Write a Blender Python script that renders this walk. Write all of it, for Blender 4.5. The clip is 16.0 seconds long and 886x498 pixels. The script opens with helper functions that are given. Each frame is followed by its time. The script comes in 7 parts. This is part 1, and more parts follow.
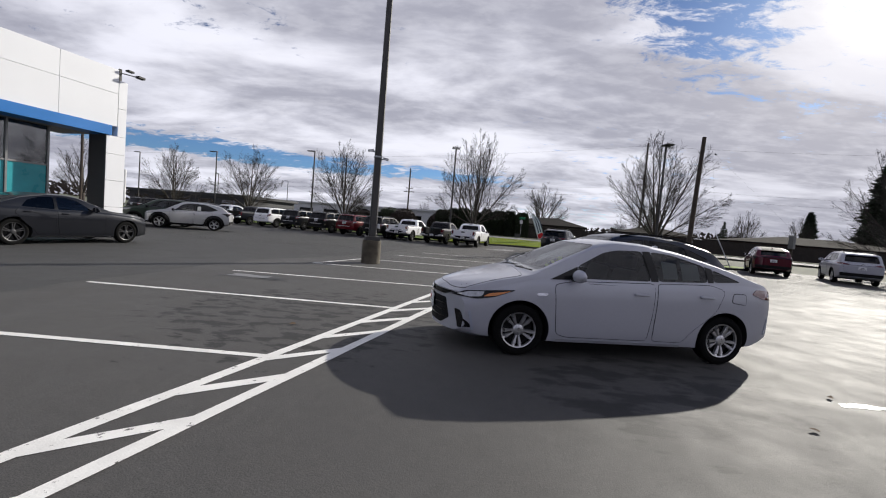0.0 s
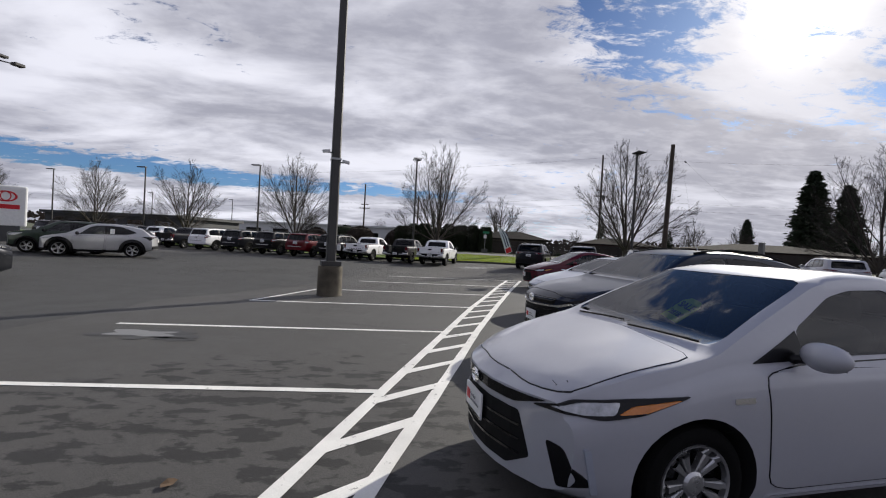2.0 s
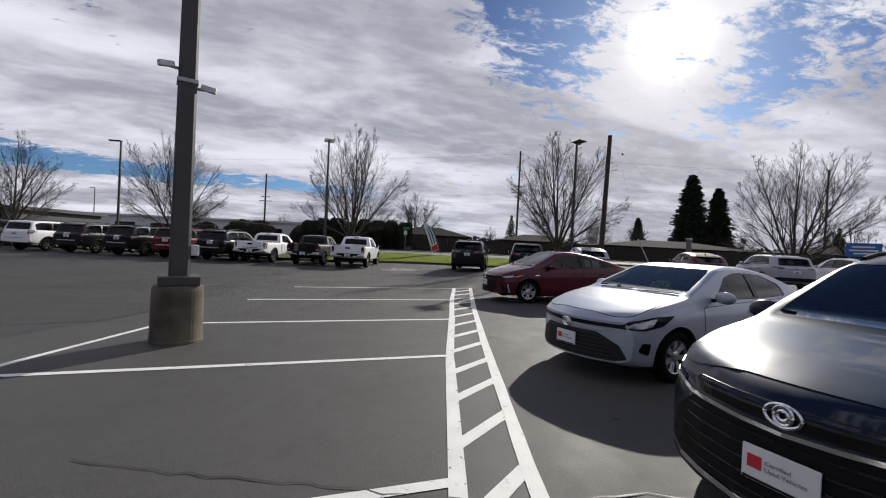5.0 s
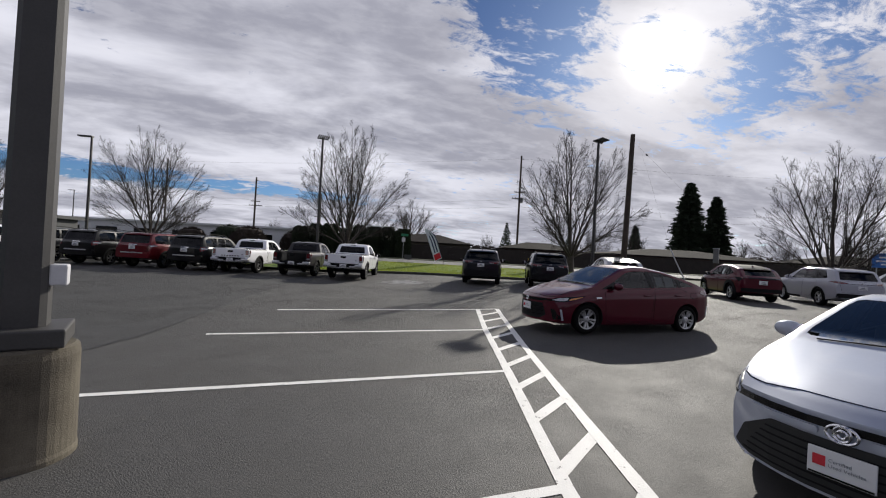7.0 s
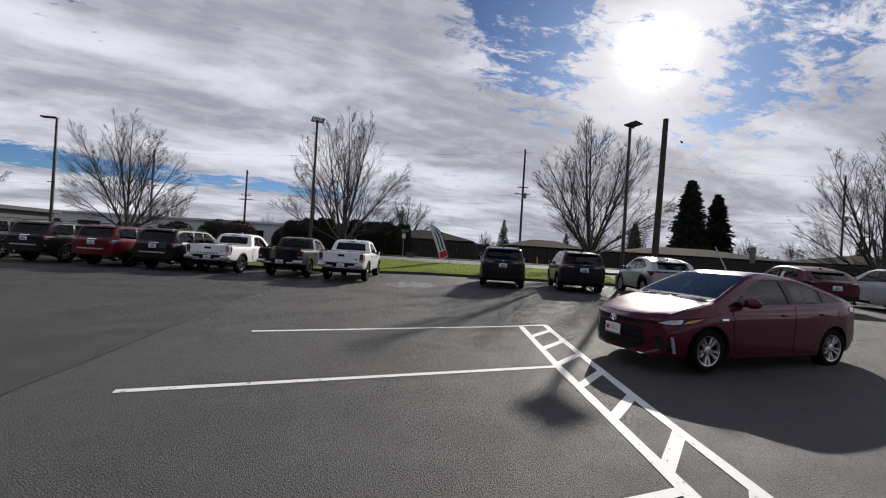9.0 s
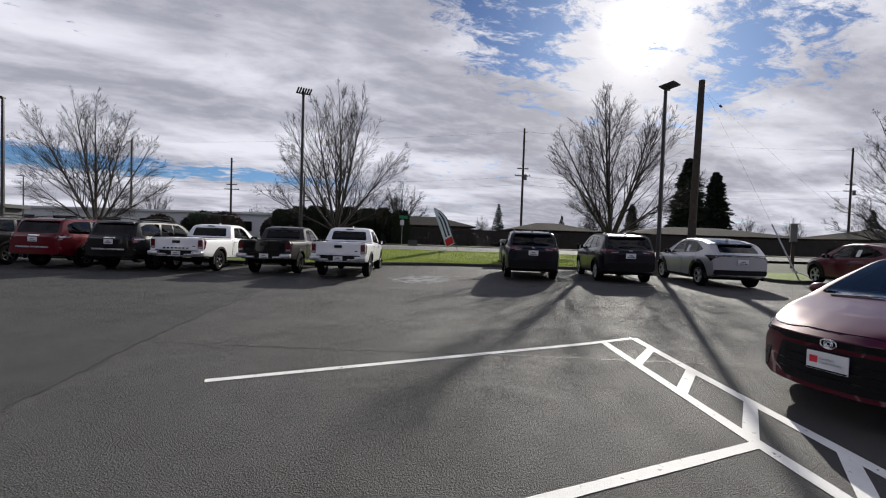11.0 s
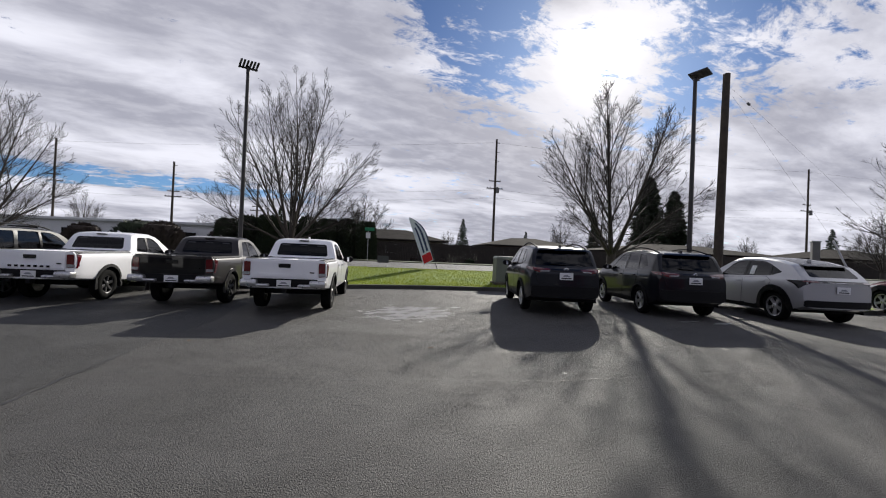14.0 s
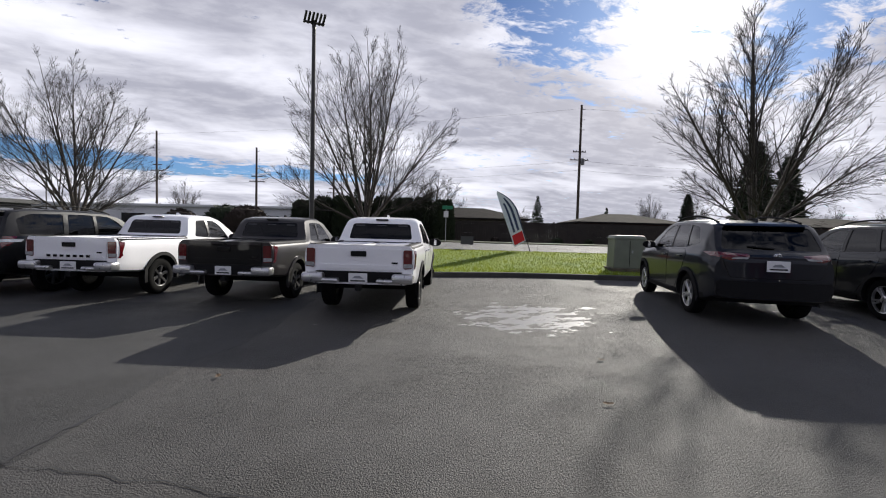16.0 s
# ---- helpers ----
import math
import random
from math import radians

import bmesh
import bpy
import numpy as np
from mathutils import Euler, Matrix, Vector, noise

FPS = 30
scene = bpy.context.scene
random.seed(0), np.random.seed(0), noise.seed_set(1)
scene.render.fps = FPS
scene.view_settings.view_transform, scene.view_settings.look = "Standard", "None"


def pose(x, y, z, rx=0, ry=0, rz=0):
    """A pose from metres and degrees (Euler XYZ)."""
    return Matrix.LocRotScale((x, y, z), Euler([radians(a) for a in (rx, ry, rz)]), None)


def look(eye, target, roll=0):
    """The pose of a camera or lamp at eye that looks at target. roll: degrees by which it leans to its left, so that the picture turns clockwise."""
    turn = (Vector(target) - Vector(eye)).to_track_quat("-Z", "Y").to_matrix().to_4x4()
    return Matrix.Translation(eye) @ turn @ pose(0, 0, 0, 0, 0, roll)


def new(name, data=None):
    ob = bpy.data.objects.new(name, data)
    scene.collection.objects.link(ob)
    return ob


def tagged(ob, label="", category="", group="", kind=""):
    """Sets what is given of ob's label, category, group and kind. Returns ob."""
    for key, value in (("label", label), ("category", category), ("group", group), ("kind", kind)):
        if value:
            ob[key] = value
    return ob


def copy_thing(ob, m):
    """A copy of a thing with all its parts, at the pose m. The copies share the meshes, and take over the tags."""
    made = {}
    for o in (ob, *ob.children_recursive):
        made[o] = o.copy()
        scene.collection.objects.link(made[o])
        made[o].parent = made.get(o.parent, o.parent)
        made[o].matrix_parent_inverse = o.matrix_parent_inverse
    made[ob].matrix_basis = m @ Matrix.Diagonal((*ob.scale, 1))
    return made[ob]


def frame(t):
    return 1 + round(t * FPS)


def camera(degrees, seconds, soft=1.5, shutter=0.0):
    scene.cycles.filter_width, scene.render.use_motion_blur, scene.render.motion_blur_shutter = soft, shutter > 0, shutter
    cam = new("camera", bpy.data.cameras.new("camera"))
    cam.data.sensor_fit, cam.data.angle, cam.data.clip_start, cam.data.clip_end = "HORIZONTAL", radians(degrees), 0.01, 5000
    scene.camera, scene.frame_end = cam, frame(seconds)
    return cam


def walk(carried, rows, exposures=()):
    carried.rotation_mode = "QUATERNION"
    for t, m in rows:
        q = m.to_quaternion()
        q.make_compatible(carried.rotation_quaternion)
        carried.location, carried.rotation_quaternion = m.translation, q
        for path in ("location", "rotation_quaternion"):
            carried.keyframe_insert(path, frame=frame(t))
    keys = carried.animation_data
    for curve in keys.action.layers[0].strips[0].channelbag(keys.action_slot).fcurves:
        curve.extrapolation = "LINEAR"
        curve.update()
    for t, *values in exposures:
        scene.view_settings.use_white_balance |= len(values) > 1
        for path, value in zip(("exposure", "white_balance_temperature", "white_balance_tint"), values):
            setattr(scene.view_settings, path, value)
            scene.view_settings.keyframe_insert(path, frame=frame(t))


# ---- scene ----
cam = camera(92.8, 16.0, 1.1)
PATH = [
    (0, (0.494, -2.342, 1.501), (0.434, -0.346, 1.389), 4.8),
    (0.5, (0.249, -1.627, 1.513), (0.239, 0.371, 1.425), 4.1),
    (1, (0.063, -0.911, 1.522), (0.112, 1.088, 1.462), 3.7),
    (1.5, (-0.073, -0.125, 1.524), (0.017, 1.873, 1.488), 3.3),
    (2, (-0.230, 0.601, 1.525), (-0.087, 2.596, 1.502), 3.1),
    (2.5, (-0.395, 1.413, 1.548), (-0.185, 3.402, 1.520), 3.0),
    (3, (-0.472, 2.213, 1.576), (-0.176, 4.190, 1.541), 3.1),
    (3.5, (-0.523, 3.006, 1.576), (-0.132, 4.967, 1.537), 2.9),
    (4, (-0.498, 3.773, 1.531), (-0.021, 5.715, 1.497), 2.7),
    (4.2, (-0.500, 4.092, 1.506), (-0.000, 6.028, 1.478), 2.5),
    (6.3, (-0.496, 7.282, 1.574), (0.107, 9.189, 1.571), 3.7),
    (6.5, (-0.472, 7.600, 1.577), (0.124, 9.509, 1.582), 3.4),
    (7, (-0.487, 8.341, 1.590), (0.102, 10.253, 1.608), 3.2),
    (7.5, (-0.466, 9.118, 1.583), (0.117, 11.032, 1.610), 2.6),
    (8, (-0.445, 9.828, 1.580), (0.147, 11.738, 1.609), 2.6),
    (8.5, (-0.440, 10.622, 1.577), (0.165, 12.528, 1.600), 3.1),
    (9, (-0.419, 11.408, 1.570), (0.196, 13.312, 1.576), 3.5),
    (9.2, (-0.406, 11.721, 1.581), (0.212, 13.623, 1.573), 3.6),
    (11.5, (-0.292, 15.113, 1.548), (0.376, 16.997, 1.487), 1.2),
    (12, (-0.211, 15.865, 1.595), (0.496, 17.736, 1.559), 1.0),
    (12.5, (-0.146, 16.573, 1.585), (0.600, 18.428, 1.575), 1.0),
    (13, (-0.032, 17.269, 1.570), (0.757, 19.107, 1.575), 1.2),
    (13.5, (0.128, 18.012, 1.553), (0.946, 19.838, 1.564), 1.7),
    (14, (0.263, 18.685, 1.545), (1.081, 20.510, 1.566), 2.4),
    (14.5, (0.396, 19.441, 1.552), (1.173, 21.284, 1.580), 3.2),
    (15, (0.462, 20.221, 1.542), (1.154, 22.098, 1.565), 3.5),
    (15.5, (0.515, 20.997, 1.540), (1.107, 22.907, 1.532), 3.2),
    (16, (0.501, 21.692, 1.540), (1.006, 23.625, 1.452), 1.5),
]
walk(cam, [(t, look(eye, target, roll)) for t, eye, target, roll in PATH], exposures=[(0, 0.12), (3.0, 0.0), (6.5, -0.08), (9.0, -0.10), (12.0, 0.02), (14.0, 0.10), (16.0, 0.28)])

# ---- world, sun ----
SUN_DIR = Vector((0.623, 0.666, 0.410)).normalized()
sun_data = bpy.data.lights.new("sun", "SUN")
sun_data.energy, sun_data.angle, sun_data.color = 5.0, radians(0.6), (1.0, 0.95, 0.86)
sun = new("sun", sun_data)
sun.matrix_world = look(SUN_DIR * 60, (0, 0, 0))

world = bpy.data.worlds.new("sky")
scene.world = world
world.use_nodes = True
wn, wl = world.node_tree.nodes, world.node_tree.links
wn.clear()


def wnode(kind, **props):
    n = wn.new(kind)
    for k, v in props.items():
        if k == "op":
            n.operation = v
        elif k == "vals":
            for i, x in v.items():
                n.inputs[i].default_value = x
    return n


def wmath(op, a, b=None, clamp=False):
    n = wn.new("ShaderNodeMath")
    n.operation, n.use_clamp = op, clamp
    for i, x in enumerate((a, b)):
        if x is None:
            continue
        if isinstance(x, (int, float)):
            n.inputs[i].default_value = x
        else:
            wl.new(x, n.inputs[i])
    return n.outputs[0]


def wramp(x, lo, hi):
    n = wn.new("ShaderNodeMapRange")
    n.interpolation_type = "SMOOTHSTEP"
    n.inputs[1].default_value, n.inputs[2].default_value = lo, hi
    wl.new(x, n.inputs[0])
    return n.outputs[0]


def wmix(f, a, b):
    n = wn.new("ShaderNodeMix")
    n.data_type = "RGBA"
    for sock, x in ((n.inputs[0], f), (n.inputs[6], a), (n.inputs[7], b)):
        if isinstance(x, (tuple, float, int)):
            sock.default_value = x
        else:
            wl.new(x, sock)
    return n.outputs[2]


sky = wn.new("ShaderNodeTexSky")
sky.sky_type, sky.sun_disc = "NISHITA", False
sky.sun_elevation = math.asin(SUN_DIR.z)
sky.sun_rotation = math.atan2(SUN_DIR.x, SUN_DIR.y)
sky.air_density, sky.dust_density = 1.0, 0.6
coords = wn.new("ShaderNodeTexCoord")
sep = wn.new("ShaderNodeSeparateXYZ")
wl.new(coords.outputs["Generated"], sep.inputs[0])
# the cloud deck lies on a flat layer: its pattern shrinks towards the horizon
up = wmath("MAXIMUM", sep.outputs[2], 0.0)
den = wmath("ADD", up, 0.16)
deck = wn.new("ShaderNodeCombineXYZ")
wl.new(wmath("DIVIDE", sep.outputs[0], den), deck.inputs[0])
wl.new(wmath("DIVIDE", sep.outputs[1], den), deck.inputs[1])


def wnoise(scale, detail, rough, offset, stretch=(1, 1, 1), dist=0.0):
    m = wn.new("ShaderNodeMapping")
    m.inputs["Location"].default_value, m.inputs["Scale"].default_value = offset, stretch
    wl.new(deck.outputs[0], m.inputs[0])
    n = wn.new("ShaderNodeTexNoise")
    n.inputs["Scale"].default_value, n.inputs["Detail"].default_value = scale, detail
    n.inputs["Roughness"].default_value, n.inputs["Distortion"].default_value = rough, dist
    wl.new(m.outputs[0], n.inputs["Vector"])
    return n.outputs[0]


dot = wn.new("ShaderNodeVectorMath")
dot.operation = "DOT_PRODUCT"
wl.new(coords.outputs["Generated"], dot.inputs[0])
dot.inputs[1].default_value = SUN_DIR
near = dot.outputs["Value"]
big = wnoise(0.55, 3.0, 0.5, (3.1, 1.7, 0.0))
puffs = wnoise(6.5, 12.0, 0.70, (0.4, 5.2, 1.0), (1.0, 1.5, 1.0), 0.35)


def toward(direction, lo, hi):
    n = wn.new("ShaderNodeVectorMath")
    n.operation = "DOT_PRODUCT"
    wl.new(coords.outputs["Generated"], n.inputs[0])
    n.inputs[1].default_value = Vector(direction).normalized()
    return wramp(n.outputs["Value"], lo, hi)


# the deck thins out overhead round the sun, and over a strip of clear air low in the north
thin = wmath("MULTIPLY", toward((0.50, 0.54, 0.68), 0.84, 0.95), 0.44)
thin = wmath("SUBTRACT", thin, wmath("MULTIPLY", wramp(near, 0.982, 0.998), 0.24))
thin = wmath("ADD", thin, wmath("MULTIPLY", wramp(sep.outputs[2], 0.55, 0.9), 0.2))
band = wmath("MULTIPLY", wramp(sep.outputs[2], 0.085, 0.11), wmath("SUBTRACT", 1.0, wramp(sep.outputs[2], 0.115, 0.15)))
thin = wmath("ADD", thin, wmath("MULTIPLY", wmath("MULTIPLY", band, toward((-0.35, 0.94, 0.1), 0.80, 0.97)), 0.38))
cover = wramp(wmath("SUBTRACT", wmath("ADD", wmath("MULTIPLY", big, 0.68), wmath("MULTIPLY", puffs, 1.1)), thin), 0.57, 0.74)
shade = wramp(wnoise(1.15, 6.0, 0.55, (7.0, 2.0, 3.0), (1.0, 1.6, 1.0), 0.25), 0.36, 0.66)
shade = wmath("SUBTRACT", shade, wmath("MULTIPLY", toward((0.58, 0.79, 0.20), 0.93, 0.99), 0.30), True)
fine = wnoise(5.0, 8.0, 0.6, (1.0, 9.0, 2.0), (1.0, 1.7, 1.0), 0.2)
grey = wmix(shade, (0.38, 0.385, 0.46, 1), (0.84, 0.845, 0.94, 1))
grey = wmix(wmath("MULTIPLY", wramp(fine, 0.40, 0.68), 0.24), grey, (0.86, 0.86, 0.93, 1))
glow_wide = wmath("POWER", wmath("MAXIMUM", near, 0.0), 30.0)
glow_tight = wmath("ADD", wmath("POWER", wmath("MAXIMUM", near, 0.0), 1100.0), wmath("MULTIPLY", wmath("POWER", wmath("MAXIMUM", near, 0.0), 260.0), 0.12))
lit = wmix(wmath("MULTIPLY", glow_wide, 0.24), grey, (1.15, 1.08, 1.02, 1))
tight = wn.new("ShaderNodeMix")
tight.data_type, tight.blend_type = "RGBA", "ADD"
wl.new(glow_tight, tight.inputs[0])
wl.new(lit, tight.inputs[6])
tight.inputs[7].default_value = (2.4, 2.3, 2.1, 1)
blue = wn.new("ShaderNodeMix")
blue.data_type, blue.blend_type = "RGBA", "MULTIPLY"
blue.inputs[0].default_value = 1.0
wl.new(sky.outputs[0], blue.inputs[6])
wl.new(wmix(wramp(sep.outputs[2], 0.12, 0.32), (0.036, 0.056, 0.092, 1), (0.024, 0.036, 0.060, 1)), blue.inputs[7])
away = wramp(near, -0.5, 0.35)
dim = wn.new("ShaderNodeMix")
dim.data_type, dim.blend_type = "RGBA", "MULTIPLY"
dim.inputs[0].default_value = 1.0
wl.new(tight.outputs[2], dim.inputs[6])
wl.new(wmix(away, (0.48, 0.49, 0.56, 1), (1.0, 1.0, 1.0, 1)), dim.inputs[7])
total = wmix(cover, blue.outputs[2], dim.outputs[2])
bg = wn.new("ShaderNodeBackground")
bg.inputs[1].default_value = 1.0
wl.new(total, bg.inputs[0])
wo = wn.new("ShaderNodeOutputWorld")
wl.new(bg.outputs[0], wo.inputs[0])

# ---- materials ----
def material(name, color, rough=0.6, metal=0.0, vary=0.25, scale=6.0, fine=60.0, bump=0.0, coat=0.0, second=None, spec=0.5, rvary=0.1, detail=5.0):
    """A procedural surface: broad and fine variation of the colour and the gloss, and relief."""
    m = bpy.data.materials.new(name)
    m.use_nodes = True
    nt = m.node_tree
    b = nt.nodes["Principled BSDF"]
    b.inputs["Metallic"].default_value, b.inputs["Coat Weight"].default_value = metal, coat
    b.inputs["Specular IOR Level"].default_value = spec
    b.inputs["Coat Roughness"].default_value = 0.03
    tc = nt.nodes.new("ShaderNodeTexCoord")
    n1, n2 = nt.nodes.new("ShaderNodeTexNoise"), nt.nodes.new("ShaderNodeTexNoise")
    n1.inputs["Scale"].default_value, n2.inputs["Scale"].default_value = scale, fine
    n1.inputs["Detail"].default_value, n2.inputs["Detail"].default_value = detail, 3.0
    for n in (n1, n2):
        nt.links.new(tc.outputs["Object"], n.inputs["Vector"])
    add = nt.nodes.new("ShaderNodeMath")
    add.operation = "MULTIPLY_ADD"
    nt.links.new(n2.outputs[0], add.inputs[0])
    add.inputs[1].default_value = 0.45
    sub = nt.nodes.new("ShaderNodeMath")
    sub.operation = "SUBTRACT"
    nt.links.new(n1.outputs[0], sub.inputs[0])
    sub.inputs[1].default_value = 0.225
    nt.links.new(sub.outputs[0], add.inputs[2])
    ramp = nt.nodes.new("ShaderNodeMapRange")
    ramp.inputs[1].default_value, ramp.inputs[2].default_value = 0.25, 0.75
    nt.links.new(add.outputs[0], ramp.inputs[0])
    mix = nt.nodes.new("ShaderNodeMix")
    mix.data_type = "RGBA"
    hi = second or tuple(min(1.0, c * (1 + vary)) for c in color)
    lo = tuple(c * (1 - vary) for c in color) if second is None else color
    mix.inputs[6].default_value, mix.inputs[7].default_value = (*lo, 1), (*hi, 1)
    nt.links.new(ramp.outputs[0], mix.inputs[0])
    nt.links.new(mix.outputs[2], b.inputs["Base Color"])
    rr = nt.nodes.new("ShaderNodeMapRange")
    rr.inputs[3].default_value, rr.inputs[4].default_value = max(0.02, rough - rvary), min(1.0, rough + rvary)
    nt.links.new(n1.outputs[0], rr.inputs[0])
    nt.links.new(rr.outputs[0], b.inputs["Roughness"])
    if bump:
        bp = nt.nodes.new("ShaderNodeBump")
        bp.inputs["Strength"].default_value, bp.inputs["Distance"].default_value = 1.0, bump
        nt.links.new(n2.outputs[0], bp.inputs["Height"])
        nt.links.new(bp.outputs[0], b.inputs["Normal"])
    return m


def glass(name, tint, rough=0.01, ior=1.85):
    """Thin tinted glazing: dims what lies behind it and mirrors by the angle of sight."""
    m = bpy.data.materials.new(name)
    m.use_nodes = True
    nt = m.node_tree
    nt.nodes.clear()
    tr, gl = nt.nodes.new("ShaderNodeBsdfTransparent"), nt.nodes.new("ShaderNodeBsdfGlossy")
    tr.inputs[0].default_value = (*tint, 1)
    gl.inputs["Roughness"].default_value = rough
    fr = nt.nodes.new("ShaderNodeFresnel")
    fr.inputs[0].default_value = ior
    mx, out = nt.nodes.new("ShaderNodeMixShader"), nt.nodes.new("ShaderNodeOutputMaterial")
    nt.links.new(fr.outputs[0], mx.inputs[0])
    nt.links.new(tr.outputs[0], mx.inputs[1])
    nt.links.new(gl.outputs[0], mx.inputs[2])
    nt.links.new(mx.outputs[0], out.inputs[0])
    return m


def asphalt(name, lo, hi, worn=0.5, seed=0.0, gloss=0.5):
    """Paving: aggregate grain, broad faded patches, dark stains and damp, smoother places, a deepened car shadow, a
    painted puddle sheen.
    """
    m = bpy.data.materials.new(name)
    m.use_nodes = True
    nt = m.node_tree
    b = nt.nodes["Principled BSDF"]
    tc = nt.nodes.new("ShaderNodeTexCoord")
    mp = nt.nodes.new("ShaderNodeMapping")
    mp.inputs["Location"].default_value = (seed, seed * 0.7, 0)
    nt.links.new(tc.outputs["Object"], mp.inputs[0])

    def tex(scale, detail=4.0, rough=0.55, dist=0.0):
        n = nt.nodes.new("ShaderNodeTexNoise")
        n.inputs["Scale"].default_value, n.inputs["Detail"].default_value = scale, detail
        n.inputs["Roughness"].default_value, n.inputs["Distortion"].default_value = rough, dist
        nt.links.new(mp.outputs[0], n.inputs["Vector"])
        return n.outputs[0]

    def rng(x, a, c, d, e):
        n = nt.nodes.new("ShaderNodeMapRange")
        for i, v in enumerate((a, c, d, e)):
            n.inputs[i + 1].default_value = v
        nt.links.new(x, n.inputs[0])
        return n.outputs[0]

    def mixc(f, a, c, kind="MIX"):
        n = nt.nodes.new("ShaderNodeMix")
        n.data_type, n.blend_type = "RGBA", kind
        for s, v in ((n.inputs[0], f), (n.inputs[6], a), (n.inputs[7], c)):
            if isinstance(v, (tuple, float)):
                s.default_value = v
            else:
                nt.links.new(v, s)
        return n.outputs[2]

    def wet_or_shade(centre, radius, scale, lo_n, hi_n):
        """A ragged patch of damp, painted shade or puddle: noise cut off by the distance from its centre."""
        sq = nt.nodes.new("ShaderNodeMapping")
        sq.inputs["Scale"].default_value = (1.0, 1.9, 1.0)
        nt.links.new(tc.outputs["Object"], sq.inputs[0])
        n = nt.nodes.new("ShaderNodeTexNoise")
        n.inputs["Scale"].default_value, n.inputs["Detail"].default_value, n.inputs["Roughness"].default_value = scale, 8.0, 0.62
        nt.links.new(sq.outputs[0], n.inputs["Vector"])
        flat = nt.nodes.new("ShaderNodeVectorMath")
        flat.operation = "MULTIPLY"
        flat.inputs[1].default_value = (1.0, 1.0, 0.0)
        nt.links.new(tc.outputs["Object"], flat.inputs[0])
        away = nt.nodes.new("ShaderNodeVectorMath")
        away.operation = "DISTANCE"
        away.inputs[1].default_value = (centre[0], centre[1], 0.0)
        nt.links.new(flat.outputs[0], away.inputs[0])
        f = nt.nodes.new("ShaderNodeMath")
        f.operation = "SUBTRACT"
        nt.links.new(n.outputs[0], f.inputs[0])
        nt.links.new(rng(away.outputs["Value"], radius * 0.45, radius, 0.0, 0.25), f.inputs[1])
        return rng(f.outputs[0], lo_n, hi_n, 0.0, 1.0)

    broad, mid, grain = tex(0.22, 4.0), tex(1.6, 6.0, 0.6, 0.3), tex(140.0, 3.0, 0.65)
    vor = nt.nodes.new("ShaderNodeTexVoronoi")
    vor.inputs["Scale"].default_value = 82.0
    nt.links.new(mp.outputs[0], vor.inputs["Vector"])
    c = mixc(rng(broad, 0.35, 0.65, 0.0, 1.0), (*lo, 1), (*hi, 1))
    c = mixc(rng(mid, 0.55, 0.75, 0.0, 0.4 * worn), c, (hi[0] * 1.5, hi[1] * 1.45, hi[2] * 1.35, 1))
    stains = rng(tex(0.8, 7.0, 0.65, 0.6), 0.60, 0.70, 0.0, 0.55)
    c = mixc(stains, c, (lo[0] * 0.45, lo[1] * 0.45, lo[2] * 0.47, 1))
    c = mixc(rng(tex(9.0, 6.0, 0.7, 0.5), 0.50, 0.72, 0.0, 0.35), c, (hi[0] * 1.8, hi[1] * 1.75, hi[2] * 1.68, 1))
    c = mixc(rng(tex(3.1, 7.0, 0.7, 0.8), 0.54, 0.70, 0.0, 0.38), c, (lo[0] * 0.55, lo[1] * 0.55, lo[2] * 0.56, 1))
    c = mixc(rng(grain, 0.38, 0.66, 0.0, 0.85), c, (hi[0] * 2.1, hi[1] * 2.1, hi[2] * 2.05, 1))
    c = mixc(rng(vor.outputs["Distance"], 0.0, 0.40, 0.75, 0.0), c, (lo[0] * 0.3, lo[1] * 0.3, lo[2] * 0.3, 1))
    chips = nt.nodes.new("ShaderNodeTexVoronoi")
    chips.inputs["Scale"].default_value = 24.0
    nt.links.new(mp.outputs[0], chips.inputs["Vector"])
    spots = nt.nodes.new("ShaderNodeMath")
    spots.operation = "MULTIPLY"
    nt.links.new(rng(chips.outputs["Distance"], 0.10, 0.16, 0.6, 0.0), spots.inputs[0])
    nt.links.new(rng(tex(0.7, 5.0, 0.6), 0.52, 0.66, 0.0, 1.0), spots.inputs[1])
    c = mixc(spots.outputs[0], c, (0.19, 0.185, 0.175, 1))
    damp = wet_or_shade((-1.6, 3.9), 3.6, 2.6, 0.50, 0.55)
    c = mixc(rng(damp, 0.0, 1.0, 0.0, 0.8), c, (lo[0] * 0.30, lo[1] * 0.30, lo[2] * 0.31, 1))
    # damp beside the silver car that also deepens its shadow in the colour
    beside = wet_or_shade((2.7, 1.9), 2.3, 1.7, 0.47, 0.55)
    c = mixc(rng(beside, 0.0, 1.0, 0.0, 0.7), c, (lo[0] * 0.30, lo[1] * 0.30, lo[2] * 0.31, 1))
    # smooth puddle; its pale colour stands in for the reflected bright sky
    pool_sheen = wet_or_shade((3.75, 28.35), 1.75, 2.4, 0.47, 0.50)
    c = mixc(rng(pool_sheen, 0.0, 1.0, 0.0, 0.8), c, (0.30, 0.29, 0.28, 1))
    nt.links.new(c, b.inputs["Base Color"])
    dull = rng(mid, 0.35, 0.7, gloss - 0.04, gloss + 0.06)
    rmix = nt.nodes.new("ShaderNodeMix")
    nt.links.new(pool_sheen, rmix.inputs[0])
    nt.links.new(dull, rmix.inputs[2])
    rmix.inputs[3].default_value = 0.36
    nt.links.new(rmix.outputs[0], b.inputs["Roughness"])
    b.inputs["Specular IOR Level"].default_value = 0.45
    h = nt.nodes.new("ShaderNodeMath")
    h.operation = "MULTIPLY_ADD"
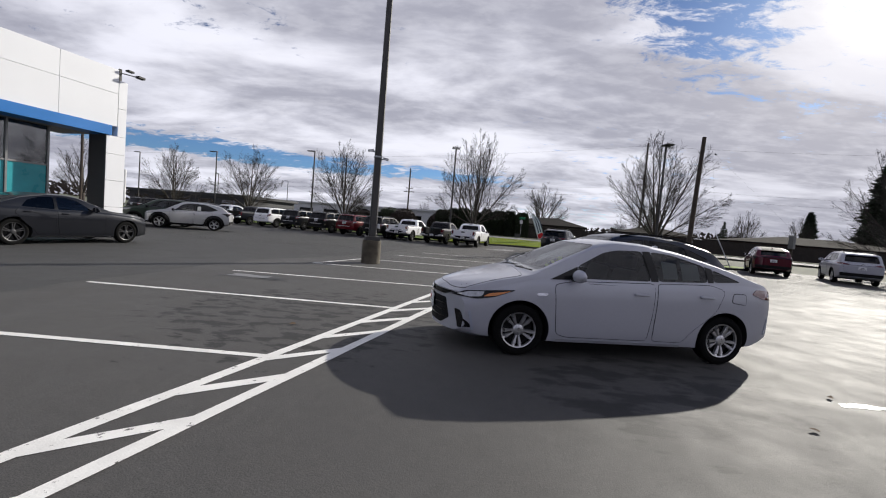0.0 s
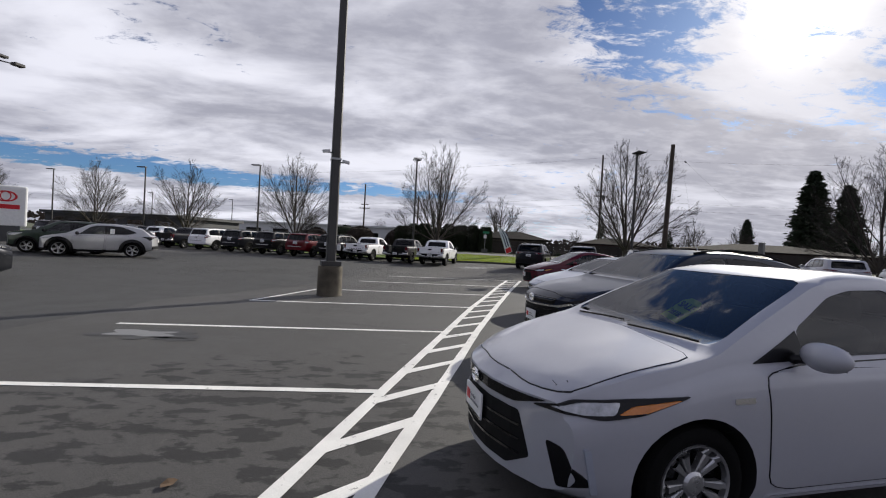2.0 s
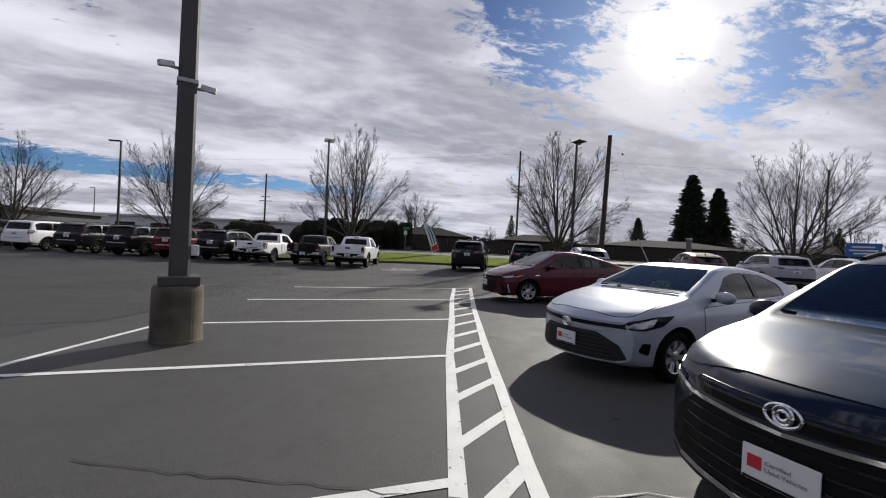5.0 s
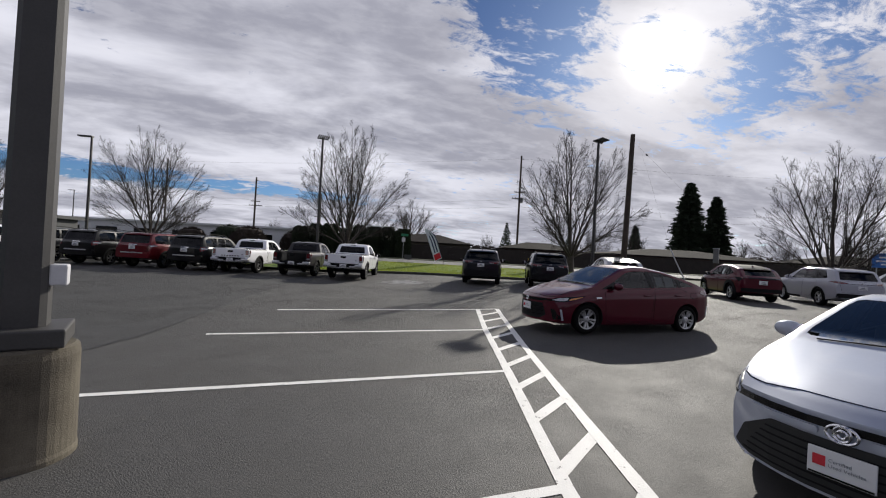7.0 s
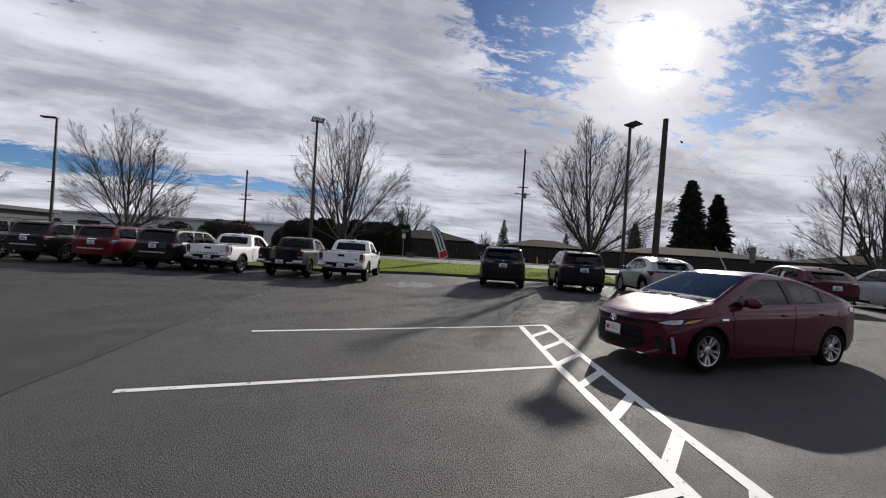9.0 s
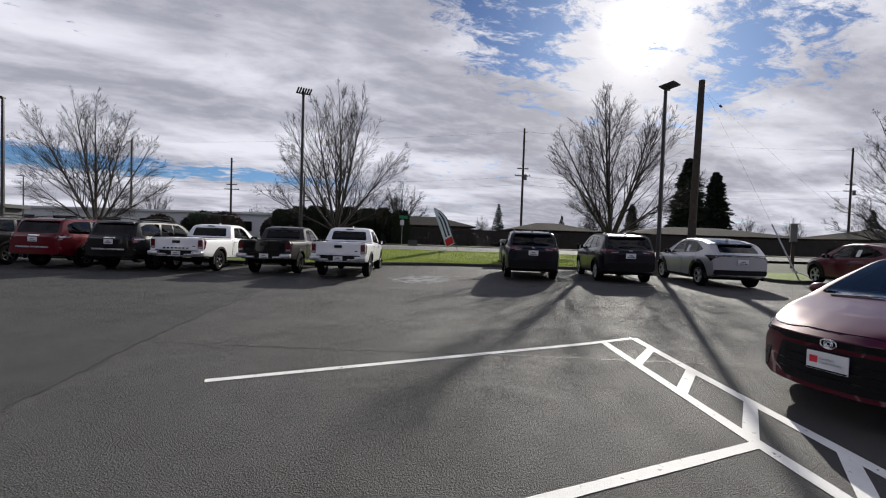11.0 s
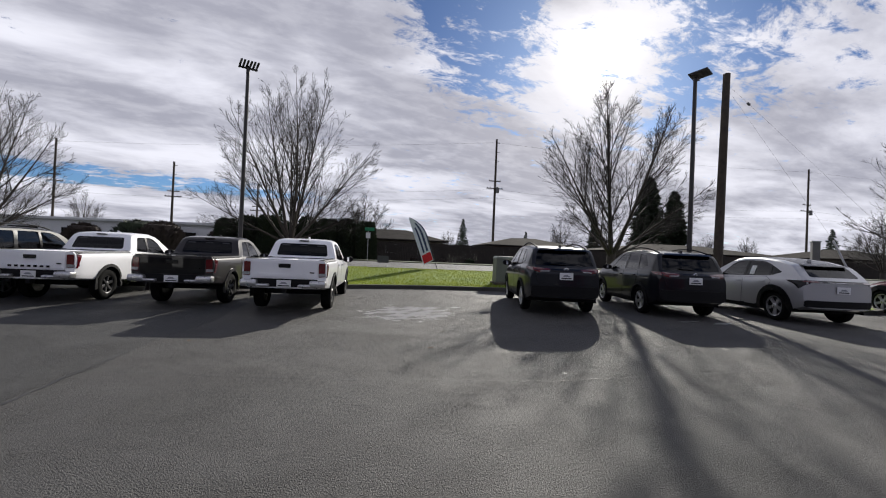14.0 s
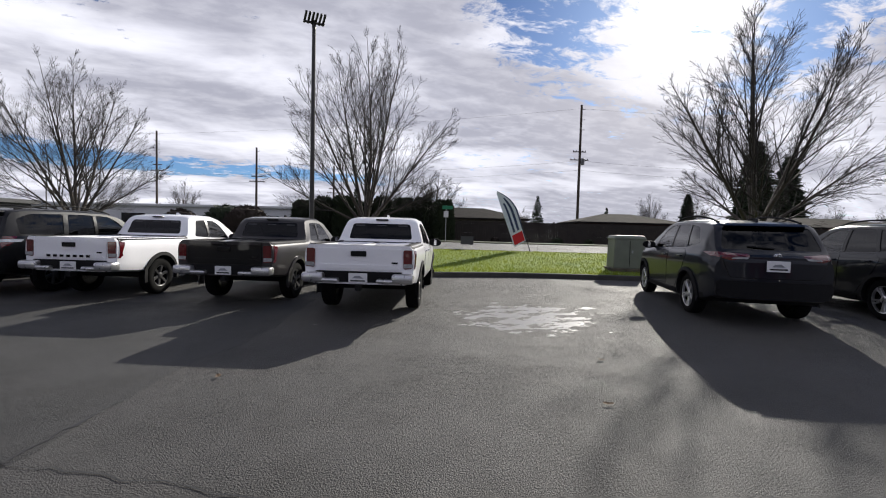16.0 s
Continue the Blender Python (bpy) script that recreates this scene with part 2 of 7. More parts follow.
    nt.links.new(vor.outputs["Distance"], h.inputs[0])
    h.inputs[1].default_value = 0.8
    nt.links.new(grain, h.inputs[2])
    bp = nt.nodes.new("ShaderNodeBump")
    bp.inputs["Distance"].default_value = 0.021
    rough_places = nt.nodes.new("ShaderNodeMath")
    rough_places.operation = "MULTIPLY"
    along = nt.nodes.new("ShaderNodeSeparateXYZ")
    nt.links.new(tc.outputs["Object"], along.inputs[0])
    ravel = nt.nodes.new("ShaderNodeMath")
    ravel.operation = "MULTIPLY"
    nt.links.new(rng(along.outputs[1], 9.0, 18.0, 0.14, 1.0), ravel.inputs[0])
    nt.links.new(rng(tex(0.45, 5.0, 0.6, 0.4), 0.42, 0.62, 0.62, 1.0), ravel.inputs[1])
    nt.links.new(ravel.outputs[0], rough_places.inputs[0])
    nt.links.new(rng(pool_sheen, 0.0, 1.0, 1.0, 0.06), rough_places.inputs[1])
    nt.links.new(rough_places.outputs[0], bp.inputs["Strength"])
    nt.links.new(h.outputs[0], bp.inputs["Height"])
    nt.links.new(bp.outputs[0], b.inputs["Normal"])
    return m


def worn_paint(name, color, under):
    """Road paint, flaked away in places down to the paving."""
    m = material(name, color, 0.7, vary=0.12, scale=3.0, fine=90.0, bump=0.002)
    nt = m.node_tree
    b = nt.nodes["Principled BSDF"]
    src = b.inputs["Base Color"].links[0].from_socket
    tc = nt.nodes.new("ShaderNodeTexCoord")
    n = nt.nodes.new("ShaderNodeTexNoise")
    n.inputs["Scale"].default_value, n.inputs["Detail"].default_value, n.inputs["Roughness"].default_value = 9.0, 9.0, 0.75
    nt.links.new(tc.outputs["Object"], n.inputs["Vector"])
    r = nt.nodes.new("ShaderNodeMapRange")
    r.inputs[1].default_value, r.inputs[2].default_value = 0.60, 0.64
    nt.links.new(n.outputs[0], r.inputs[0])
    mx = nt.nodes.new("ShaderNodeMix")
    mx.data_type = "RGBA"
    nt.links.new(r.outputs[0], mx.inputs[0])
    nt.links.new(src, mx.inputs[6])
    mx.inputs[7].default_value = (*under, 1)
    nt.links.new(mx.outputs[2], b.inputs["Base Color"])
    return m


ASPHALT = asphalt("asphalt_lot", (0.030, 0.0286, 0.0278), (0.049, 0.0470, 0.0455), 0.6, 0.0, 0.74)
ASPHALT_DARK = asphalt("asphalt_aisle", (0.024, 0.0238, 0.0238), (0.034, 0.0336, 0.0336), 0.3, 13.0, 0.76)
ROAD = asphalt("asphalt_road", (0.08, 0.08, 0.08), (0.12, 0.12, 0.115), 0.4, 31.0, 0.8)
PAINT_LINE = worn_paint("white_road_paint", (0.74, 0.73, 0.70), (0.10, 0.095, 0.09))
WET = material("standing_water", (0.16, 0.16, 0.155), 0.42, vary=0.2, scale=3.0, rvary=0.06)
DAMP = material("damp_asphalt", (0.033, 0.0325, 0.032), 0.6, vary=0.3, scale=6.0, fine=120.0, bump=0.004)
CRACK = material("crack_filler", (0.015, 0.015, 0.016), 0.6)
CONCRETE = material("stained_concrete", (0.036, 0.029, 0.021), 0.95, vary=0.35, scale=2.2, fine=150.0, bump=0.004, second=(0.17, 0.148, 0.11), detail=9.0)
KERB = material("kerb_concrete", (0.035, 0.034, 0.031), 0.9, scale=2.0, bump=0.005, second=(0.075, 0.072, 0.066))
STEEL_POLE = material("weathered_bronze_paint", (0.050, 0.048, 0.047), 0.55, 0.1, vary=0.2, scale=3.0, bump=0.001)
DARK_METAL = material("dark_bronze_metal", (0.045, 0.043, 0.042), 0.45, 0.4, vary=0.2)
GALV = material("galvanised_steel", (0.35, 0.36, 0.37), 0.45, 0.6, vary=0.2, scale=12.0)
BOX_GREY = material("grey_plastic_box", (0.55, 0.55, 0.57), 0.5, vary=0.08)
WOOD_POLE = material("creosoted_wood", (0.055, 0.042, 0.032), 0.85, vary=0.4, scale=5.0, fine=80.0, bump=0.004)
BARK = material("grey_brown_bark", (0.060, 0.050, 0.042), 0.9, vary=0.35, scale=8.0, fine=60.0, bump=0.006)
TWIG = material("bare_twigs", (0.024, 0.020, 0.017), 0.85, vary=0.3, scale=3.0)
GRASS_SOIL = material("turf_base", (0.10, 0.16, 0.018), 0.95, vary=0.35, scale=1.2, fine=40.0, bump=0.02, second=(0.18, 0.25, 0.03))


def leafy(name, lo, hi, scale):
    """Thin leaves: they scatter light back and let it through."""
    m = material(name, lo, 0.6, vary=0.4, scale=scale, second=hi)
    nt = m.node_tree
    b = nt.nodes["Principled BSDF"]
    tl, mx = nt.nodes.new("ShaderNodeBsdfTranslucent"), nt.nodes.new("ShaderNodeMixShader")
    nt.links.new(b.inputs["Base Color"].links[0].from_socket, tl.inputs[0])
    mx.inputs[0].default_value = 0.55
    nt.links.new(b.outputs[0], mx.inputs[1])
    nt.links.new(tl.outputs[0], mx.inputs[2])
    nt.links.new(mx.outputs[0], nt.nodes["Material Output"].inputs[0])
    return m


BLADE = leafy("grass_blades", (0.13, 0.185, 0.016), (0.26, 0.30, 0.032), 0.8)
FIELD = material("far_ground", (0.075, 0.085, 0.045), 0.95, vary=0.4, scale=0.05, fine=2.0)
CONIFER = material("conifer_needles", (0.012, 0.022, 0.010), 0.8, vary=0.5, scale=0.8, second=(0.028, 0.045, 0.018))
ARBOR = material("arborvitae_foliage", (0.012, 0.020, 0.008), 0.85, vary=0.5, scale=1.5, second=(0.028, 0.040, 0.016))
SHRUB = material("dormant_shrub", (0.042, 0.031, 0.025), 0.9, vary=0.4, scale=1.5)
STUCCO = material("white_metal_panel", (0.78, 0.79, 0.81), 0.45, vary=0.03, scale=0.6)
BLUE_BAND = material("blue_metal_band", (0.012, 0.16, 0.48), 0.4, vary=0.08, scale=1.0)
DARK_PANEL = material("charcoal_panel", (0.05, 0.052, 0.055), 0.6, vary=0.1)
SOFFIT = material("grey_soffit", (0.28, 0.28, 0.28), 0.7, vary=0.1)
ALU = material("anodised_frame", (0.25, 0.25, 0.25), 0.4, 0.6, vary=0.1)
SHOP_GLASS = glass("storefront_glass", (0.62, 0.74, 0.74), 0.01, 2.6)
TEAL = material("teal_window_film", (0.03, 0.30, 0.34), 0.3, vary=0.15, scale=2.0)
ROOF_SHINGLE = material("brown_shingles", (0.022, 0.019, 0.018), 1.0, spec=0.05, vary=0.3, scale=1.5, fine=20.0, bump=0.01)
FENCE_WOOD = material("weathered_fence_wood", (0.032, 0.026, 0.022), 0.9, vary=0.35, scale=2.0, fine=30.0, bump=0.004)
BRICK_RED = material("red_brick", (0.065, 0.032, 0.026), 0.9, vary=0.3, scale=3.0, fine=25.0, bump=0.004)
SIDING = material("beige_siding", (0.12, 0.105, 0.088), 0.8, vary=0.1)
CABINET_GREEN = material("green_utility_paint", (0.15, 0.165, 0.13), 0.5, vary=0.15, scale=3.0)
SIGN_GREEN = material("green_sign", (0.01, 0.20, 0.09), 0.4, vary=0.05)
FLAG_WHITE = material("white_banner_cloth", (0.62, 0.66, 0.72), 0.8, vary=0.06, scale=4.0)
FLAG_NAVY = material("navy_print", (0.03, 0.045, 0.11), 0.8, vary=0.1)
FLAG_RED = material("red_print", (0.55, 0.02, 0.03), 0.8, vary=0.1)
WHITE_PANEL = material("white_paint_far", (0.7, 0.7, 0.7), 0.6, vary=0.08)
WIRE = material("black_cable", (0.02, 0.02, 0.02), 0.6)
PORCELAIN = material("grey_transformer", (0.14, 0.14, 0.14), 0.5, vary=0.1)
DEBRIS = material("dry_leaf", (0.11, 0.07, 0.04), 0.9, vary=0.3)

# ---- geometry helpers ----
def mesh_of(bm, name, mats, smooth=False):
    me = bpy.data.meshes.new(name)
    bm.normal_update()
    bm.to_mesh(me)
    bm.free()
    for m in mats if isinstance(mats, (list, tuple)) else (mats,):
        me.materials.append(m)
    if smooth:
        me.polygons.foreach_set("use_smooth", [True] * len(me.polygons))
        me.set_sharp_from_angle(angle=radians(38))
    return me


def part(name, bm, mats, parent=None, label="", at=None, smooth=False):
    """Links a bmesh as one mesh object under a thing or a part."""
    ob = new(name, mesh_of(bm, name, mats, smooth))
    if at is not None:
        ob.matrix_basis = at
    if parent is not None:
        ob.parent = parent
    return tagged(ob, label)


def shared(name, me, parent, at):
    ob = new(name, me)
    ob.parent = parent
    ob.matrix_basis = at
    return ob


def from_lists(name, verts, faces, mats, smooth=False):
    me = bpy.data.meshes.new(name)
    me.from_pydata(verts, [], faces)
    for m in mats if isinstance(mats, (list, tuple)) else (mats,):
        me.materials.append(m)
    if smooth:
        me.polygons.foreach_set("use_smooth", [True] * len(me.polygons))
    me.update()
    return me


def box(sx, sy, sz, c=(0, 0, 0), bevel=0.0, bm=None, taper=1.0):
    """A box centred on c; taper shrinks its top."""
    out = bm or bmesh.new()
    vs = []
    for z in (-0.5, 0.5):
        k = taper if z > 0 else 1.0
        for x, y in ((-0.5, -0.5), (0.5, -0.5), (0.5, 0.5), (-0.5, 0.5)):
            vs.append(out.verts.new((c[0] + x * sx * k, c[1] + y * sy * k, c[2] + z * sz)))
    fs = [out.faces.new([vs[i] for i in q]) for q in ((3, 2, 1, 0), (4, 5, 6, 7), (0, 1, 5, 4), (1, 2, 6, 5), (2, 3, 7, 6), (3, 0, 4, 7))]
    if bevel:
        es = {e for f in fs for e in f.edges}
        bmesh.ops.bevel(out, geom=list(es), offset=bevel, segments=2, affect="EDGES", profile=0.5)
    return out


def lathe(profile, n=24, bm=None, m=None, ring=False):
    """Turns (radius, height) pairs round z."""
    out = bm or bmesh.new()
    rings = []
    for r, z in profile:
        row = []
        for i in range(n):
            a = 2 * math.pi * i / n
            p = Vector((r * math.cos(a), r * math.sin(a), z))
            row.append(out.verts.new(m @ p if m else p))
        rings.append(row)
    for a, b in zip(rings, rings[1:] + rings[:1] if ring else rings[1:]):
        for i in range(n):
            out.faces.new((a[i], a[(i + 1) % n], b[(i + 1) % n], b[i]))
    if ring:
        return out
    out.faces.new(list(reversed(rings[0])))
    out.faces.new(rings[-1])
    return out


def rod(a, b, r, r2=None, n=8, bm=None):
    """A straight round bar from a to b."""
    a, b = Vector(a), Vector(b)
    m = Matrix.Translation(a) @ (b - a).to_track_quat("Z", "Y").to_matrix().to_4x4()
    return lathe([(r, 0), (r if r2 is None else r2, (b - a).length)], n, bm, m)


def prism(poly, axis, a, b, bm=None):
    """A polygon of two coordinates, extruded along axis from a to b."""
    out = bm or bmesh.new()

    def at(p, d):
        return {"x": (d, p[0], p[1]), "y": (p[0], d, p[1]), "z": (p[0], p[1], d)}[axis]

    lo, hi = [out.verts.new(at(p, a)) for p in poly], [out.verts.new(at(p, b)) for p in poly]
    out.faces.new(list(reversed(lo)))
    out.faces.new(hi)
    for i in range(len(poly)):
        j = (i + 1) % len(poly)
        out.faces.new((lo[i], lo[j], hi[j], hi[i]))
    bmesh.ops.recalc_face_normals(out, faces=out.faces)
    return out


def thing(name, label, category, at=None, group="", kind=""):
    ob = new(name)
    ob.empty_display_size = 0.2
    if at is not None:
        ob.matrix_basis = at
    return tagged(ob, label, category, group, kind)


def smooth01(x):
    x = min(1.0, max(0.0, x))
    return x * x * (3 - 2 * x)


# the lot's frame: u runs along the kerb, v across it towards the street
K0, ROW = Vector((4.0, 33.9)), radians(-17.0)
U, V = Vector((math.cos(ROW), math.sin(ROW))), Vector((-math.sin(ROW), math.cos(ROW)))


def uv(u, v):
    return (K0.x + U.x * u + V.x * v, K0.y + U.y * u + V.y * v)


def to_uv(x, y):
    d = Vector((x, y)) - K0
    return d.dot(U), d.dot(V)


def gz(x, y):
    """Height of the paving: level, with a slow rise towards the street corner."""
    return 0.19 * smooth01(((x - 2) * 0.8 + (y - 24) * 0.25) / 6)


def ground_z(x, y):
    """Height of the ground anywhere: the lot, the verge's bank, the street and the land behind."""
    v = to_uv(x, y)[1]
    return gz(x, y) if v < 0 else gz(x, y) + 0.13 + (0.66 - 0.3) * smooth01(v / 7.0)


def strip(points, width, z=0.004, wobble=0.0):
    """A painted line along points, laid on the paving."""
    bm = bmesh.new()
    pts = []
    for (ax, ay), (bx, by) in zip(points, points[1:]):
        n = max(1, int(math.hypot(bx - ax, by - ay) / 0.4))
        pts += [(ax + (bx - ax) * i / n, ay + (by - ay) * i / n) for i in range(n)]
    pts.append(points[-1])
    rows = []
    for i, p in enumerate(pts):
        a, b = pts[max(0, i - 1)], pts[min(len(pts) - 1, i + 1)]
        d = Vector((b[0] - a[0], b[1] - a[1])).normalized()
        k = width * 0.5 * (1 + wobble * (random.random() - 0.5))
        rows.append([bm.verts.new((p[0] + s * k * -d.y, p[1] + s * k * d.x, gz(p[0], p[1]) + z)) for s in (1, -1)])
    for a, b in zip(rows, rows[1:]):
        bm.faces.new((a[1], b[1], b[0], a[0]))
    return bm

# ---- ground, kerbs, road ----
def sheet(name, us, vs, height, mat, label, kind="structure", skip=None):
    verts, faces = [], []
    for v in vs:
        for u in us:
            x, y = uv(u, v)
            verts.append((x, y, height(x, y, v)))
    n = len(us)
    for j in range(len(vs) - 1):
        for i in range(n - 1):
            if skip and skip((us[i] + us[i + 1]) / 2, (vs[j] + vs[j + 1]) / 2):
                continue
            faces.append((j * n + i, j * n + i + 1, (j + 1) * n + i + 1, (j + 1) * n + i))
    return tagged(new(name, from_lists(name, verts, faces, mat, True)), label, name.split("_")[0], kind=kind)


def span(a, b, step):
    n = max(1, round((b - a) / step))
    return [a + (b - a) * i / n for i in range(n + 1)]


far = [-2500, -900, -400, -200, -120]
sheet("ground", far + span(-90, 90, 6) + [-x for x in reversed(far)], [-1500, -500, -200, -120, -70, -40, 0.14, 3, 8, 14, 24, 40, 70, 130, 300, 800, 2500],
      lambda x, y, v: (gz(x, y) - 0.15) if v < 1 else ground_z(x, y) - 0.06, FIELD, "flat open ground reaching the horizon")
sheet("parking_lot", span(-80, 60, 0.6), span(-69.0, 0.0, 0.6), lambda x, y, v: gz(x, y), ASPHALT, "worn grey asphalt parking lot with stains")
verge = sheet("grass_verge", span(-70, 13.5, 1.0), span(0.16, 6.6, 0.46), lambda x, y, v: ground_z(x, y) + 0.0, GRASS_SOIL, "bright green grass verge between lot and street")
sheet("street", span(-150, 150, 5), [6.6, 8, 10, 14, 17.5], lambda x, y, v: ground_z(x, y) + 0.02, ROAD, "pale grey asphalt street")


def kerb_run(points, name="kerb"):
    bm = bmesh.new()
    rows = []
    for i, (x, y) in enumerate(points):
        a, b = points[max(0, i - 1)], points[min(len(points) - 1, i + 1)]
        d = Vector((b[0] - a[0], b[1] - a[1])).normalized()
        nrm = Vector((-d.y, d.x))
        z = gz(x, y)
        rows.append([bm.verts.new((x + nrm.x * o, y + nrm.y * o, z + h)) for o, h in ((0, -0.1), (0.015, 0.12), (0.03, 0.14), (0.15, 0.14), (0.16, -0.1))])
    for a, b in zip(rows, rows[1:]):
        for i in range(4):
            bm.faces.new((a[i], b[i], b[i + 1], a[i + 1]))
    bmesh.ops.recalc_face_normals(bm, faces=bm.faces)
    ob = new(name, mesh_of(bm, name, KERB))
    return tagged(ob, "dark weathered concrete kerb along the grass", "kerb", kind="structure")


kerb_run([uv(u, 0.0) for u in span(-70, 12.0, 1.0)] + [uv(12 + 1.6 * math.sin(a), -1.6 + 1.6 * math.cos(a)) for a in (0.3, 0.6, 0.9, 1.2, 1.57)])

# ---- kerbed grass island round the guy anchor ----
ISLAND = [(20.6, 29.4), (19.3, 28.2), (18.2, 27.1), (17.6, 26.4), (17.35, 25.8), (17.5, 25.3), (18.0, 25.1), (18.6, 25.15), (20.2, 25.95), (22.8, 27.8), (24.2, 28.9)]
kerb_run(ISLAND)
bm = bmesh.new()
bm.faces.new([bm.verts.new((x, y, gz(x, y) + 0.10)) for x, y in ISLAND])
tagged(part("island_turf", bm, GRASS_SOIL), "short green turf inside a kerbed island", "grass", kind="structure")


# ---- darker resurfaced aisle ----
def aisle_edge(y):
    """Its ragged edge beside the stalls."""
    return np.interp(y, [-40, 10.0, 13.5, 16.3, 20.0, 21.3, 23.5, 26.0, 29.0, 33.0], [-9.0, -5.6, -3.9, -3.0, -2.45, -2.28, -1.86, -1.2, -0.2, 0.4]) + 0.06 * math.sin(y * 2.3) + 0.04 * math.sin(y * 5.1)


verts, faces = [], []
ys = span(-38, 31.0, 0.5)
for y in ys:
    e = aisle_edge(y)
    for k in range(41):
        x = e - 60.0 * (k / 40) ** 2
        verts.append((x, y, gz(x, y) + 0.002))
for j in range(len(ys) - 1):
    for k in range(40):
        a = j * 41 + k
        if all(to_uv(verts[q][0], verts[q][1])[1] < -0.3 for q in (a, a + 41)):
            faces.append((a + 1, a, a + 41, a + 42))
tagged(new("aisle", from_lists("aisle", verts, faces, ASPHALT_DARK, True)), "darker smooth asphalt drive aisle", "aisle", kind="structure")


def crack(points, width):
    pts = []
    for (ax, ay), (bx, by) in zip(points, points[1:]):
        n = max(2, int(math.hypot(bx - ax, by - ay) / 0.12))
        for i in range(n):
            pts.append((ax + (bx - ax) * i / n + random.uniform(-0.03, 0.03), ay + (by - ay) * i / n + random.uniform(-0.03, 0.03)))
    tagged(part("pavement_crack", strip(pts, width, 0.007, 1.4), CRACK), "thin dark crack in the asphalt", "crack", "cracks in the paving", "structure")


crack([(-5.0, 13.2), (-3.9, 13.5), (-3.0, 16.3), (-2.45, 20.0), (-2.28, 21.3), (-1.86, 23.5), (-1.2, 26.0)], 0.028)
crack([(-3.4, 21.3), (-2.2, 21.05), (-0.5, 20.35), (1.74, 19.6), (4.72, 18.4), (8.5, 17.2)], 0.018)
crack([(-1.5, 24.9), (0.55, 24.0), (3.7, 22.9), (7.0, 22.1)], 0.010)
crack([(-2.0, 8.6), (0.6, 7.6), (1.6, 7.5), (2.2, 7.3)], 0.010)

# ---- painted stall lines and the hatched strip ----
STALLS = [((-6.85, 1.76), (-1.33, 1.89)), ((-5.86, 4.77), (-0.46, 4.88)), ((-4.80, 7.58), (0.42, 7.88)), ((-3.87, 10.54), (1.29, 10.88)),
          ((-2.95, 13.28), (2.19, 13.66)), ((-2.12, 16.28), (3.12, 16.65)), ((-1.22, 19.19), (4.80, 19.76)), ((-7.8, -1.25), (-2.2, -1.1)), ((-8.7, -4.2), (-3.1, -4.1))]
for a, b in STALLS:
    tagged(part("stall_line", strip([a, b], 0.10, 0.0052, 0.12), PAINT_LINE), "long white painted stall line, slightly worn", "parking line", "stall lines", "structure")
tagged(part("stall_line", strip([(-3.87, 10.54), (-2.95, 13.28)], 0.09, 0.0048, 0.12), PAINT_LINE), "white painted line beside the lamp base", "parking line", "stall lines", "structure")


def hatch_x(y, right):
    if right:
        return float(np.interp(y, [-9.0, 0.57, 5.12, 8.0, 11.69, 15.3, 19.76], [-4.0, -1.19, 0.16, 0.98, 2.12, 3.28, 4.80]))
    return float(np.interp(y, [-9.0, 1.89, 4.88, 7.88, 10.88, 13.66, 16.65, 19.70], [-4.56, -1.33, -0.46, 0.42, 1.29, 2.19, 3.12, 4.16]))


tagged(part("hatch_edge", strip([(hatch_x(q, 0), q) for q in (-9, -4, -0.3, 1.9, 4.9, 7.9, 10.9, 13.7, 16.65, 19.7)], 0.12, 0.0058, 0.12), PAINT_LINE), "long white edge line of the hatched strip", "parking line", "hatched strip", "structure")
tagged(part("hatch_edge", strip([(hatch_x(q, 1), q) for q in (-9, -4, -0.5, 2.3, 5.1, 8.0, 11.7, 15.3, 19.76)], 0.12, 0.0058, 0.12), PAINT_LINE), "long white edge line of the hatched strip", "parking line", "hatched strip", "structure")
RUNGS = [5.53 - 0.935 * i for i in range(15, -5, -1)] + [10.12 + 0.945 * i for i in range(10)]
for y in RUNGS:
    tagged(part("hatch_rung", strip([(hatch_x(y, 0), y), (hatch_x(y + 0.57, 1), y + 0.57)], 0.12, 0.0045, 0.15), PAINT_LINE), "short slanted white bar between two lines", "parking line", "hatched strip", "structure")


# ---- damp and scuffed places on the paving ----
def blotch(x, y, rx, ry, seed, mat, name, label, z, n=46, rag=0.5):
    bm = bmesh.new()
    c = bm.verts.new((x, y, gz(x, y) + z))
    ring = []
    for i in range(n):
        a = 2 * math.pi * i / n
        k = 0.72 + rag * noise.noise(Vector((math.cos(a) * 1.7, math.sin(a) * 1.7, seed))) + 0.3 * rag * noise.noise(Vector((math.cos(a) * 6, math.sin(a) * 6, seed + 9)))
        q = (x + rx * k * math.cos(a), y + ry * k * math.sin(a))
        ring.append(bm.verts.new((q[0], q[1], gz(*q) + z)))
    for i in range(n):
        bm.faces.new((c, ring[i], ring[(i + 1) % n]))
    tagged(part(name, bm, mat), label, "stain", "marks on the paving", "structure")


for i, (x, y, rx, ry) in enumerate(((5.2, 28.7, 0.22, 0.12), (4.75, 2.05, 0.35, 0.10), (-4.05, 7.0, 0.60, 0.30), (9.6, 25.3, 0.5, 0.1), (10.2, 24.9, 0.4, 0.1),)):
    blotch(x, y, rx, ry, i * 3.7, WET, "puddle_film", "thin shining film of water on asphalt", 0.0055)
for x, y, rx, ry, sd in ((-3.95, 6.98, 0.85, 0.42, 61.0), (-3.5, 6.7, 0.35, 0.14, 64.0)):
    blotch(x, y, rx, ry, sd, DAMP, "damp_stain", "dark damp rim round a drying puddle", 0.0048)

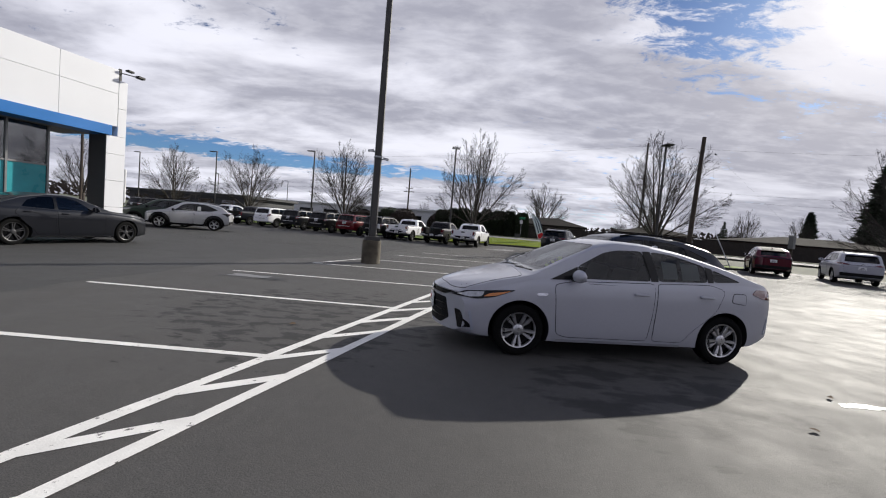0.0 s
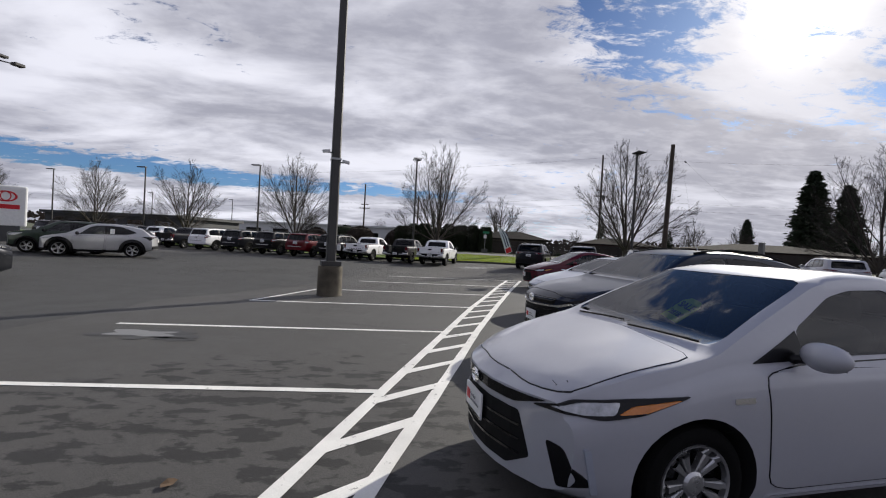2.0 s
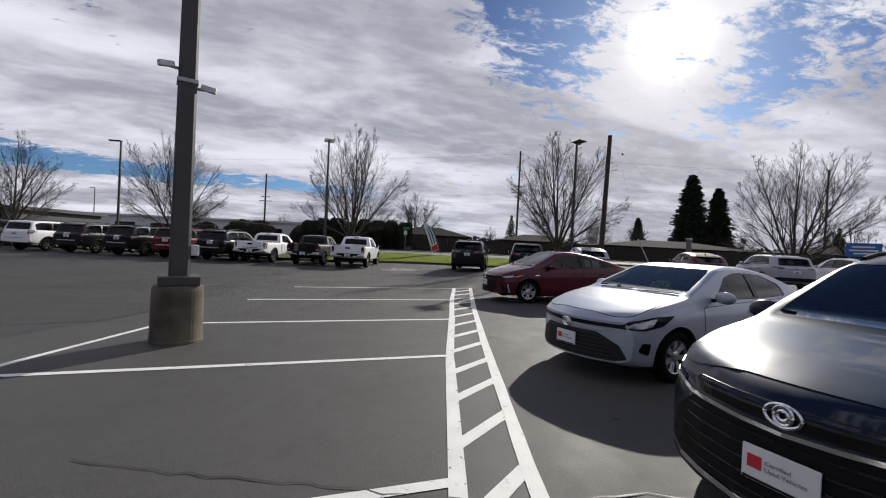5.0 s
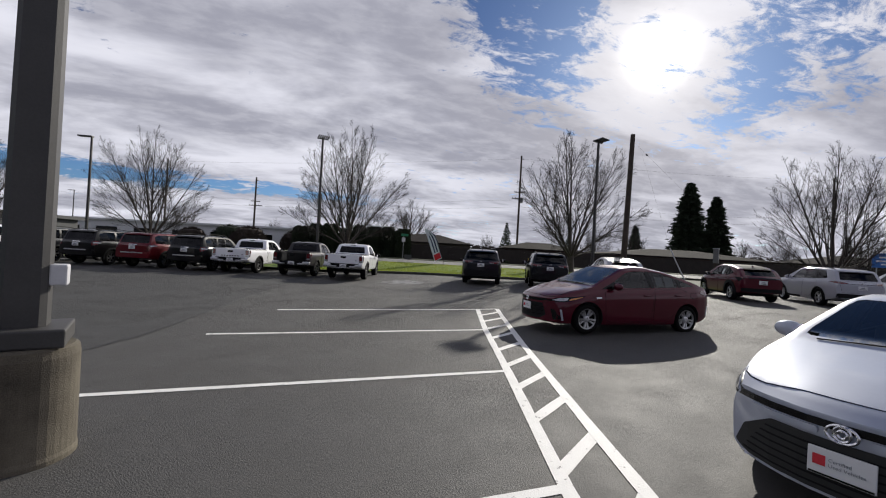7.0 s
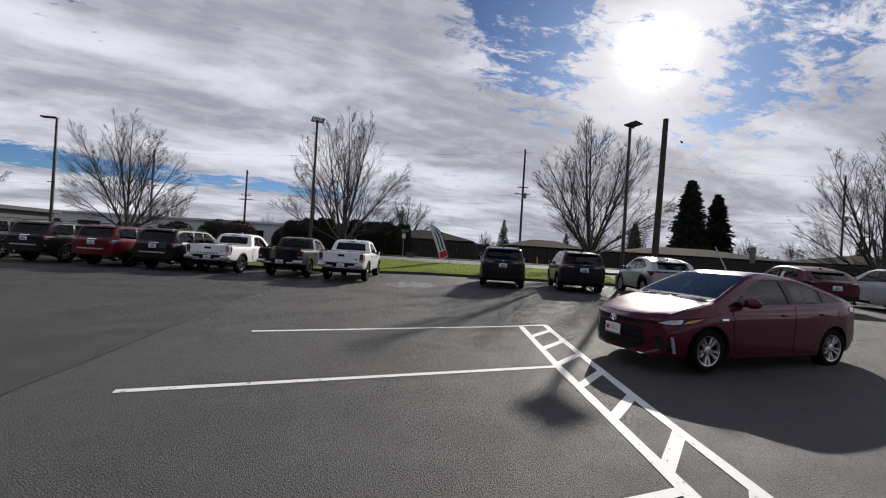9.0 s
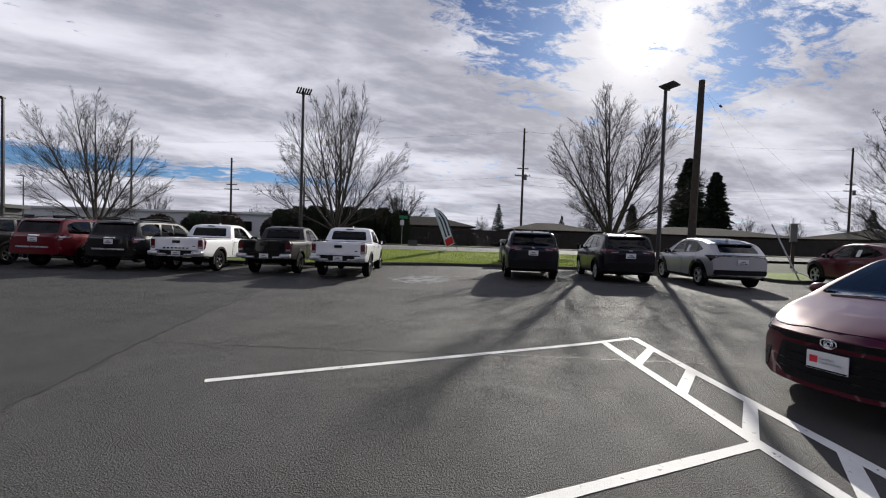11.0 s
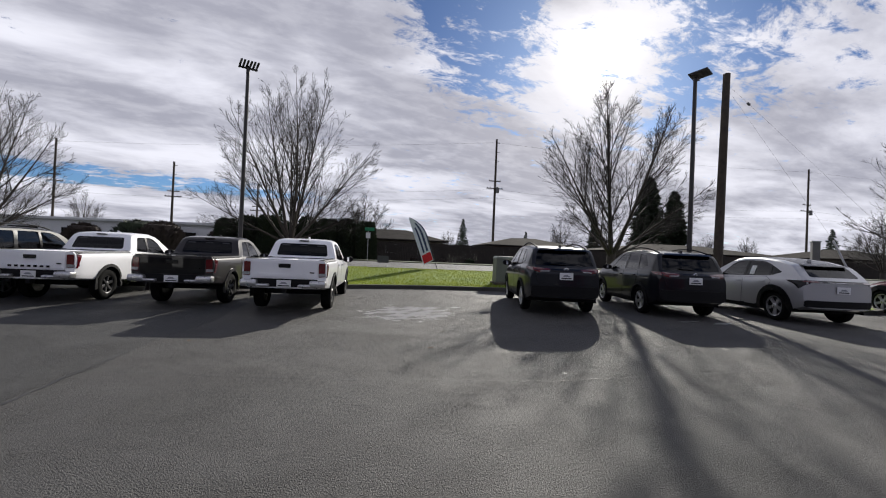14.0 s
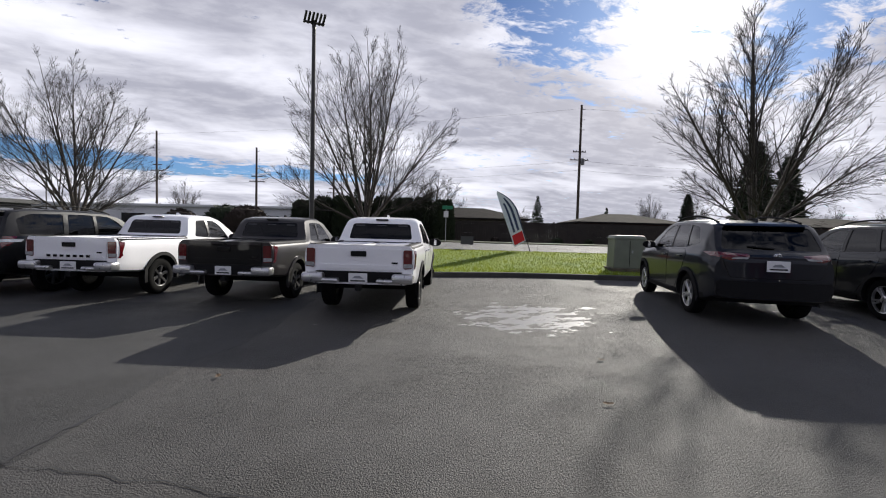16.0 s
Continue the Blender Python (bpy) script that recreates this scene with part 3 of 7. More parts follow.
# ---- vehicles ----
from mathutils.bvhtree import BVHTree


def car_paint(name, color, metal=0.5, rough=0.32):
    dark = max(color) < 0.06
    metal = min(metal, 0.15) if dark else metal
    return material(name, color, rough + (0.12 if dark else 0.24), metal, vary=0.03, scale=1.2, fine=25.0, coat=0.55 if dark else 0.85, rvary=0.03, spec=0.1)


P_SILVER = car_paint("paint_silver", (0.43, 0.435, 0.48), 0.35, 0.38)
P_WHITE = car_paint("paint_white", (0.86, 0.86, 0.88), 0.0, 0.3)
P_PEARL = car_paint("paint_cool_white", (0.40, 0.425, 0.50), 0.25, 0.24)
P_NAVY = car_paint("paint_dark_blue_grey", (0.005, 0.009, 0.024), 0.5, 0.22)
P_GREY = car_paint("paint_magnetic_grey", (0.012, 0.0135, 0.019), 0.5, 0.2)
P_TRUCK_GREY = car_paint("paint_warm_grey", (0.038, 0.035, 0.036), 0.5, 0.24)
P_DARKGREY = car_paint("paint_charcoal", (0.009, 0.010, 0.014), 0.5, 0.2)
P_BLACK = car_paint("paint_black", (0.005, 0.005, 0.006), 0.0, 0.25)
P_RED = car_paint("paint_deep_red", (0.072, 0.0008, 0.011), 0.25, 0.18)
P_BRIGHT_RED = car_paint("paint_red", (0.11, 0.002, 0.008), 0.2, 0.32)
P_CHAMPAGNE = car_paint("paint_champagne_silver", (0.43, 0.43, 0.445), 0.75, 0.24)
P_GREEN = car_paint("paint_dark_green", (0.03, 0.045, 0.035), 0.4, 0.3)
PLASTIC = material("black_plastic", (0.007, 0.007, 0.008), 0.75, spec=0.2, vary=0.15, scale=20.0)
GLOSS_BLACK = material("gloss_black_trim", (0.005, 0.005, 0.006), 0.2, spec=0.3, vary=0.1)
RUBBER = material("tyre_rubber", (0.006, 0.006, 0.006), 0.9, spec=0.1, vary=0.25, scale=20.0, bump=0.001)
ALLOY = material("bright_alloy", (0.55, 0.55, 0.56), 0.3, 0.85, vary=0.08, scale=15.0)
ALLOY_DARK = material("dark_alloy", (0.06, 0.06, 0.063), 0.4, 0.6, vary=0.1)
CHROME = material("chrome", (0.75, 0.75, 0.76), 0.12, 1.0, vary=0.03)
CABIN = material("dark_cabin_trim", (0.012, 0.012, 0.013), 0.7, vary=0.15)
SEAT = material("grey_seat_cloth", (0.055, 0.055, 0.058), 0.9, vary=0.15, scale=30.0)
LENS_RED = material("red_lamp_lens", (0.10, 0.003, 0.006), 0.12, vary=0.2, scale=30.0, coat=1.0)
LENS_CLEAR = material("clear_lamp_lens", (0.42, 0.43, 0.45), 0.12, 0.4, vary=0.3, scale=25.0, coat=1.0)
LENS_AMBER = material("amber_lens", (0.62, 0.20, 0.03), 0.2, vary=0.15, coat=1.0)
PLATE_WHITE = material("white_dealer_plate", (0.72, 0.72, 0.73), 0.4, vary=0.04)
PLATE_GREY = material("grey_plate_print", (0.25, 0.26, 0.28), 0.5)
PLATE_RED = material("red_plate_print", (0.55, 0.02, 0.035), 0.45)
TAG_GREEN = material("lime_sale_tag", (0.55, 0.80, 0.05), 0.6, vary=0.05)
TAG_INK = material("black_ink", (0.015, 0.015, 0.015), 0.7)
PAPER = material("window_paper", (0.75, 0.76, 0.72), 0.8, vary=0.06)
GLASS_CLEAR = glass("windscreen_glass", (0.52, 0.57, 0.56), 0.01, 1.75)
GLASS_SIDE = glass("side_glass", (0.34, 0.37, 0.38), 0.01, 1.6)
GLASS_DARK = glass("privacy_glass", (0.05, 0.053, 0.056), 0.01, 1.45)


def curve(points):
    xs, ys = zip(*points)
    grid = np.linspace(xs[0] - 0.3, xs[-1] + 0.3, 1200)
    v = np.interp(grid, xs, ys)
    step = grid[1] - grid[0]
    k = np.exp(-0.5 * (np.arange(-40, 41) * step / 0.045) ** 2)
    sm = np.convolve(np.pad(v, 40, mode="edge"), k / k.sum(), mode="valid")
    return lambda s: float(np.interp(s, grid, sm))


def rounded(poly, r):
    out, n = [], len(poly)
    for i in range(n):
        p, a, b = Vector(poly[i]), Vector(poly[i - 1]), Vector(poly[(i + 1) % n])
        da, db = a - p, b - p
        ra, rb = min(r, da.length * 0.42), min(r, db.length * 0.42)
        pa, pb = p + da.normalized() * ra, p + db.normalized() * rb
        out += [tuple(pa), tuple(pa * 0.25 + p * 0.5 + pb * 0.25), tuple(pb)]
    return out


def skin(spec, s0, s1, inset=0.0, floor=None, n=84, roof_inset=0.0):
    """The closed shell of a vehicle between two stations."""
    top, belt, low, wid = (curve(spec[k]) for k in ("top", "belt", "low", "wid"))
    L, tum = spec["L"], spec.get("tumble", 0.36)
    bf, br = spec.get("bow", (0.22, 0.14))
    bm = bmesh.new()
    rings = []
    for i in range(n + 1):
        t = i / n
        s = s0 + (s1 - s0) * (t + 0.035 * math.sin(2 * math.pi * 2 * t) / 2) if inset == 0 else s0 + (s1 - s0) * t
        w, zb, zt, zbelt = wid(s) - inset, low(s), top(s) - roof_inset, belt(s)
        if floor is not None:
            zb = floor
        zbelt = min(zbelt, zt - 0.012)
        G = zt - zbelt
        H = zbelt - zb
        gw = 0.935 * w
        lean = tum * G * (1 + 0.25 * G)
        side = [(0.0, zb), (0.2 * w, zb), (0.4 * w, zb), (0.6 * w, zb), (0.82 * w, zb), (0.945 * w, zb + 0.035 * min(1, H / 0.4)), (0.975 * w, zb + 0.16 * H), (0.985 * w, zb + 0.30 * H), (0.994 * w, zb + 0.48 * H),
                (w, zb + 0.66 * H), (0.998 * w, zb + 0.78 * H), (0.982 * w, zb + 0.90 * H), (0.962 * w, zb + 0.965 * H), (gw, zbelt)]
        side += [(gw - lean * f ** 1.25, zbelt + G * f) for f in (0.2, 0.4, 0.6, 0.8, 0.9)]
        e = gw - lean
        side += [(e - 0.02 * min(1, G / 0.2), zbelt + G * 0.955), (e * 0.9, zbelt + G * 0.978), (e * 0.7, zbelt + G * 0.991), (e * 0.35, zbelt + G * 0.998), (0.0, zt)]
        ring = []
        both = side + [(-y, z) for y, z in reversed(side[1:-1])]
        for y, z in both:
            q = (abs(y) / max(wid(s), 0.01)) ** 2.2
            x = L / 2 - s - bf * q * max(0.0, 1 - s / 1.5) ** 1.3 + br * q * max(0.0, 1 - (L - s) / 1.0) ** 1.3
            ring.append(bm.verts.new((x, y, z)))
        rings.append(ring)
    m = len(rings[0])
    half = m // 2
    for a, b in zip(rings, rings[1:]):
        for i in range(m):
            bm.faces.new((a[i], b[i], b[(i + 1) % m], a[(i + 1) % m]))
    for ring, end in ((rings[0], 0), (rings[-1], 1)):
        # the blunt end: rows of faces from flank to flank, bowed in plan
        s = s0 if end == 0 else s1
        last = half - 4
        rows = [[ring[i % m] for i in (4, 3, 2, 1, 0, -1, -2, -3, -4)]]
        wmax = max(wid(s), 0.01)
        amt = bf * max(0.0, 1 - s / 1.5) ** 1.3 if end == 0 else -br * max(0.0, 1 - (L - s) / 1.0) ** 1.3
        for i in range(5, last):
            a = ring[i].co
            row = [ring[i]]
            for f in (0.78, 0.55, 0.28, 0.0, -0.28, -0.55, -0.78):
                y = a.y * f
                q0, q = (abs(a.y) / wmax) ** 2.2, (abs(y) / wmax) ** 2.2
                row.append(bm.verts.new((a.x + amt * (q0 - q), y, a.z)))
            row.append(ring[m - i])
            rows.append(row)
        rows.append([ring[last + j] for j in range(9)])
        for a, b in zip(rows, rows[1:]):
            for j in range(8):
                bm.faces.new((a[j], a[j + 1], b[j + 1], b[j]))
    bmesh.ops.recalc_face_normals(bm, faces=bm.faces)
    return bm


def carve(bm, cutters, mats):
    """Cuts solids out of a closed bmesh, one batch after the other."""
    obs = [bpy.data.objects.new("tmp", mesh_of(bm, "tmp", mats))]
    for c in cutters:
        me = mesh_of(c, "tmp", mats)
        me.polygons.foreach_set("material_index", [1] * len(me.polygons))
        obs.append(bpy.data.objects.new("tmp", me))
    for o in obs:
        scene.collection.objects.link(o)
    for o in obs[1:]:
        md = obs[0].modifiers.new("cut", "BOOLEAN")
        md.object, md.operation, md.solver = o, "DIFFERENCE", "EXACT"
    out = bpy.data.meshes.new_from_object(obs[0].evaluated_get(bpy.context.evaluated_depsgraph_get()))
    for o in obs:
        me = o.data
        bpy.data.objects.remove(o)
        bpy.data.meshes.remove(me)
    return out


def patch(bvh, poly, side, off=0.004, thick=0.012, cell=0.07, bm=None, index=0):
    """A piece of the given outline laid on the shell, seen from a side: L, R, F, B or T."""
    out = bm or bmesh.new()
    flat = bmesh.new()
    f = flat.faces.new([flat.verts.new((a, b, 0)) for a, b in poly])
    lo = [min(p[i] for p in poly) for i in (0, 1)]
    hi = [max(p[i] for p in poly) for i in (0, 1)]
    for ax in (0, 1):
        n = int((hi[ax] - lo[ax]) / cell)
        for i in range(1, n + 1):
            no = (1, 0, 0) if ax == 0 else (0, 1, 0)
            c = lo[ax] + (hi[ax] - lo[ax]) * i / (n + 1)
            bmesh.ops.bisect_plane(flat, geom=list(flat.verts) + list(flat.edges) + list(flat.faces), plane_co=(c * no[0], c * no[1], 0), plane_no=no)
    ways = {"L": (0, -1, 0), "R": (0, 1, 0), "F": (-1, 0, 0), "B": (1, 0, 0), "T": (0, 0, -1)}
    d = Vector(ways[side])
    upv, dn = {}, {}
    for v in flat.verts:
        a, b = v.co.x, v.co.y
        o = {"L": (a, 3, b), "R": (a, -3, b), "F": (6, a, b), "B": (-6, a, b), "T": (a, b, 5)}[side]
        hit = bvh.ray_cast(Vector(o), d)[0]
        if hit is None:
            near = bvh.find_nearest(Vector(o) + d * (2.1 if side in "LR" else 3.7))[0]
            hit = near
        upv[v] = out.verts.new(hit - d * off)
        dn[v] = None
    for e in flat.edges:
        if len(e.link_faces) == 1:
            for v in e.verts:
                if dn[v] is None:
                    dn[v] = out.verts.new(upv[v].co + d * thick)
    made = []
    for f in flat.faces:
        face = out.faces.new([upv[v] for v in f.verts])
        face.normal_update()
        if face.normal.dot(d) > 0:
            face.normal_flip()
        made.append(face)
    for e in flat.edges:
        if len(e.link_faces) == 1:
            a, b = e.verts
            made.append(out.faces.new((upv[a], upv[b], dn[b], dn[a])))
    flat.free()
    for f in made:
        f.material_index = index
    return out


def grown(poly, g):
    c = Vector((sum(p[0] for p in poly), sum(p[1] for p in poly))) / len(poly)
    area = sum(poly[i - 1][0] * poly[i][1] - poly[i][0] * poly[i - 1][1] for i in range(len(poly)))
    sg = 1 if area > 0 else -1
    out, n = [], len(poly)
    for i in range(n):
        a, p, b = Vector(poly[i - 1]), Vector(poly[i]), Vector(poly[(i + 1) % n])
        t = (b - a).normalized()
        out.append((p.x + sg * t.y * g, p.y - sg * t.x * g))
    return out


class Car:
    """Builds one vehicle from its numbers; stations run from the nose backwards."""

    def __init__(self, spec, name, label, category, group=""):
        self.s, self.L, self.paint = spec, spec["L"], spec["paint"]
        self.root = thing(name, label, category, group=group)
        full = skin(spec, 0.0, self.L)
        self.bvh = BVHTree.FromBMesh(full)
        r, cut = spec["r"], []
        self.axles = (self.L / 2 - spec["fo"], self.L / 2 - spec["fo"] - spec["wb"])
        self.w = max(y for _, y in spec["wid"])
        wells = bmesh.new()
        for x in self.axles:
            for sg in (1, -1):
                m = Matrix.Translation((x, sg * (self.w + 0.25), r)) @ pose(0, 0, 0, 90 * sg, 0, 0)
                lathe([(r + spec.get("gap", 0.055), 0), (r + spec.get("gap", 0.055), 0.56)], 36, wells, m)
        bmesh.ops.recalc_face_normals(wells, faces=wells.faces)
        cut.append(wells)
        c0, c1 = spec["cab"]
        cut.append(skin(spec, c0, c1, 0.055, spec.get("cabfloor", 0.52), 40, 0.045))
        if "bed" in spec:
            b0, b1, bw, bz = spec["bed"]
            cut.append(box(b1 - b0, 2 * bw, 1.2, (self.L / 2 - (b0 + b1) / 2, 0, bz + 0.6)))
        sides = bmesh.new()
        for poly in spec["side"]:
            prism([(self.L / 2 - s, z) for s, z in rounded(poly, 0.05)], "y", -2, 2, sides)
        cut.append(sides)
        ends = bmesh.new()
        mid = self.L / 2 - spec.get("mid", (c0 + c1) / 2)
        prism(rounded(spec["screen"], 0.06), "x", mid, 5, ends)
        prism(rounded(spec["back"], 0.05), "x", mid - spec.get("backin", 0.3), -5, ends)
        cut.append(ends)
        me = carve(full, cut, (self.paint, CABIN))
        me.name = "body"
        body = new("body", me)
        body.parent = self.root
        me.materials.append(PLASTIC)
        trim = spec.get("trim", 0.0)
        for p in me.polygons:
            if p.material_index == 0 and p.center.z < trim:
                p.material_index = 2
        me.polygons.foreach_set("use_smooth", [True] * len(me.polygons))
        me.set_sharp_from_angle(angle=radians(32))
        tagged(body, spec.get("body_label", "smooth painted metal body"))
        for i, poly in enumerate(spec["side"]):
            for side in "LR":
                q = [(self.L / 2 - s, z) for s, z in rounded(poly, 0.05)]
                self.add("side_window", patch(self.bvh, q, side, -0.006, 0.004, 0.09), GLASS_DARK if i >= spec.get("dark_from", 1) else GLASS_SIDE, smooth=True)
        for a, b in zip(spec["side"], spec["side"][1:]):
            self.both("door_pillar", [a[-1], a[-2], b[1], b[0]], GLOSS_BLACK, off=0.004, thick=0.008, r=0.006)
        self.add("windscreen", patch(self.bvh, rounded(spec["screen"], 0.06), "F", -0.006, 0.004, 0.06), GLASS_CLEAR, smooth=True)
        self.add("rear_window", patch(self.bvh, rounded(spec["back"], 0.05), "B", -0.006, 0.004, 0.06), GLASS_DARK, smooth=True)
        self.wheels()
        self.interior()

    def add(self, name, bm, mats, label="", parent=None, smooth=False):
        return part(name, bm, mats, parent or self.root, label, smooth=smooth)

    def lay(self, name, poly, side, mat, off=0.005, thick=0.02, r=0.02, label="", cell=0.06, smooth=False):
        """A panel by its outline: (station, height) on a flank, (y, height) on an end, (station, y) on top."""
        q = rounded(poly, r)
        if side in "LRT":
            q = [(self.L / 2 - a, b) for a, b in q]
        return self.add(name, patch(self.bvh, q, side, off, thick, cell), mat, label, smooth=smooth)

    def both(self, name, poly, mat, **k):
        for side in "LR":
            self.lay(name, poly, side, mat, **k)

    def pair(self, name, poly, side, mat, **k):
        """Mirrored pieces on an end or on top."""
        self.lay(name, poly, side, mat, **k)
        self.lay(name, [(-a, b) for a, b in reversed(poly)] if side != "T" else [(a, -b) for a, b in reversed(poly)], side, mat, **k)

    def panel(self, name, poly, sides="LR", r=0.05, gap=0.007):
        """A closed body panel; a black sheet under its edge stands for the shade in the gap round it."""
        for side in sides:
            q = rounded(poly, r)
            if side in "LRT":
                q = [(self.L / 2 - a, b) for a, b in q]
            bm = patch(self.bvh, grown(q, gap), side, 0.0018, 0.004, 0.06, index=1)
            patch(self.bvh, q, side, 0.0045, 0.003, 0.06, bm, 0)
            self.add(name, bm, (self.paint, GLOSS_BLACK), smooth=True)

    def handle(self, s, z, mat=None):
        for sg in (1, -1):
            hit = self.bvh.ray_cast(Vector((self.L / 2 - s, 3 * sg, z)), Vector((0, -sg, 0)))[0]
            bm = box(0.19, 0.028, 0.030, (hit.x, hit.y + sg * 0.028, z), 0.011)
            for dx in (-0.075, 0.075):
                box(0.03, 0.04, 0.026, (hit.x + dx, hit.y + sg * 0.012, z), 0.0, bm)
            self.add("door_handle", bm, mat or self.paint, smooth=True)

    def mirror(self, s, z, mat=None, size=1.0):
        for sg in (1, -1):
            hit = self.bvh.ray_cast(Vector((self.L / 2 - s, 3 * sg, z)), Vector((0, -sg, 0)))[0]
            c = Vector((hit.x - 0.02, hit.y + sg * 0.14, z + 0.06))
            bm = bmesh.new()
            bmesh.ops.create_icosphere(bm, subdivisions=3, radius=1.0)
            for v in bm.verts:
                q = Vector((v.co.x * 0.075, v.co.y * 0.125, v.co.z * 0.078)) * size
                if q.x < -0.03:
                    q.x = -0.03
                q.x -= abs(v.co.y) * 0.02
                v.co = c + q
            house = self.add("wing_mirror", bm, mat or self.paint, smooth=True)
            self.add("mirror_foot", rod((hit.x, hit.y - sg * 0.02, z + 0.01), c + Vector((0, -sg * 0.06, -0.03)), 0.028, 0.022), GLOSS_BLACK, parent=house)
            self.add("mirror_glass", box(0.004, 0.19 * size, 0.11 * size, c + Vector((-0.032, 0, 0)), 0.0), CHROME, parent=house)

    def wheels(self):
        sp = self.s
        r, rim, n, style = sp["r"], sp["rim"], sp.get("spokes", 5), sp.get("wheel", "split")
        bright, wt = sp.get("alloy", ALLOY), sp.get("tw", 0.205)
        tyre = mesh_of(lathe([(rim, -wt / 2 + 0.02), (rim + 0.03, -wt / 2 + 0.004), (r - 0.045, -wt / 2), (r - 0.012, -wt / 2 + 0.018), (r, -wt / 2 + 0.05), (r, wt / 2 - 0.05), (r - 0.012, wt / 2 - 0.018),
                               (r - 0.045, wt / 2), (rim + 0.03, wt / 2 - 0.004), (rim, wt / 2 - 0.02)], 40, ring=True), "tyre", RUBBER, True)
        drum = mesh_of(lathe([(rim * 0.99, -wt / 2 + 0.03), (rim * 0.99, wt / 2 - 0.085)], 28), "wheel", GLOSS_BLACK)
        bm = bmesh.new()
        ring = [(rim * 0.93, wt / 2 - 0.05), (rim * 0.94, wt / 2 - 0.016), (rim * 1.0, wt / 2 - 0.010), (rim * 1.015, wt / 2 - 0.022), (rim * 1.0, wt / 2 - 0.055)]
        rings = []
        for q, z in ring:
            rings.append([bm.verts.new((q * math.cos(2 * math.pi * i / 40), q * math.sin(2 * math.pi * i / 40), z)) for i in range(40)])
        for a, b in zip(rings, rings[1:] + rings[:1]):
            for i in range(40):
                bm.faces.new((a[i], a[(i + 1) % 40], b[(i + 1) % 40], b[i]))
        zf = wt / 2 - 0.022

        def spoke(ang, w0, w1, r0, r1, zz=0.0):
            d, e = Vector((math.cos(ang), math.sin(ang), 0)), Vector((-math.sin(ang), math.cos(ang), 0))
            vs = []
            for q, wd, z in ((r0, w0, zf - 0.018 + zz), (r1, w1, zf + zz)):
                for sg in (1, -1):
                    vs.append((bm.verts.new(d * q + e * sg * wd / 2 + Vector((0, 0, z - 0.006))), bm.verts.new(d * q + e * sg * wd * 0.33 + Vector((0, 0, z + 0.006))), bm.verts.new(d * q + e * sg * wd / 2 + Vector((0, 0, z - 0.04)))))
            a, b, c, e2 = vs
            for q in ((a[1], c[1], e2[1], b[1]), (a[0], c[0], c[1], a[1]), (b[1], e2[1], e2[0], b[0]), (a[2], c[2], c[0], a[0]), (b[0], e2[0], e2[2], b[2])):
                bm.faces.new(q)

        for i in range(n):
            a = 2 * math.pi * i / n + 0.3
            if style == "split":
                spoke(a - 0.13, 0.036, 0.030, rim * 0.16, rim * 0.96)
                spoke(a + 0.13, 0.036, 0.030, rim * 0.16, rim * 0.96)
            elif style == "leaf":
                for side in (-0.21, 0.21):
                    spoke(a + side, 0.016, 0.046, rim * 0.2, rim * 0.78)
                    spoke(a + side, 0.046, 0.030, rim * 0.78, rim * 0.95)
            elif style == "fan":
                spoke(a, 0.03, 0.028, rim * 0.16, rim * 0.96)
                spoke(a + math.pi / n, 0.016, 0.018, rim * 0.3, rim * 0.96, -0.006)
            else:
                spoke(a, 0.06, 0.075, rim * 0.16, rim * 0.96)
        bmesh.ops.recalc_face_normals(bm, faces=bm.faces)
        lathe([(0.068, zf - 0.05), (0.068, zf - 0.008), (0.052, zf + 0.004), (0.03, zf + 0.008)], 20, bm)
        rimme = mesh_of(bm, "rim", bright)
        for x in self.axles:
            for sg in (1, -1):
                m = Matrix.Translation((x, sg * (self.w - wt / 2 - sp.get("tuck", 0.03)), r)) @ pose(0, 0, 0, -90 * sg, 0, 0)
                wheel = shared("wheel", drum, self.root, m)
                shared("tyre", tyre, wheel, Matrix())
                shared("rim", rimme, wheel, Matrix())

    def interior(self):
        sp, L = self.s, self.L
        z0, rows = sp.get("seatz", 0.55), sp["seats"]
        for s, big in rows:
            x = L / 2 - s
            for y in ((0.37, -0.37) if big else (0.45, 0.0, -0.45)):
                w = 0.5 if big else 0.42
                bm = box(0.5, w, 0.16, (x + 0.22, y, z0 + 0.08), 0.05)
                b2 = box(0.14, w * 0.92, 0.62, (0, 0, 0.31), 0.05)
                bmesh.ops.transform(b2, matrix=pose(x, y, z0 + 0.10, 0, -18, 0), verts=b2.verts)
                tmp = bpy.data.meshes.new("tmp")
                b2.to_mesh(tmp)
                b2.free()
                bm.from_mesh(tmp)
                tmp.clear_geometry()
                b3 = box(0.09, 0.26, 0.18, (x - 0.22, y, z0 + 0.10 + 0.70), 0.035)
                b3.to_mesh(tmp)
                b3.free()
                bm.from_mesh(tmp)
                bpy.data.meshes.remove(tmp)
                self.add("seat", bm, SEAT, smooth=True)
        dx = L / 2 - sp["dash"]
        self.add("dashboard", box(0.42, self.w * 1.5, 0.22, (dx, 0, sp["dashz"]), 0.06), CABIN)
        bm = bmesh.new()
        torus = []
        for i in range(20):
            a = 2 * math.pi * i / 20
            c = Vector((0, 0.18 * math.cos(a), 0.18 * math.sin(a)))
            torus.append([bm.verts.new(c + Vector((0.016 * math.sin(b), 0.016 * math.cos(b) * math.cos(a), 0.016 * math.cos(b) * math.sin(a)))) for b in (0, 1.57, 3.14, 4.71)])
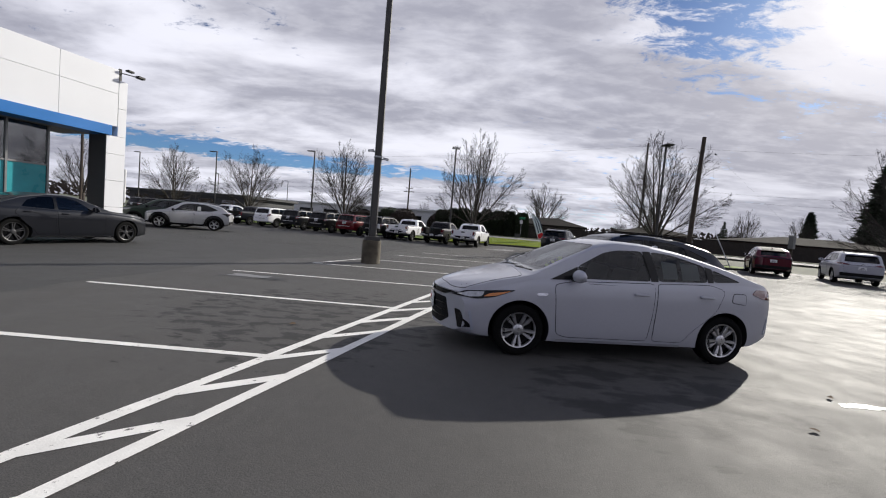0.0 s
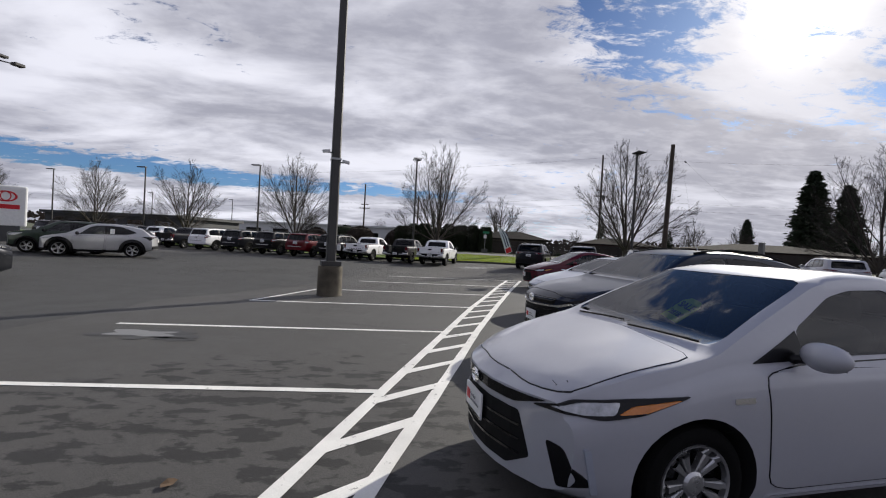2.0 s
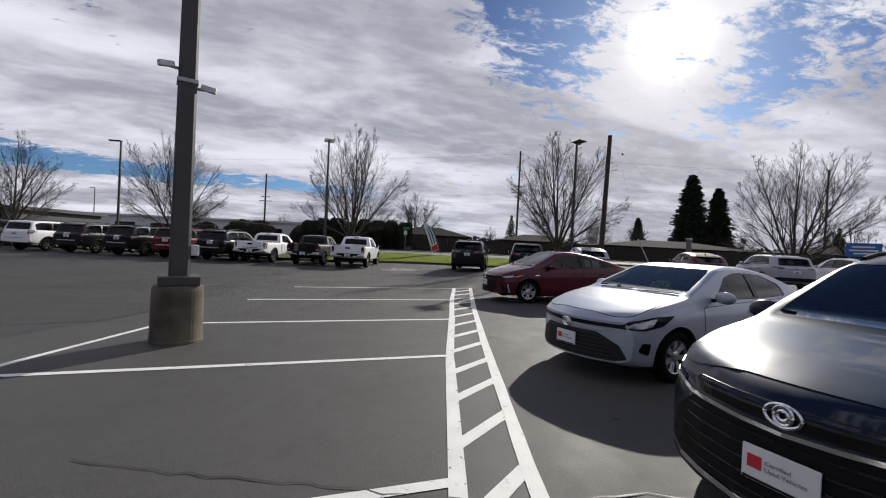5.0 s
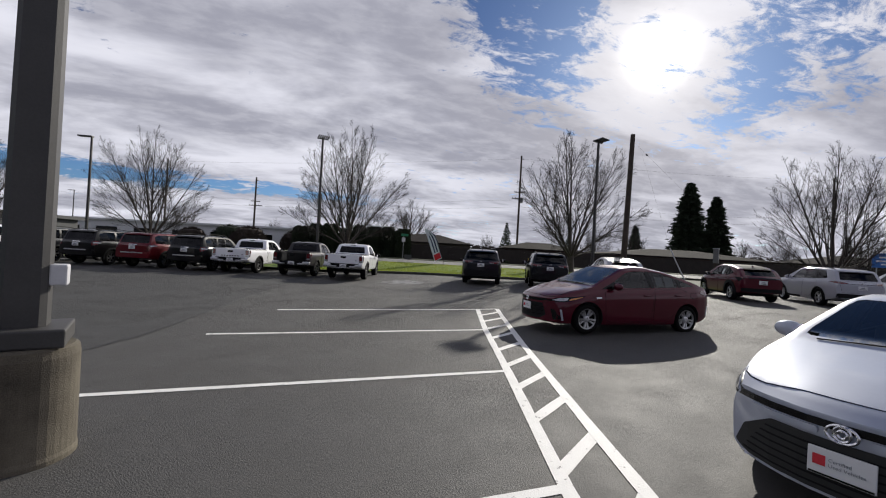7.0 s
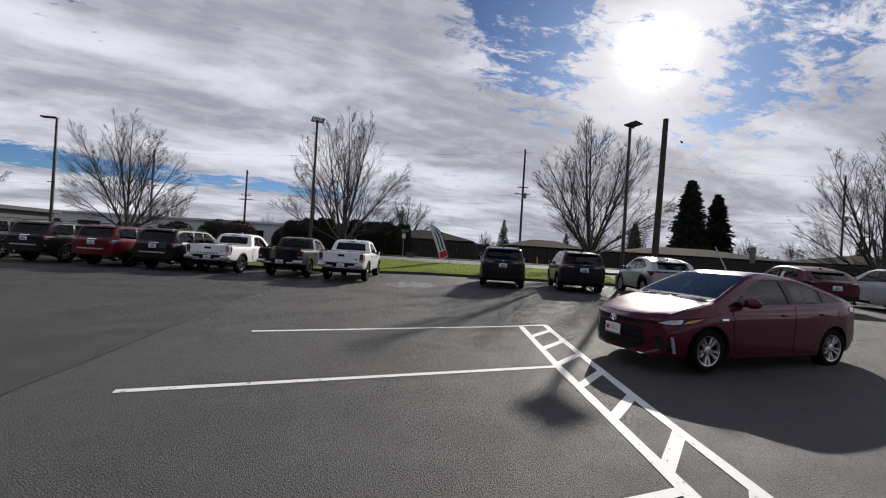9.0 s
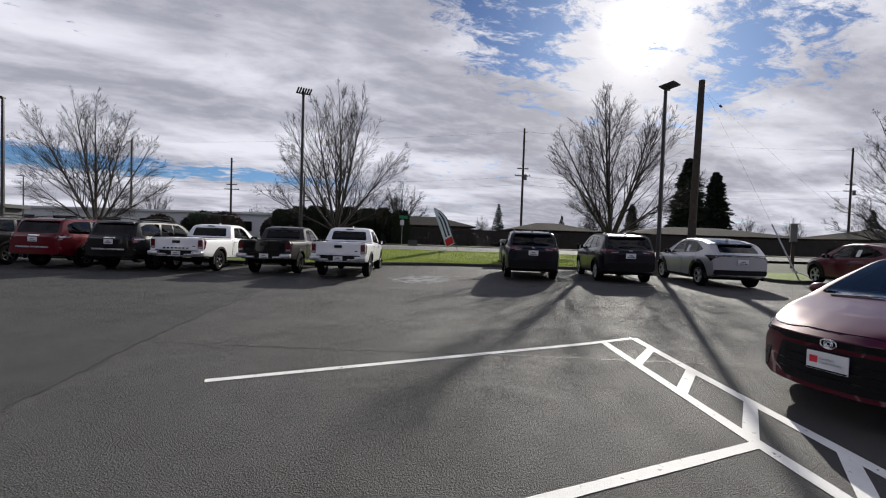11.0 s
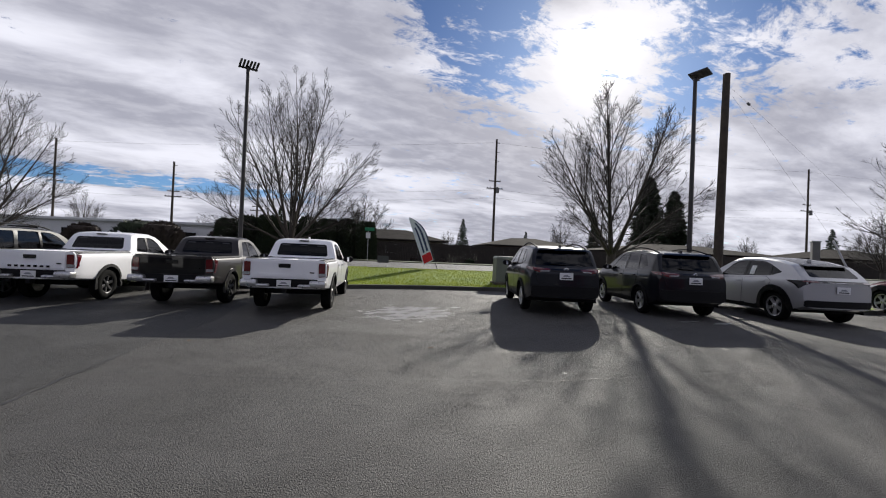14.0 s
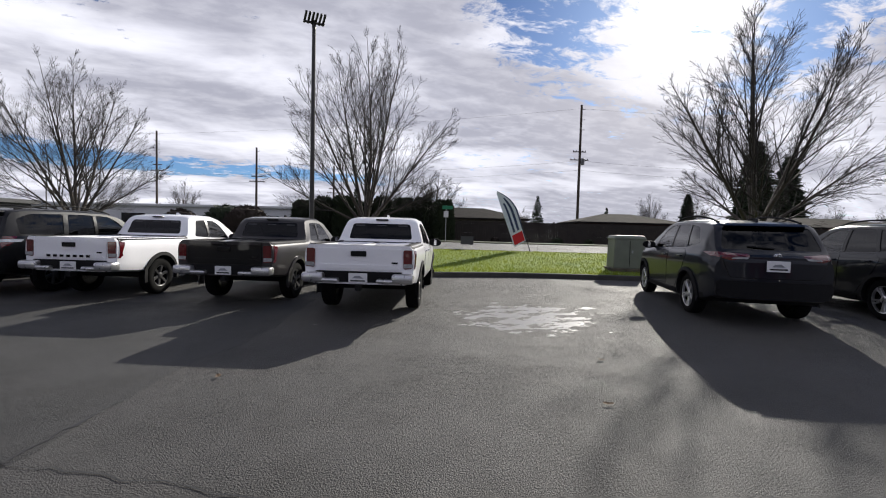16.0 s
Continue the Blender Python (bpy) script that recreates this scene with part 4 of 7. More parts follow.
        for i in range(20):
            for j in range(4):
                bm.faces.new((torus[i][j], torus[i][(j + 1) % 4], torus[(i + 1) % 20][(j + 1) % 4], torus[(i + 1) % 20][j]))
        box(0.03, 0.34, 0.05, (0, 0, 0), 0.0, bm)
        bmesh.ops.transform(bm, matrix=pose(dx - 0.34, 0.37, sp["dashz"] + 0.02, 0, -22, 0), verts=bm.verts)
        self.add("steering_wheel", bm, CABIN)

    def arches(self, mat=None, width=0.055):
        r = self.s["r"] + self.s.get("gap", 0.055)
        for x in self.axles:
            for side in "LR":
                out, inn = [], []
                for i in range(19):
                    a = math.pi * (i / 18) * 1.12 - 0.06 * math.pi
                    out.append((x + (r + width) * math.cos(a), self.s["r"] + (r + width) * math.sin(a)))
                    inn.append((x + (r - 0.012) * math.cos(a), self.s["r"] + (r - 0.012) * math.sin(a)))
                bm = bmesh.new()
                sg = 1 if side == "L" else -1
                rows = []
                for (ox, oz), (ix, iz) in zip(out, inn):
                    row = []
                    for px, pz, o in ((ox, oz, 0.000), (ox, oz, 0.022), (ix, iz, 0.032), (ix, iz, -0.05)):
                        hit = self.bvh.ray_cast(Vector((px, 3 * sg, pz)), Vector((0, -sg, 0)))[0]
                        y = hit.y if hit else sg * self.w * 0.97
                        row.append(bm.verts.new((px, y + sg * o, pz)))
                    rows.append(row)
                for a, b in zip(rows, rows[1:]):
                    for i in range(3):
                        bm.faces.new((a[i], a[i + 1], b[i + 1], b[i]))
                bmesh.ops.recalc_face_normals(bm, faces=bm.faces)
                self.add("arch_trim", bm, mat or PLASTIC, "matt black wheel-arch trim" if mat is None else "", smooth=True)

    def plate(self, side, z, kind="rear", y0=0.0):
        x = 6 if side == "F" else -6
        d = Vector((-1 if side == "F" else 1, 0, 0))
        hit = self.bvh.ray_cast(Vector((x, y0, z)), d)[0]
        o = 0.02 if side == "F" else -0.02
        sg = 1 if side == "F" else -1
        fr = self.add("licence_plate", box(0.014, 0.315, 0.165, (hit.x + o, y0, z), 0.004), PLATE_WHITE, "white dealer plate")
        xf = hit.x + o + sg * 0.009
        if kind == "rear":
            self.add("plate_print", prism([(y0 - 0.09, z - 0.01), (y0 + 0.09, z - 0.01), (y0 + 0.05, z + 0.03), (y0 - 0.03, z + 0.035)], "x", xf, xf + sg * 0.002), PLATE_GREY, parent=fr)
            self.add("plate_print", box(0.003, 0.24, 0.022, (xf, y0, z - 0.045)), GLOSS_BLACK, parent=fr)
        else:
            self.add("plate_print", box(0.003, 0.062, 0.062, (xf, y0 - sg * 0.10, z + 0.01)), PLATE_RED, parent=fr)
            for dz, words in ((0.014, "Certified"), (-0.018, "Used Vehicles")):
                cu = bpy.data.curves.new("words", "FONT")
                cu.body, cu.size, cu.extrude = words, 0.030, 0.0008
                tmp = new("words", cu)
                me = bpy.data.meshes.new_from_object(tmp.evaluated_get(bpy.context.evaluated_depsgraph_get()))
                bpy.data.objects.remove(tmp)
                me.transform(Matrix.Translation((xf + sg * 0.001, y0 - 0.055, z + dz)) @ pose(0, 0, 0, 90, 0, 90))
                me.materials.clear()
                me.materials.append(PLATE_GREY)
                new("plate_lettering", me).parent = fr
            self.add("plate_frame", box(0.003, 0.30, 0.012, (xf, y0, z - 0.072)), GLOSS_BLACK, parent=fr)

    def badge(self, side, y, z, size=0.13, off=0.012):
        """A plain oval emblem."""
        bm = bmesh.new()
        x = 6 if side == "F" else -6
        d = Vector((-1 if side == "F" else 1, 0, 0))
        hit = self.bvh.ray_cast(Vector((x, y, z)), d)[0]
        for k, (a, b) in enumerate(((1.0, 0.68), (0.52, 0.60), (0.30, 0.30))):
            n = 24
            rows = []
            for i in range(n):
                t = 2 * math.pi * i / n
                c = Vector((hit.x - d.x * off, y + size / 2 * a * math.cos(t), z + size / 2 * b * math.sin(t) + (0.0, 0.012, 0.0)[k] * size))
                rows.append([bm.verts.new(c + Vector((-d.x * 0.006 * math.sin(q), 0.055 * size * math.cos(q) * math.cos(t), 0.055 * size * math.cos(q) * math.sin(t)))) for q in (0, 1.57, 3.14, 4.71)])
            for i in range(n):
                for j in range(4):
                    bm.faces.new((rows[i][j], rows[i][(j + 1) % 4], rows[(i + 1) % n][(j + 1) % 4], rows[(i + 1) % n][j]))
        bmesh.ops.recalc_face_normals(bm, faces=bm.faces)
        self.add("badge", bm, CHROME, "chrome oval emblem", smooth=True)

    def rails(self, s0, s1, y, h=0.06):
        top = self.s
        for sg in (1, -1):
            pts = []
            for i in range(9):
                s = s0 + (s1 - s0) * i / 8
                hit = self.bvh.ray_cast(Vector((self.L / 2 - s, sg * y, 4)), Vector((0, 0, -1)))[0]
                k = min(1.0, 3.2 * min(i, 8 - i) / 8)
                pts.append(Vector((hit.x, hit.y, hit.z + 0.012 + h * k)))
            bm = bmesh.new()
            for a, b in zip(pts, pts[1:]):
                rod(a, b, 0.018, None, 6, bm)
            for i in (0, 8):
                rod(pts[i] - Vector((0, 0, 0.05)), pts[i] + Vector((0, 0, 0.01)), 0.022, None, 6, bm)
            self.add("roof_rail", bm, PLASTIC if self.s.get("rail_dark", True) else ALU, smooth=True)

    def fin(self, s):
        hit = self.bvh.ray_cast(Vector((self.L / 2 - s, 0, 4)), Vector((0, 0, -1)))[0]
        bm = prism([(hit.x + 0.09, hit.z - 0.01), (hit.x - 0.06, hit.z + 0.06), (hit.x - 0.09, hit.z + 0.055), (hit.x - 0.09, hit.z - 0.01)], "y", -0.02, 0.02)
        self.add("antenna_fin", bm, self.paint)


def repaint(ob, pairs, label=None):
    """Gives a copied vehicle another paint."""
    for o in ob.children_recursive:
        if o.type != "MESH":
            continue
        for sl in o.material_slots:
            if sl.material in pairs:
                m = pairs[sl.material]
                sl.link = "OBJECT"
                sl.material = m
    return tagged(ob, label or "")

# ---- vehicle models ----
HATCH = dict(L=4.54, fo=0.96, wb=2.70, r=0.315, rim=0.215, spokes=5, wheel="leaf", tw=0.20, paint=P_SILVER,
             top=[(0, 0.70), (0.12, 0.78), (0.5, 0.885), (0.890, 0.965), (1.040, 0.995), (1.96, 1.43), (2.25, 1.478), (2.6, 1.475), (3.1, 1.40), (3.7, 1.235), (4.15, 1.10), (4.42, 1.045), (4.54, 0.95)],
             belt=[(0, 0.62), (0.12, 0.68), (0.5, 0.80), (1.05, 0.93), (1.6, 0.955), (2.6, 0.985), (3.4, 1.02), (4.1, 1.025), (4.4, 1.0), (4.54, 0.88)],
             low=[(0, 0.23), (0.25, 0.18), (1.0, 0.165), (3.6, 0.175), (4.2, 0.22), (4.54, 0.33)],
             wid=[(0, 0.72), (0.25, 0.80), (0.7, 0.865), (1.4, 0.88), (3.3, 0.88), (4.0, 0.865), (4.4, 0.80), (4.54, 0.73)], bow=(0.30, 0.16), tumble=0.42,
             cab=(1.020, 4.1), mid=2.3, backin=0.6, dark_from=9, dash=1.440, dashz=0.88, seatz=0.42, seats=((2.35, True), (3.25, False)),
             side=[[(1.36, 0.97), (1.60, 1.095), (1.60, 0.975)], [(1.66, 0.985), (1.66, 1.13), (2.02, 1.32), (2.22, 1.365), (2.55, 1.375), (2.62, 1.01)], [(2.72, 1.015), (2.66, 1.378), (2.95, 1.355), (3.38, 1.245), (3.40, 1.045)],
                   [(3.48, 1.05), (3.48, 1.215), (3.88, 1.075)]],
             screen=[(-0.72, 1.025), (0.72, 1.025), (0.58, 1.41), (-0.58, 1.41)], back=[(-0.55, 1.13), (0.55, 1.13), (0.52, 1.38), (-0.52, 1.38)])


def hatch_car(paint, name, label):
    c = Car(dict(HATCH, paint=paint), name, label, "car")
    c.panel("front_door", [(1.42, 0.30), (1.36, 0.90), (1.60, 0.945), (2.66, 0.985), (2.64, 0.6), (2.60, 0.27), (1.55, 0.265)])
    c.panel("rear_door", [(2.68, 0.27), (2.70, 0.985), (3.42, 1.015), (3.62, 0.96), (3.50, 0.68), (3.20, 0.42), (3.08, 0.27)])
    c.both("sail_panel", [(1.30, 0.955), (1.655, 1.125), (1.655, 0.972)], GLOSS_BLACK, off=0.005, r=0.01)
    c.panel("bonnet", [(0.16, -0.45), (0.30, -0.66), (0.980, -0.74), (1.060, 0.0), (0.980, 0.74), (0.30, 0.66), (0.16, 0.45), (0.10, 0.0)], "T", 0.08)
    c.panel("fuel_flap", [(3.72, 0.82), (3.74, 0.93), (3.92, 0.93), (3.92, 0.80)], "L", 0.03)
    c.both("sill_trim", [(1.40, 0.19), (1.42, 0.235), (3.05, 0.24), (3.10, 0.20)], paint, off=0.012)
    c.lay("upper_grille", [(-0.42, 0.64), (0.42, 0.64), (0.60, 0.70), (-0.60, 0.70)], "F", GLOSS_BLACK, off=0.008)
    c.lay("lower_grille", [(-0.44, 0.60), (0.44, 0.60), (0.52, 0.36), (0.38, 0.27), (-0.38, 0.27), (-0.52, 0.36)], "F", PLASTIC, off=0.006)
    for z in (0.35, 0.43, 0.51):
        c.lay("grille_bar", [(-0.46, z), (0.46, z), (0.46, z + 0.014), (-0.46, z + 0.014)], "F", GLOSS_BLACK, off=0.014, r=0.003)
    c.pair("fog_recess", [(0.60, 0.50), (0.68, 0.48), (0.76, 0.30), (0.66, 0.27)], "F", GLOSS_BLACK, off=0.007)
    c.both("fog_blade", [(0.34, 0.50), (0.37, 0.50), (0.42, 0.27), (0.39, 0.26)], P_PEARL, off=0.016, r=0.008)
    c.both("headlight", [(0.14, 0.665), (0.30, 0.735), (0.72, 0.785), (0.88, 0.80), (0.62, 0.695), (0.42, 0.655)], GLOSS_BLACK, off=0.012, r=0.02)
    c.both("headlight_lens", [(0.20, 0.685), (0.34, 0.730), (0.52, 0.750), (0.48, 0.690), (0.34, 0.668)], LENS_CLEAR, off=0.019, r=0.015)
    c.both("turn_signal", [(0.50, 0.692), (0.58, 0.738), (0.82, 0.782), (0.64, 0.712)], LENS_AMBER, off=0.019, r=0.012)
    c.both("tail_light", [(4.02, 0.94), (4.10, 1.00), (4.38, 0.985), (4.46, 0.92), (4.40, 0.86), (4.20, 0.88)], LENS_RED, off=0.010, r=0.02)
    c.both("bumper_reflector", [(4.30, 0.42), (4.34, 0.62), (4.37, 0.62), (4.34, 0.40)], P_PEARL, off=0.010, r=0.008)
    c.both("side_badge", [(1.14, 0.755), (1.14, 0.785), (1.27, 0.79), (1.27, 0.76)], CHROME, off=0.006, r=0.006)
    c.handle(2.47, 0.845), c.handle(3.35, 0.865)
    c.mirror(1.58, 0.965)
    c.plate("F", 0.50, "front")
    c.badge("F", 0.0, 0.665, 0.12, 0.02)
    c.lay("wiper", [(1.080, 0.05), (1.130, 0.62), (1.138, 0.62), (1.089, 0.05)], "T", PLASTIC, off=0.010, thick=0.008, r=0.003)
    c.lay("wiper", [(1.080, -0.58), (1.120, -0.05), (1.128, -0.05), (1.089, -0.58)], "T", PLASTIC, off=0.010, thick=0.008, r=0.003)
    c.fin(3.1)
    for s0, w in ((2.80, 0.20), (3.06, 0.24)):
        q = [(c.L / 2 - a, b) for a, b in [(s0, 1.05), (s0, 1.27), (s0 + w, 1.25), (s0 + w, 1.06)]]
        c.add("window_sticker", patch(c.bvh, q, "L", -0.016, 0.001, 0.1), PAPER, "pale paper sheet behind the glass")
    return c


SEDAN = dict(L=4.63, fo=0.95, wb=2.70, r=0.318, rim=0.20, spokes=7, wheel="split", paint=P_PEARL,
             top=[(0, 0.72), (0.12, 0.80), (0.5, 0.90), (1.0, 0.985), (1.18, 1.015), (2.05, 1.39), (2.35, 1.43), (2.8, 1.425), (3.3, 1.35), (3.95, 1.13), (4.1, 1.10), (4.5, 1.075), (4.63, 0.98)],
             belt=[(0, 0.64), (0.12, 0.70), (0.5, 0.82), (1.1, 0.93), (2.6, 0.97), (3.6, 1.01), (4.3, 1.02), (4.5, 1.0), (4.63, 0.9)],
             low=[(0, 0.25), (0.25, 0.19), (1.0, 0.17), (3.8, 0.18), (4.3, 0.24), (4.63, 0.34)],
             wid=[(0, 0.74), (0.25, 0.82), (0.7, 0.875), (1.4, 0.89), (3.4, 0.89), (4.1, 0.875), (4.5, 0.82), (4.63, 0.76)], bow=(0.30, 0.14), tumble=0.42,
             cab=(1.15, 3.95), mid=2.4, dark_from=9, dash=1.65, dashz=0.90, seatz=0.42, seats=((2.45, True), (3.3, False)),
             side=[[(1.72, 0.985), (2.12, 1.28), (2.35, 1.335), (2.62, 1.34), (2.68, 0.995)], [(2.77, 1.0), (2.72, 1.34), (3.05, 1.31), (3.42, 1.19), (3.50, 1.03)]],
             screen=[(-0.70, 1.05), (0.70, 1.05), (0.57, 1.37), (-0.57, 1.37)], back=[(-0.58, 1.13), (0.58, 1.13), (0.52, 1.34), (-0.52, 1.34)])


def sedan_car():
    c = Car(SEDAN, "sedan", "cool white compact sedan with lime tag in windscreen", "car")
    c.panel("front_door", [(1.45, 0.32), (1.42, 0.90), (2.70, 0.965), (2.68, 0.6), (2.64, 0.27), (1.58, 0.265)])
    c.panel("rear_door", [(2.74, 0.27), (2.76, 0.965), (3.52, 1.0), (3.66, 0.94), (3.52, 0.68), (3.24, 0.42), (3.12, 0.27)])
    c.panel("bonnet", [(0.20, -0.5), (0.34, -0.70), (1.10, -0.75), (1.18, 0.0), (1.10, 0.75), (0.34, 0.70), (0.20, 0.5), (0.15, 0.0)], "T", 0.08)
    c.lay("lower_grille", [(-0.40, 0.585), (0.40, 0.585), (0.62, 0.46), (0.70, 0.30), (0.58, 0.265), (-0.58, 0.265), (-0.70, 0.30), (-0.62, 0.46)], "F", TAG_INK, off=0.008)
    for i in range(6):
        z = 0.295 + 0.046 * i
        h = 0.62 - 0.035 * i
        c.lay("grille_bar", [(-h, z), (h, z), (h - 0.01, z + 0.010), (-h + 0.01, z + 0.010)], "F", PLASTIC, off=0.013, r=0.002)
    c.lay("upper_grille", [(-0.62, 0.655), (0.62, 0.655), (0.66, 0.70), (-0.66, 0.70)], "F", GLOSS_BLACK, off=0.010)
    c.pair("bumper_bar", [(0.12, 0.605), (0.50, 0.61), (0.56, 0.64), (0.12, 0.648)], "F", P_PEARL, off=0.020)
    c.lay("chin_strip", [(-0.56, 0.238), (0.56, 0.238), (0.66, 0.258), (-0.66, 0.258)], "F", CHROME, off=0.012, r=0.004)
    c.both("headlight", [(0.16, 0.655), (0.26, 0.735), (0.62, 0.805), (0.86, 0.82), (0.66, 0.70), (0.40, 0.645)], GLOSS_BLACK, off=0.010, r=0.02)
    c.both("headlight_lens", [(0.22, 0.675), (0.32, 0.725), (0.60, 0.785), (0.52, 0.70), (0.38, 0.665)], LENS_CLEAR, off=0.016, r=0.015)
    c.both("fog_recess", [(0.36, 0.40), (0.40, 0.50), (0.50, 0.50), (0.48, 0.36)], GLOSS_BLACK, off=0.008)
    c.both("tail_light", [(4.10, 0.92), (4.16, 1.0), (4.45, 0.99), (4.52, 0.90), (4.3, 0.85)], LENS_RED, off=0.010, r=0.02)
    c.handle(2.52, 0.84), c.handle(3.42, 0.86)
    c.mirror(1.66, 0.975)
    c.plate("F", 0.45, "front", 0.0)
    c.badge("F", 0.0, 0.645, 0.15, 0.026)
    c.lay("wiper", [(1.22, 0.05), (1.27, 0.62), (1.278, 0.62), (1.229, 0.05)], "T", PLASTIC, off=0.010, thick=0.008, r=0.003)
    c.lay("wiper", [(1.22, -0.58), (1.26, -0.05), (1.268, -0.05), (1.229, -0.58)], "T", PLASTIC, off=0.010, thick=0.008, r=0.003)
    return c


def sale_tag(c, s, y, z, outline, lines, spin=0.0, slope=40):
    """A lime tag with its words, leaning behind the windscreen."""
    m = pose(c.L / 2 - s, y, z, 0, 0, 0) @ pose(0, 0, 0, slope, 0, 90) @ pose(0, 0, 0, 0, 0, spin)
    bm = prism(outline, "z", 0, 0.004)
    bmesh.ops.transform(bm, matrix=m, verts=bm.verts)
    tag = c.add("sale_tag", bm, TAG_GREEN, "lime green sale tag")
    for words, size, dy in lines:
        cu = bpy.data.curves.new("text", "FONT")
        cu.body, cu.size, cu.align_x, cu.align_y, cu.extrude, cu.offset = words, size, "CENTER", "CENTER", 0.001, 0.002
        tmp = new("text", cu)
        me = bpy.data.meshes.new_from_object(tmp.evaluated_get(bpy.context.evaluated_depsgraph_get()))
        bpy.data.objects.remove(tmp)
        me.transform(m @ Matrix.Translation((0, dy, 0.007)))
        me.materials.clear()
        me.materials.append(TAG_INK)
        ob = new("tag_lettering", me)
        ob.parent = tag
    return tag


CROSSOVER = dict(L=4.74, fo=0.93, wb=2.69, r=0.36, rim=0.245, spokes=10, wheel="fan", tw=0.225, paint=P_NAVY, trim=0.30,
                 top=[(0, 0.83), (0.12, 0.93), (0.5, 1.01), (1.05, 1.085), (1.22, 1.115), (2.05, 1.565), (2.4, 1.635), (2.9, 1.635), (3.6, 1.56), (4.15, 1.42), (4.55, 1.10), (4.74, 0.98)],
                 belt=[(0, 0.74), (0.12, 0.83), (0.5, 0.94), (1.15, 1.04), (2.6, 1.08), (3.6, 1.13), (4.3, 1.13), (4.6, 1.03), (4.74, 0.9)],
                 low=[(0, 0.30), (0.25, 0.235), (1.0, 0.215), (3.8, 0.225), (4.3, 0.28), (4.74, 0.42)],
                 wid=[(0, 0.78), (0.25, 0.86), (0.7, 0.915), (1.4, 0.925), (3.5, 0.925), (4.2, 0.91), (4.6, 0.84), (4.74, 0.78)], bow=(0.32, 0.16), tumble=0.40,
                 cab=(1.2, 4.2), mid=2.4, dark_from=1, dash=1.70, dashz=1.02, seatz=0.58, seats=((2.5, True), (3.35, False)),
                 side=[[(1.72, 1.075), (2.15, 1.43), (2.42, 1.52), (2.66, 1.535), (2.72, 1.10)], [(2.80, 1.105), (2.75, 1.535), (3.2, 1.515), (3.52, 1.44), (3.60, 1.145)], [(3.68, 1.15), (3.62, 1.41), (4.02, 1.24)]],
                 screen=[(-0.74, 1.15), (0.74, 1.15), (0.62, 1.54), (-0.62, 1.54)], back=[(-0.58, 1.20), (0.58, 1.20), (0.54, 1.40), (-0.54, 1.40)])


def crossover_car():
    c = Car(CROSSOVER, "crossover", "dark blue-grey crossover with chrome trim and sun glint", "car")
    c.panel("front_door", [(1.44, 0.40), (1.42, 0.98), (2.74, 1.06), (2.72, 0.7), (2.68, 0.34), (1.56, 0.335)])
    c.panel("rear_door", [(2.78, 0.34), (2.80, 1.06), (3.56, 1.105), (3.68, 1.0), (3.54, 0.74), (3.28, 0.5), (3.16, 0.34)])
    c.panel("bonnet", [(0.20, -0.55), (0.34, -0.76), (1.12, -0.80), (1.2, 0.0), (1.12, 0.80), (0.34, 0.76), (0.20, 0.55), (0.15, 0.0)], "T", 0.08)
    c.lay("upper_grille", [(-0.46, 0.775), (0.46, 0.775), (0.50, 0.86), (-0.50, 0.86)], "F", GLOSS_BLACK, off=0.008)
    c.lay("lower_grille", [(-0.52, 0.735), (0.52, 0.735), (0.70, 0.60), (0.74, 0.42), (0.62, 0.36), (-0.62, 0.36), (-0.74, 0.42), (-0.70, 0.60)], "F", PLASTIC, off=0.008)
    for i in range(5):
        z = 0.40 + 0.07 * i
        h = 0.66 - 0.028 * i
        c.lay("grille_bar", [(-h, z), (h, z), (h - 0.01, z + 0.012), (-h + 0.01, z + 0.012)], "F", GLOSS_BLACK, off=0.014, r=0.002)
    c.lay("chrome_strip", [(-0.55, 0.745), (0.0, 0.725), (0.55, 0.745), (0.72, 0.80), (0.70, 0.822), (0.52, 0.768), (0.0, 0.745), (-0.52, 0.768), (-0.70, 0.822), (-0.72, 0.80)], "F", CHROME, off=0.022, r=0.006)
    c.lay("chin_strip", [(-0.62, 0.335), (0.0, 0.315), (0.62, 0.335), (0.74, 0.375), (0.72, 0.40), (0.60, 0.365), (0.0, 0.345), (-0.60, 0.365), (-0.72, 0.40), (-0.74, 0.375)], "F", CHROME, off=0.020, r=0.006)
    c.both("headlight", [(0.16, 0.80), (0.28, 0.865), (0.66, 0.915), (0.98, 0.945), (0.74, 0.86), (0.36, 0.795)], GLOSS_BLACK, off=0.010, r=0.02)
    c.both("headlight_lens", [(0.24, 0.815), (0.62, 0.85), (0.86, 0.905), (0.70, 0.875), (0.34, 0.835)], LENS_CLEAR, off=0.016, r=0.010)
    c.both("tail_light", [(4.10, 1.0), (4.20, 1.08), (4.52, 1.05), (4.60, 0.97), (4.3, 0.95)], LENS_RED, off=0.010, r=0.02)
    c.both("window_chrome", [(1.70, 1.055), (1.70, 1.070), (2.7, 1.094), (3.62, 1.140), (4.08, 1.205), (3.64, 1.128), (2.7, 1.080)], CHROME, off=0.006, r=0.004)
    c.both("side_badge", [(1.15, 0.90), (1.15, 0.925), (1.32, 0.93), (1.32, 0.905)], CHROME, off=0.006, r=0.006)
    c.arches()
    c.handle(2.56, 0.95), c.handle(3.46, 0.985)
    c.mirror(1.66, 1.06, P_NAVY, 1.1)
    c.rails(2.2, 3.9, 0.60, 0.035)
    c.plate("F", 0.555, "front")
    c.badge("F", 0.0, 0.82, 0.15, 0.018)
    c.fin(3.4)
    return c


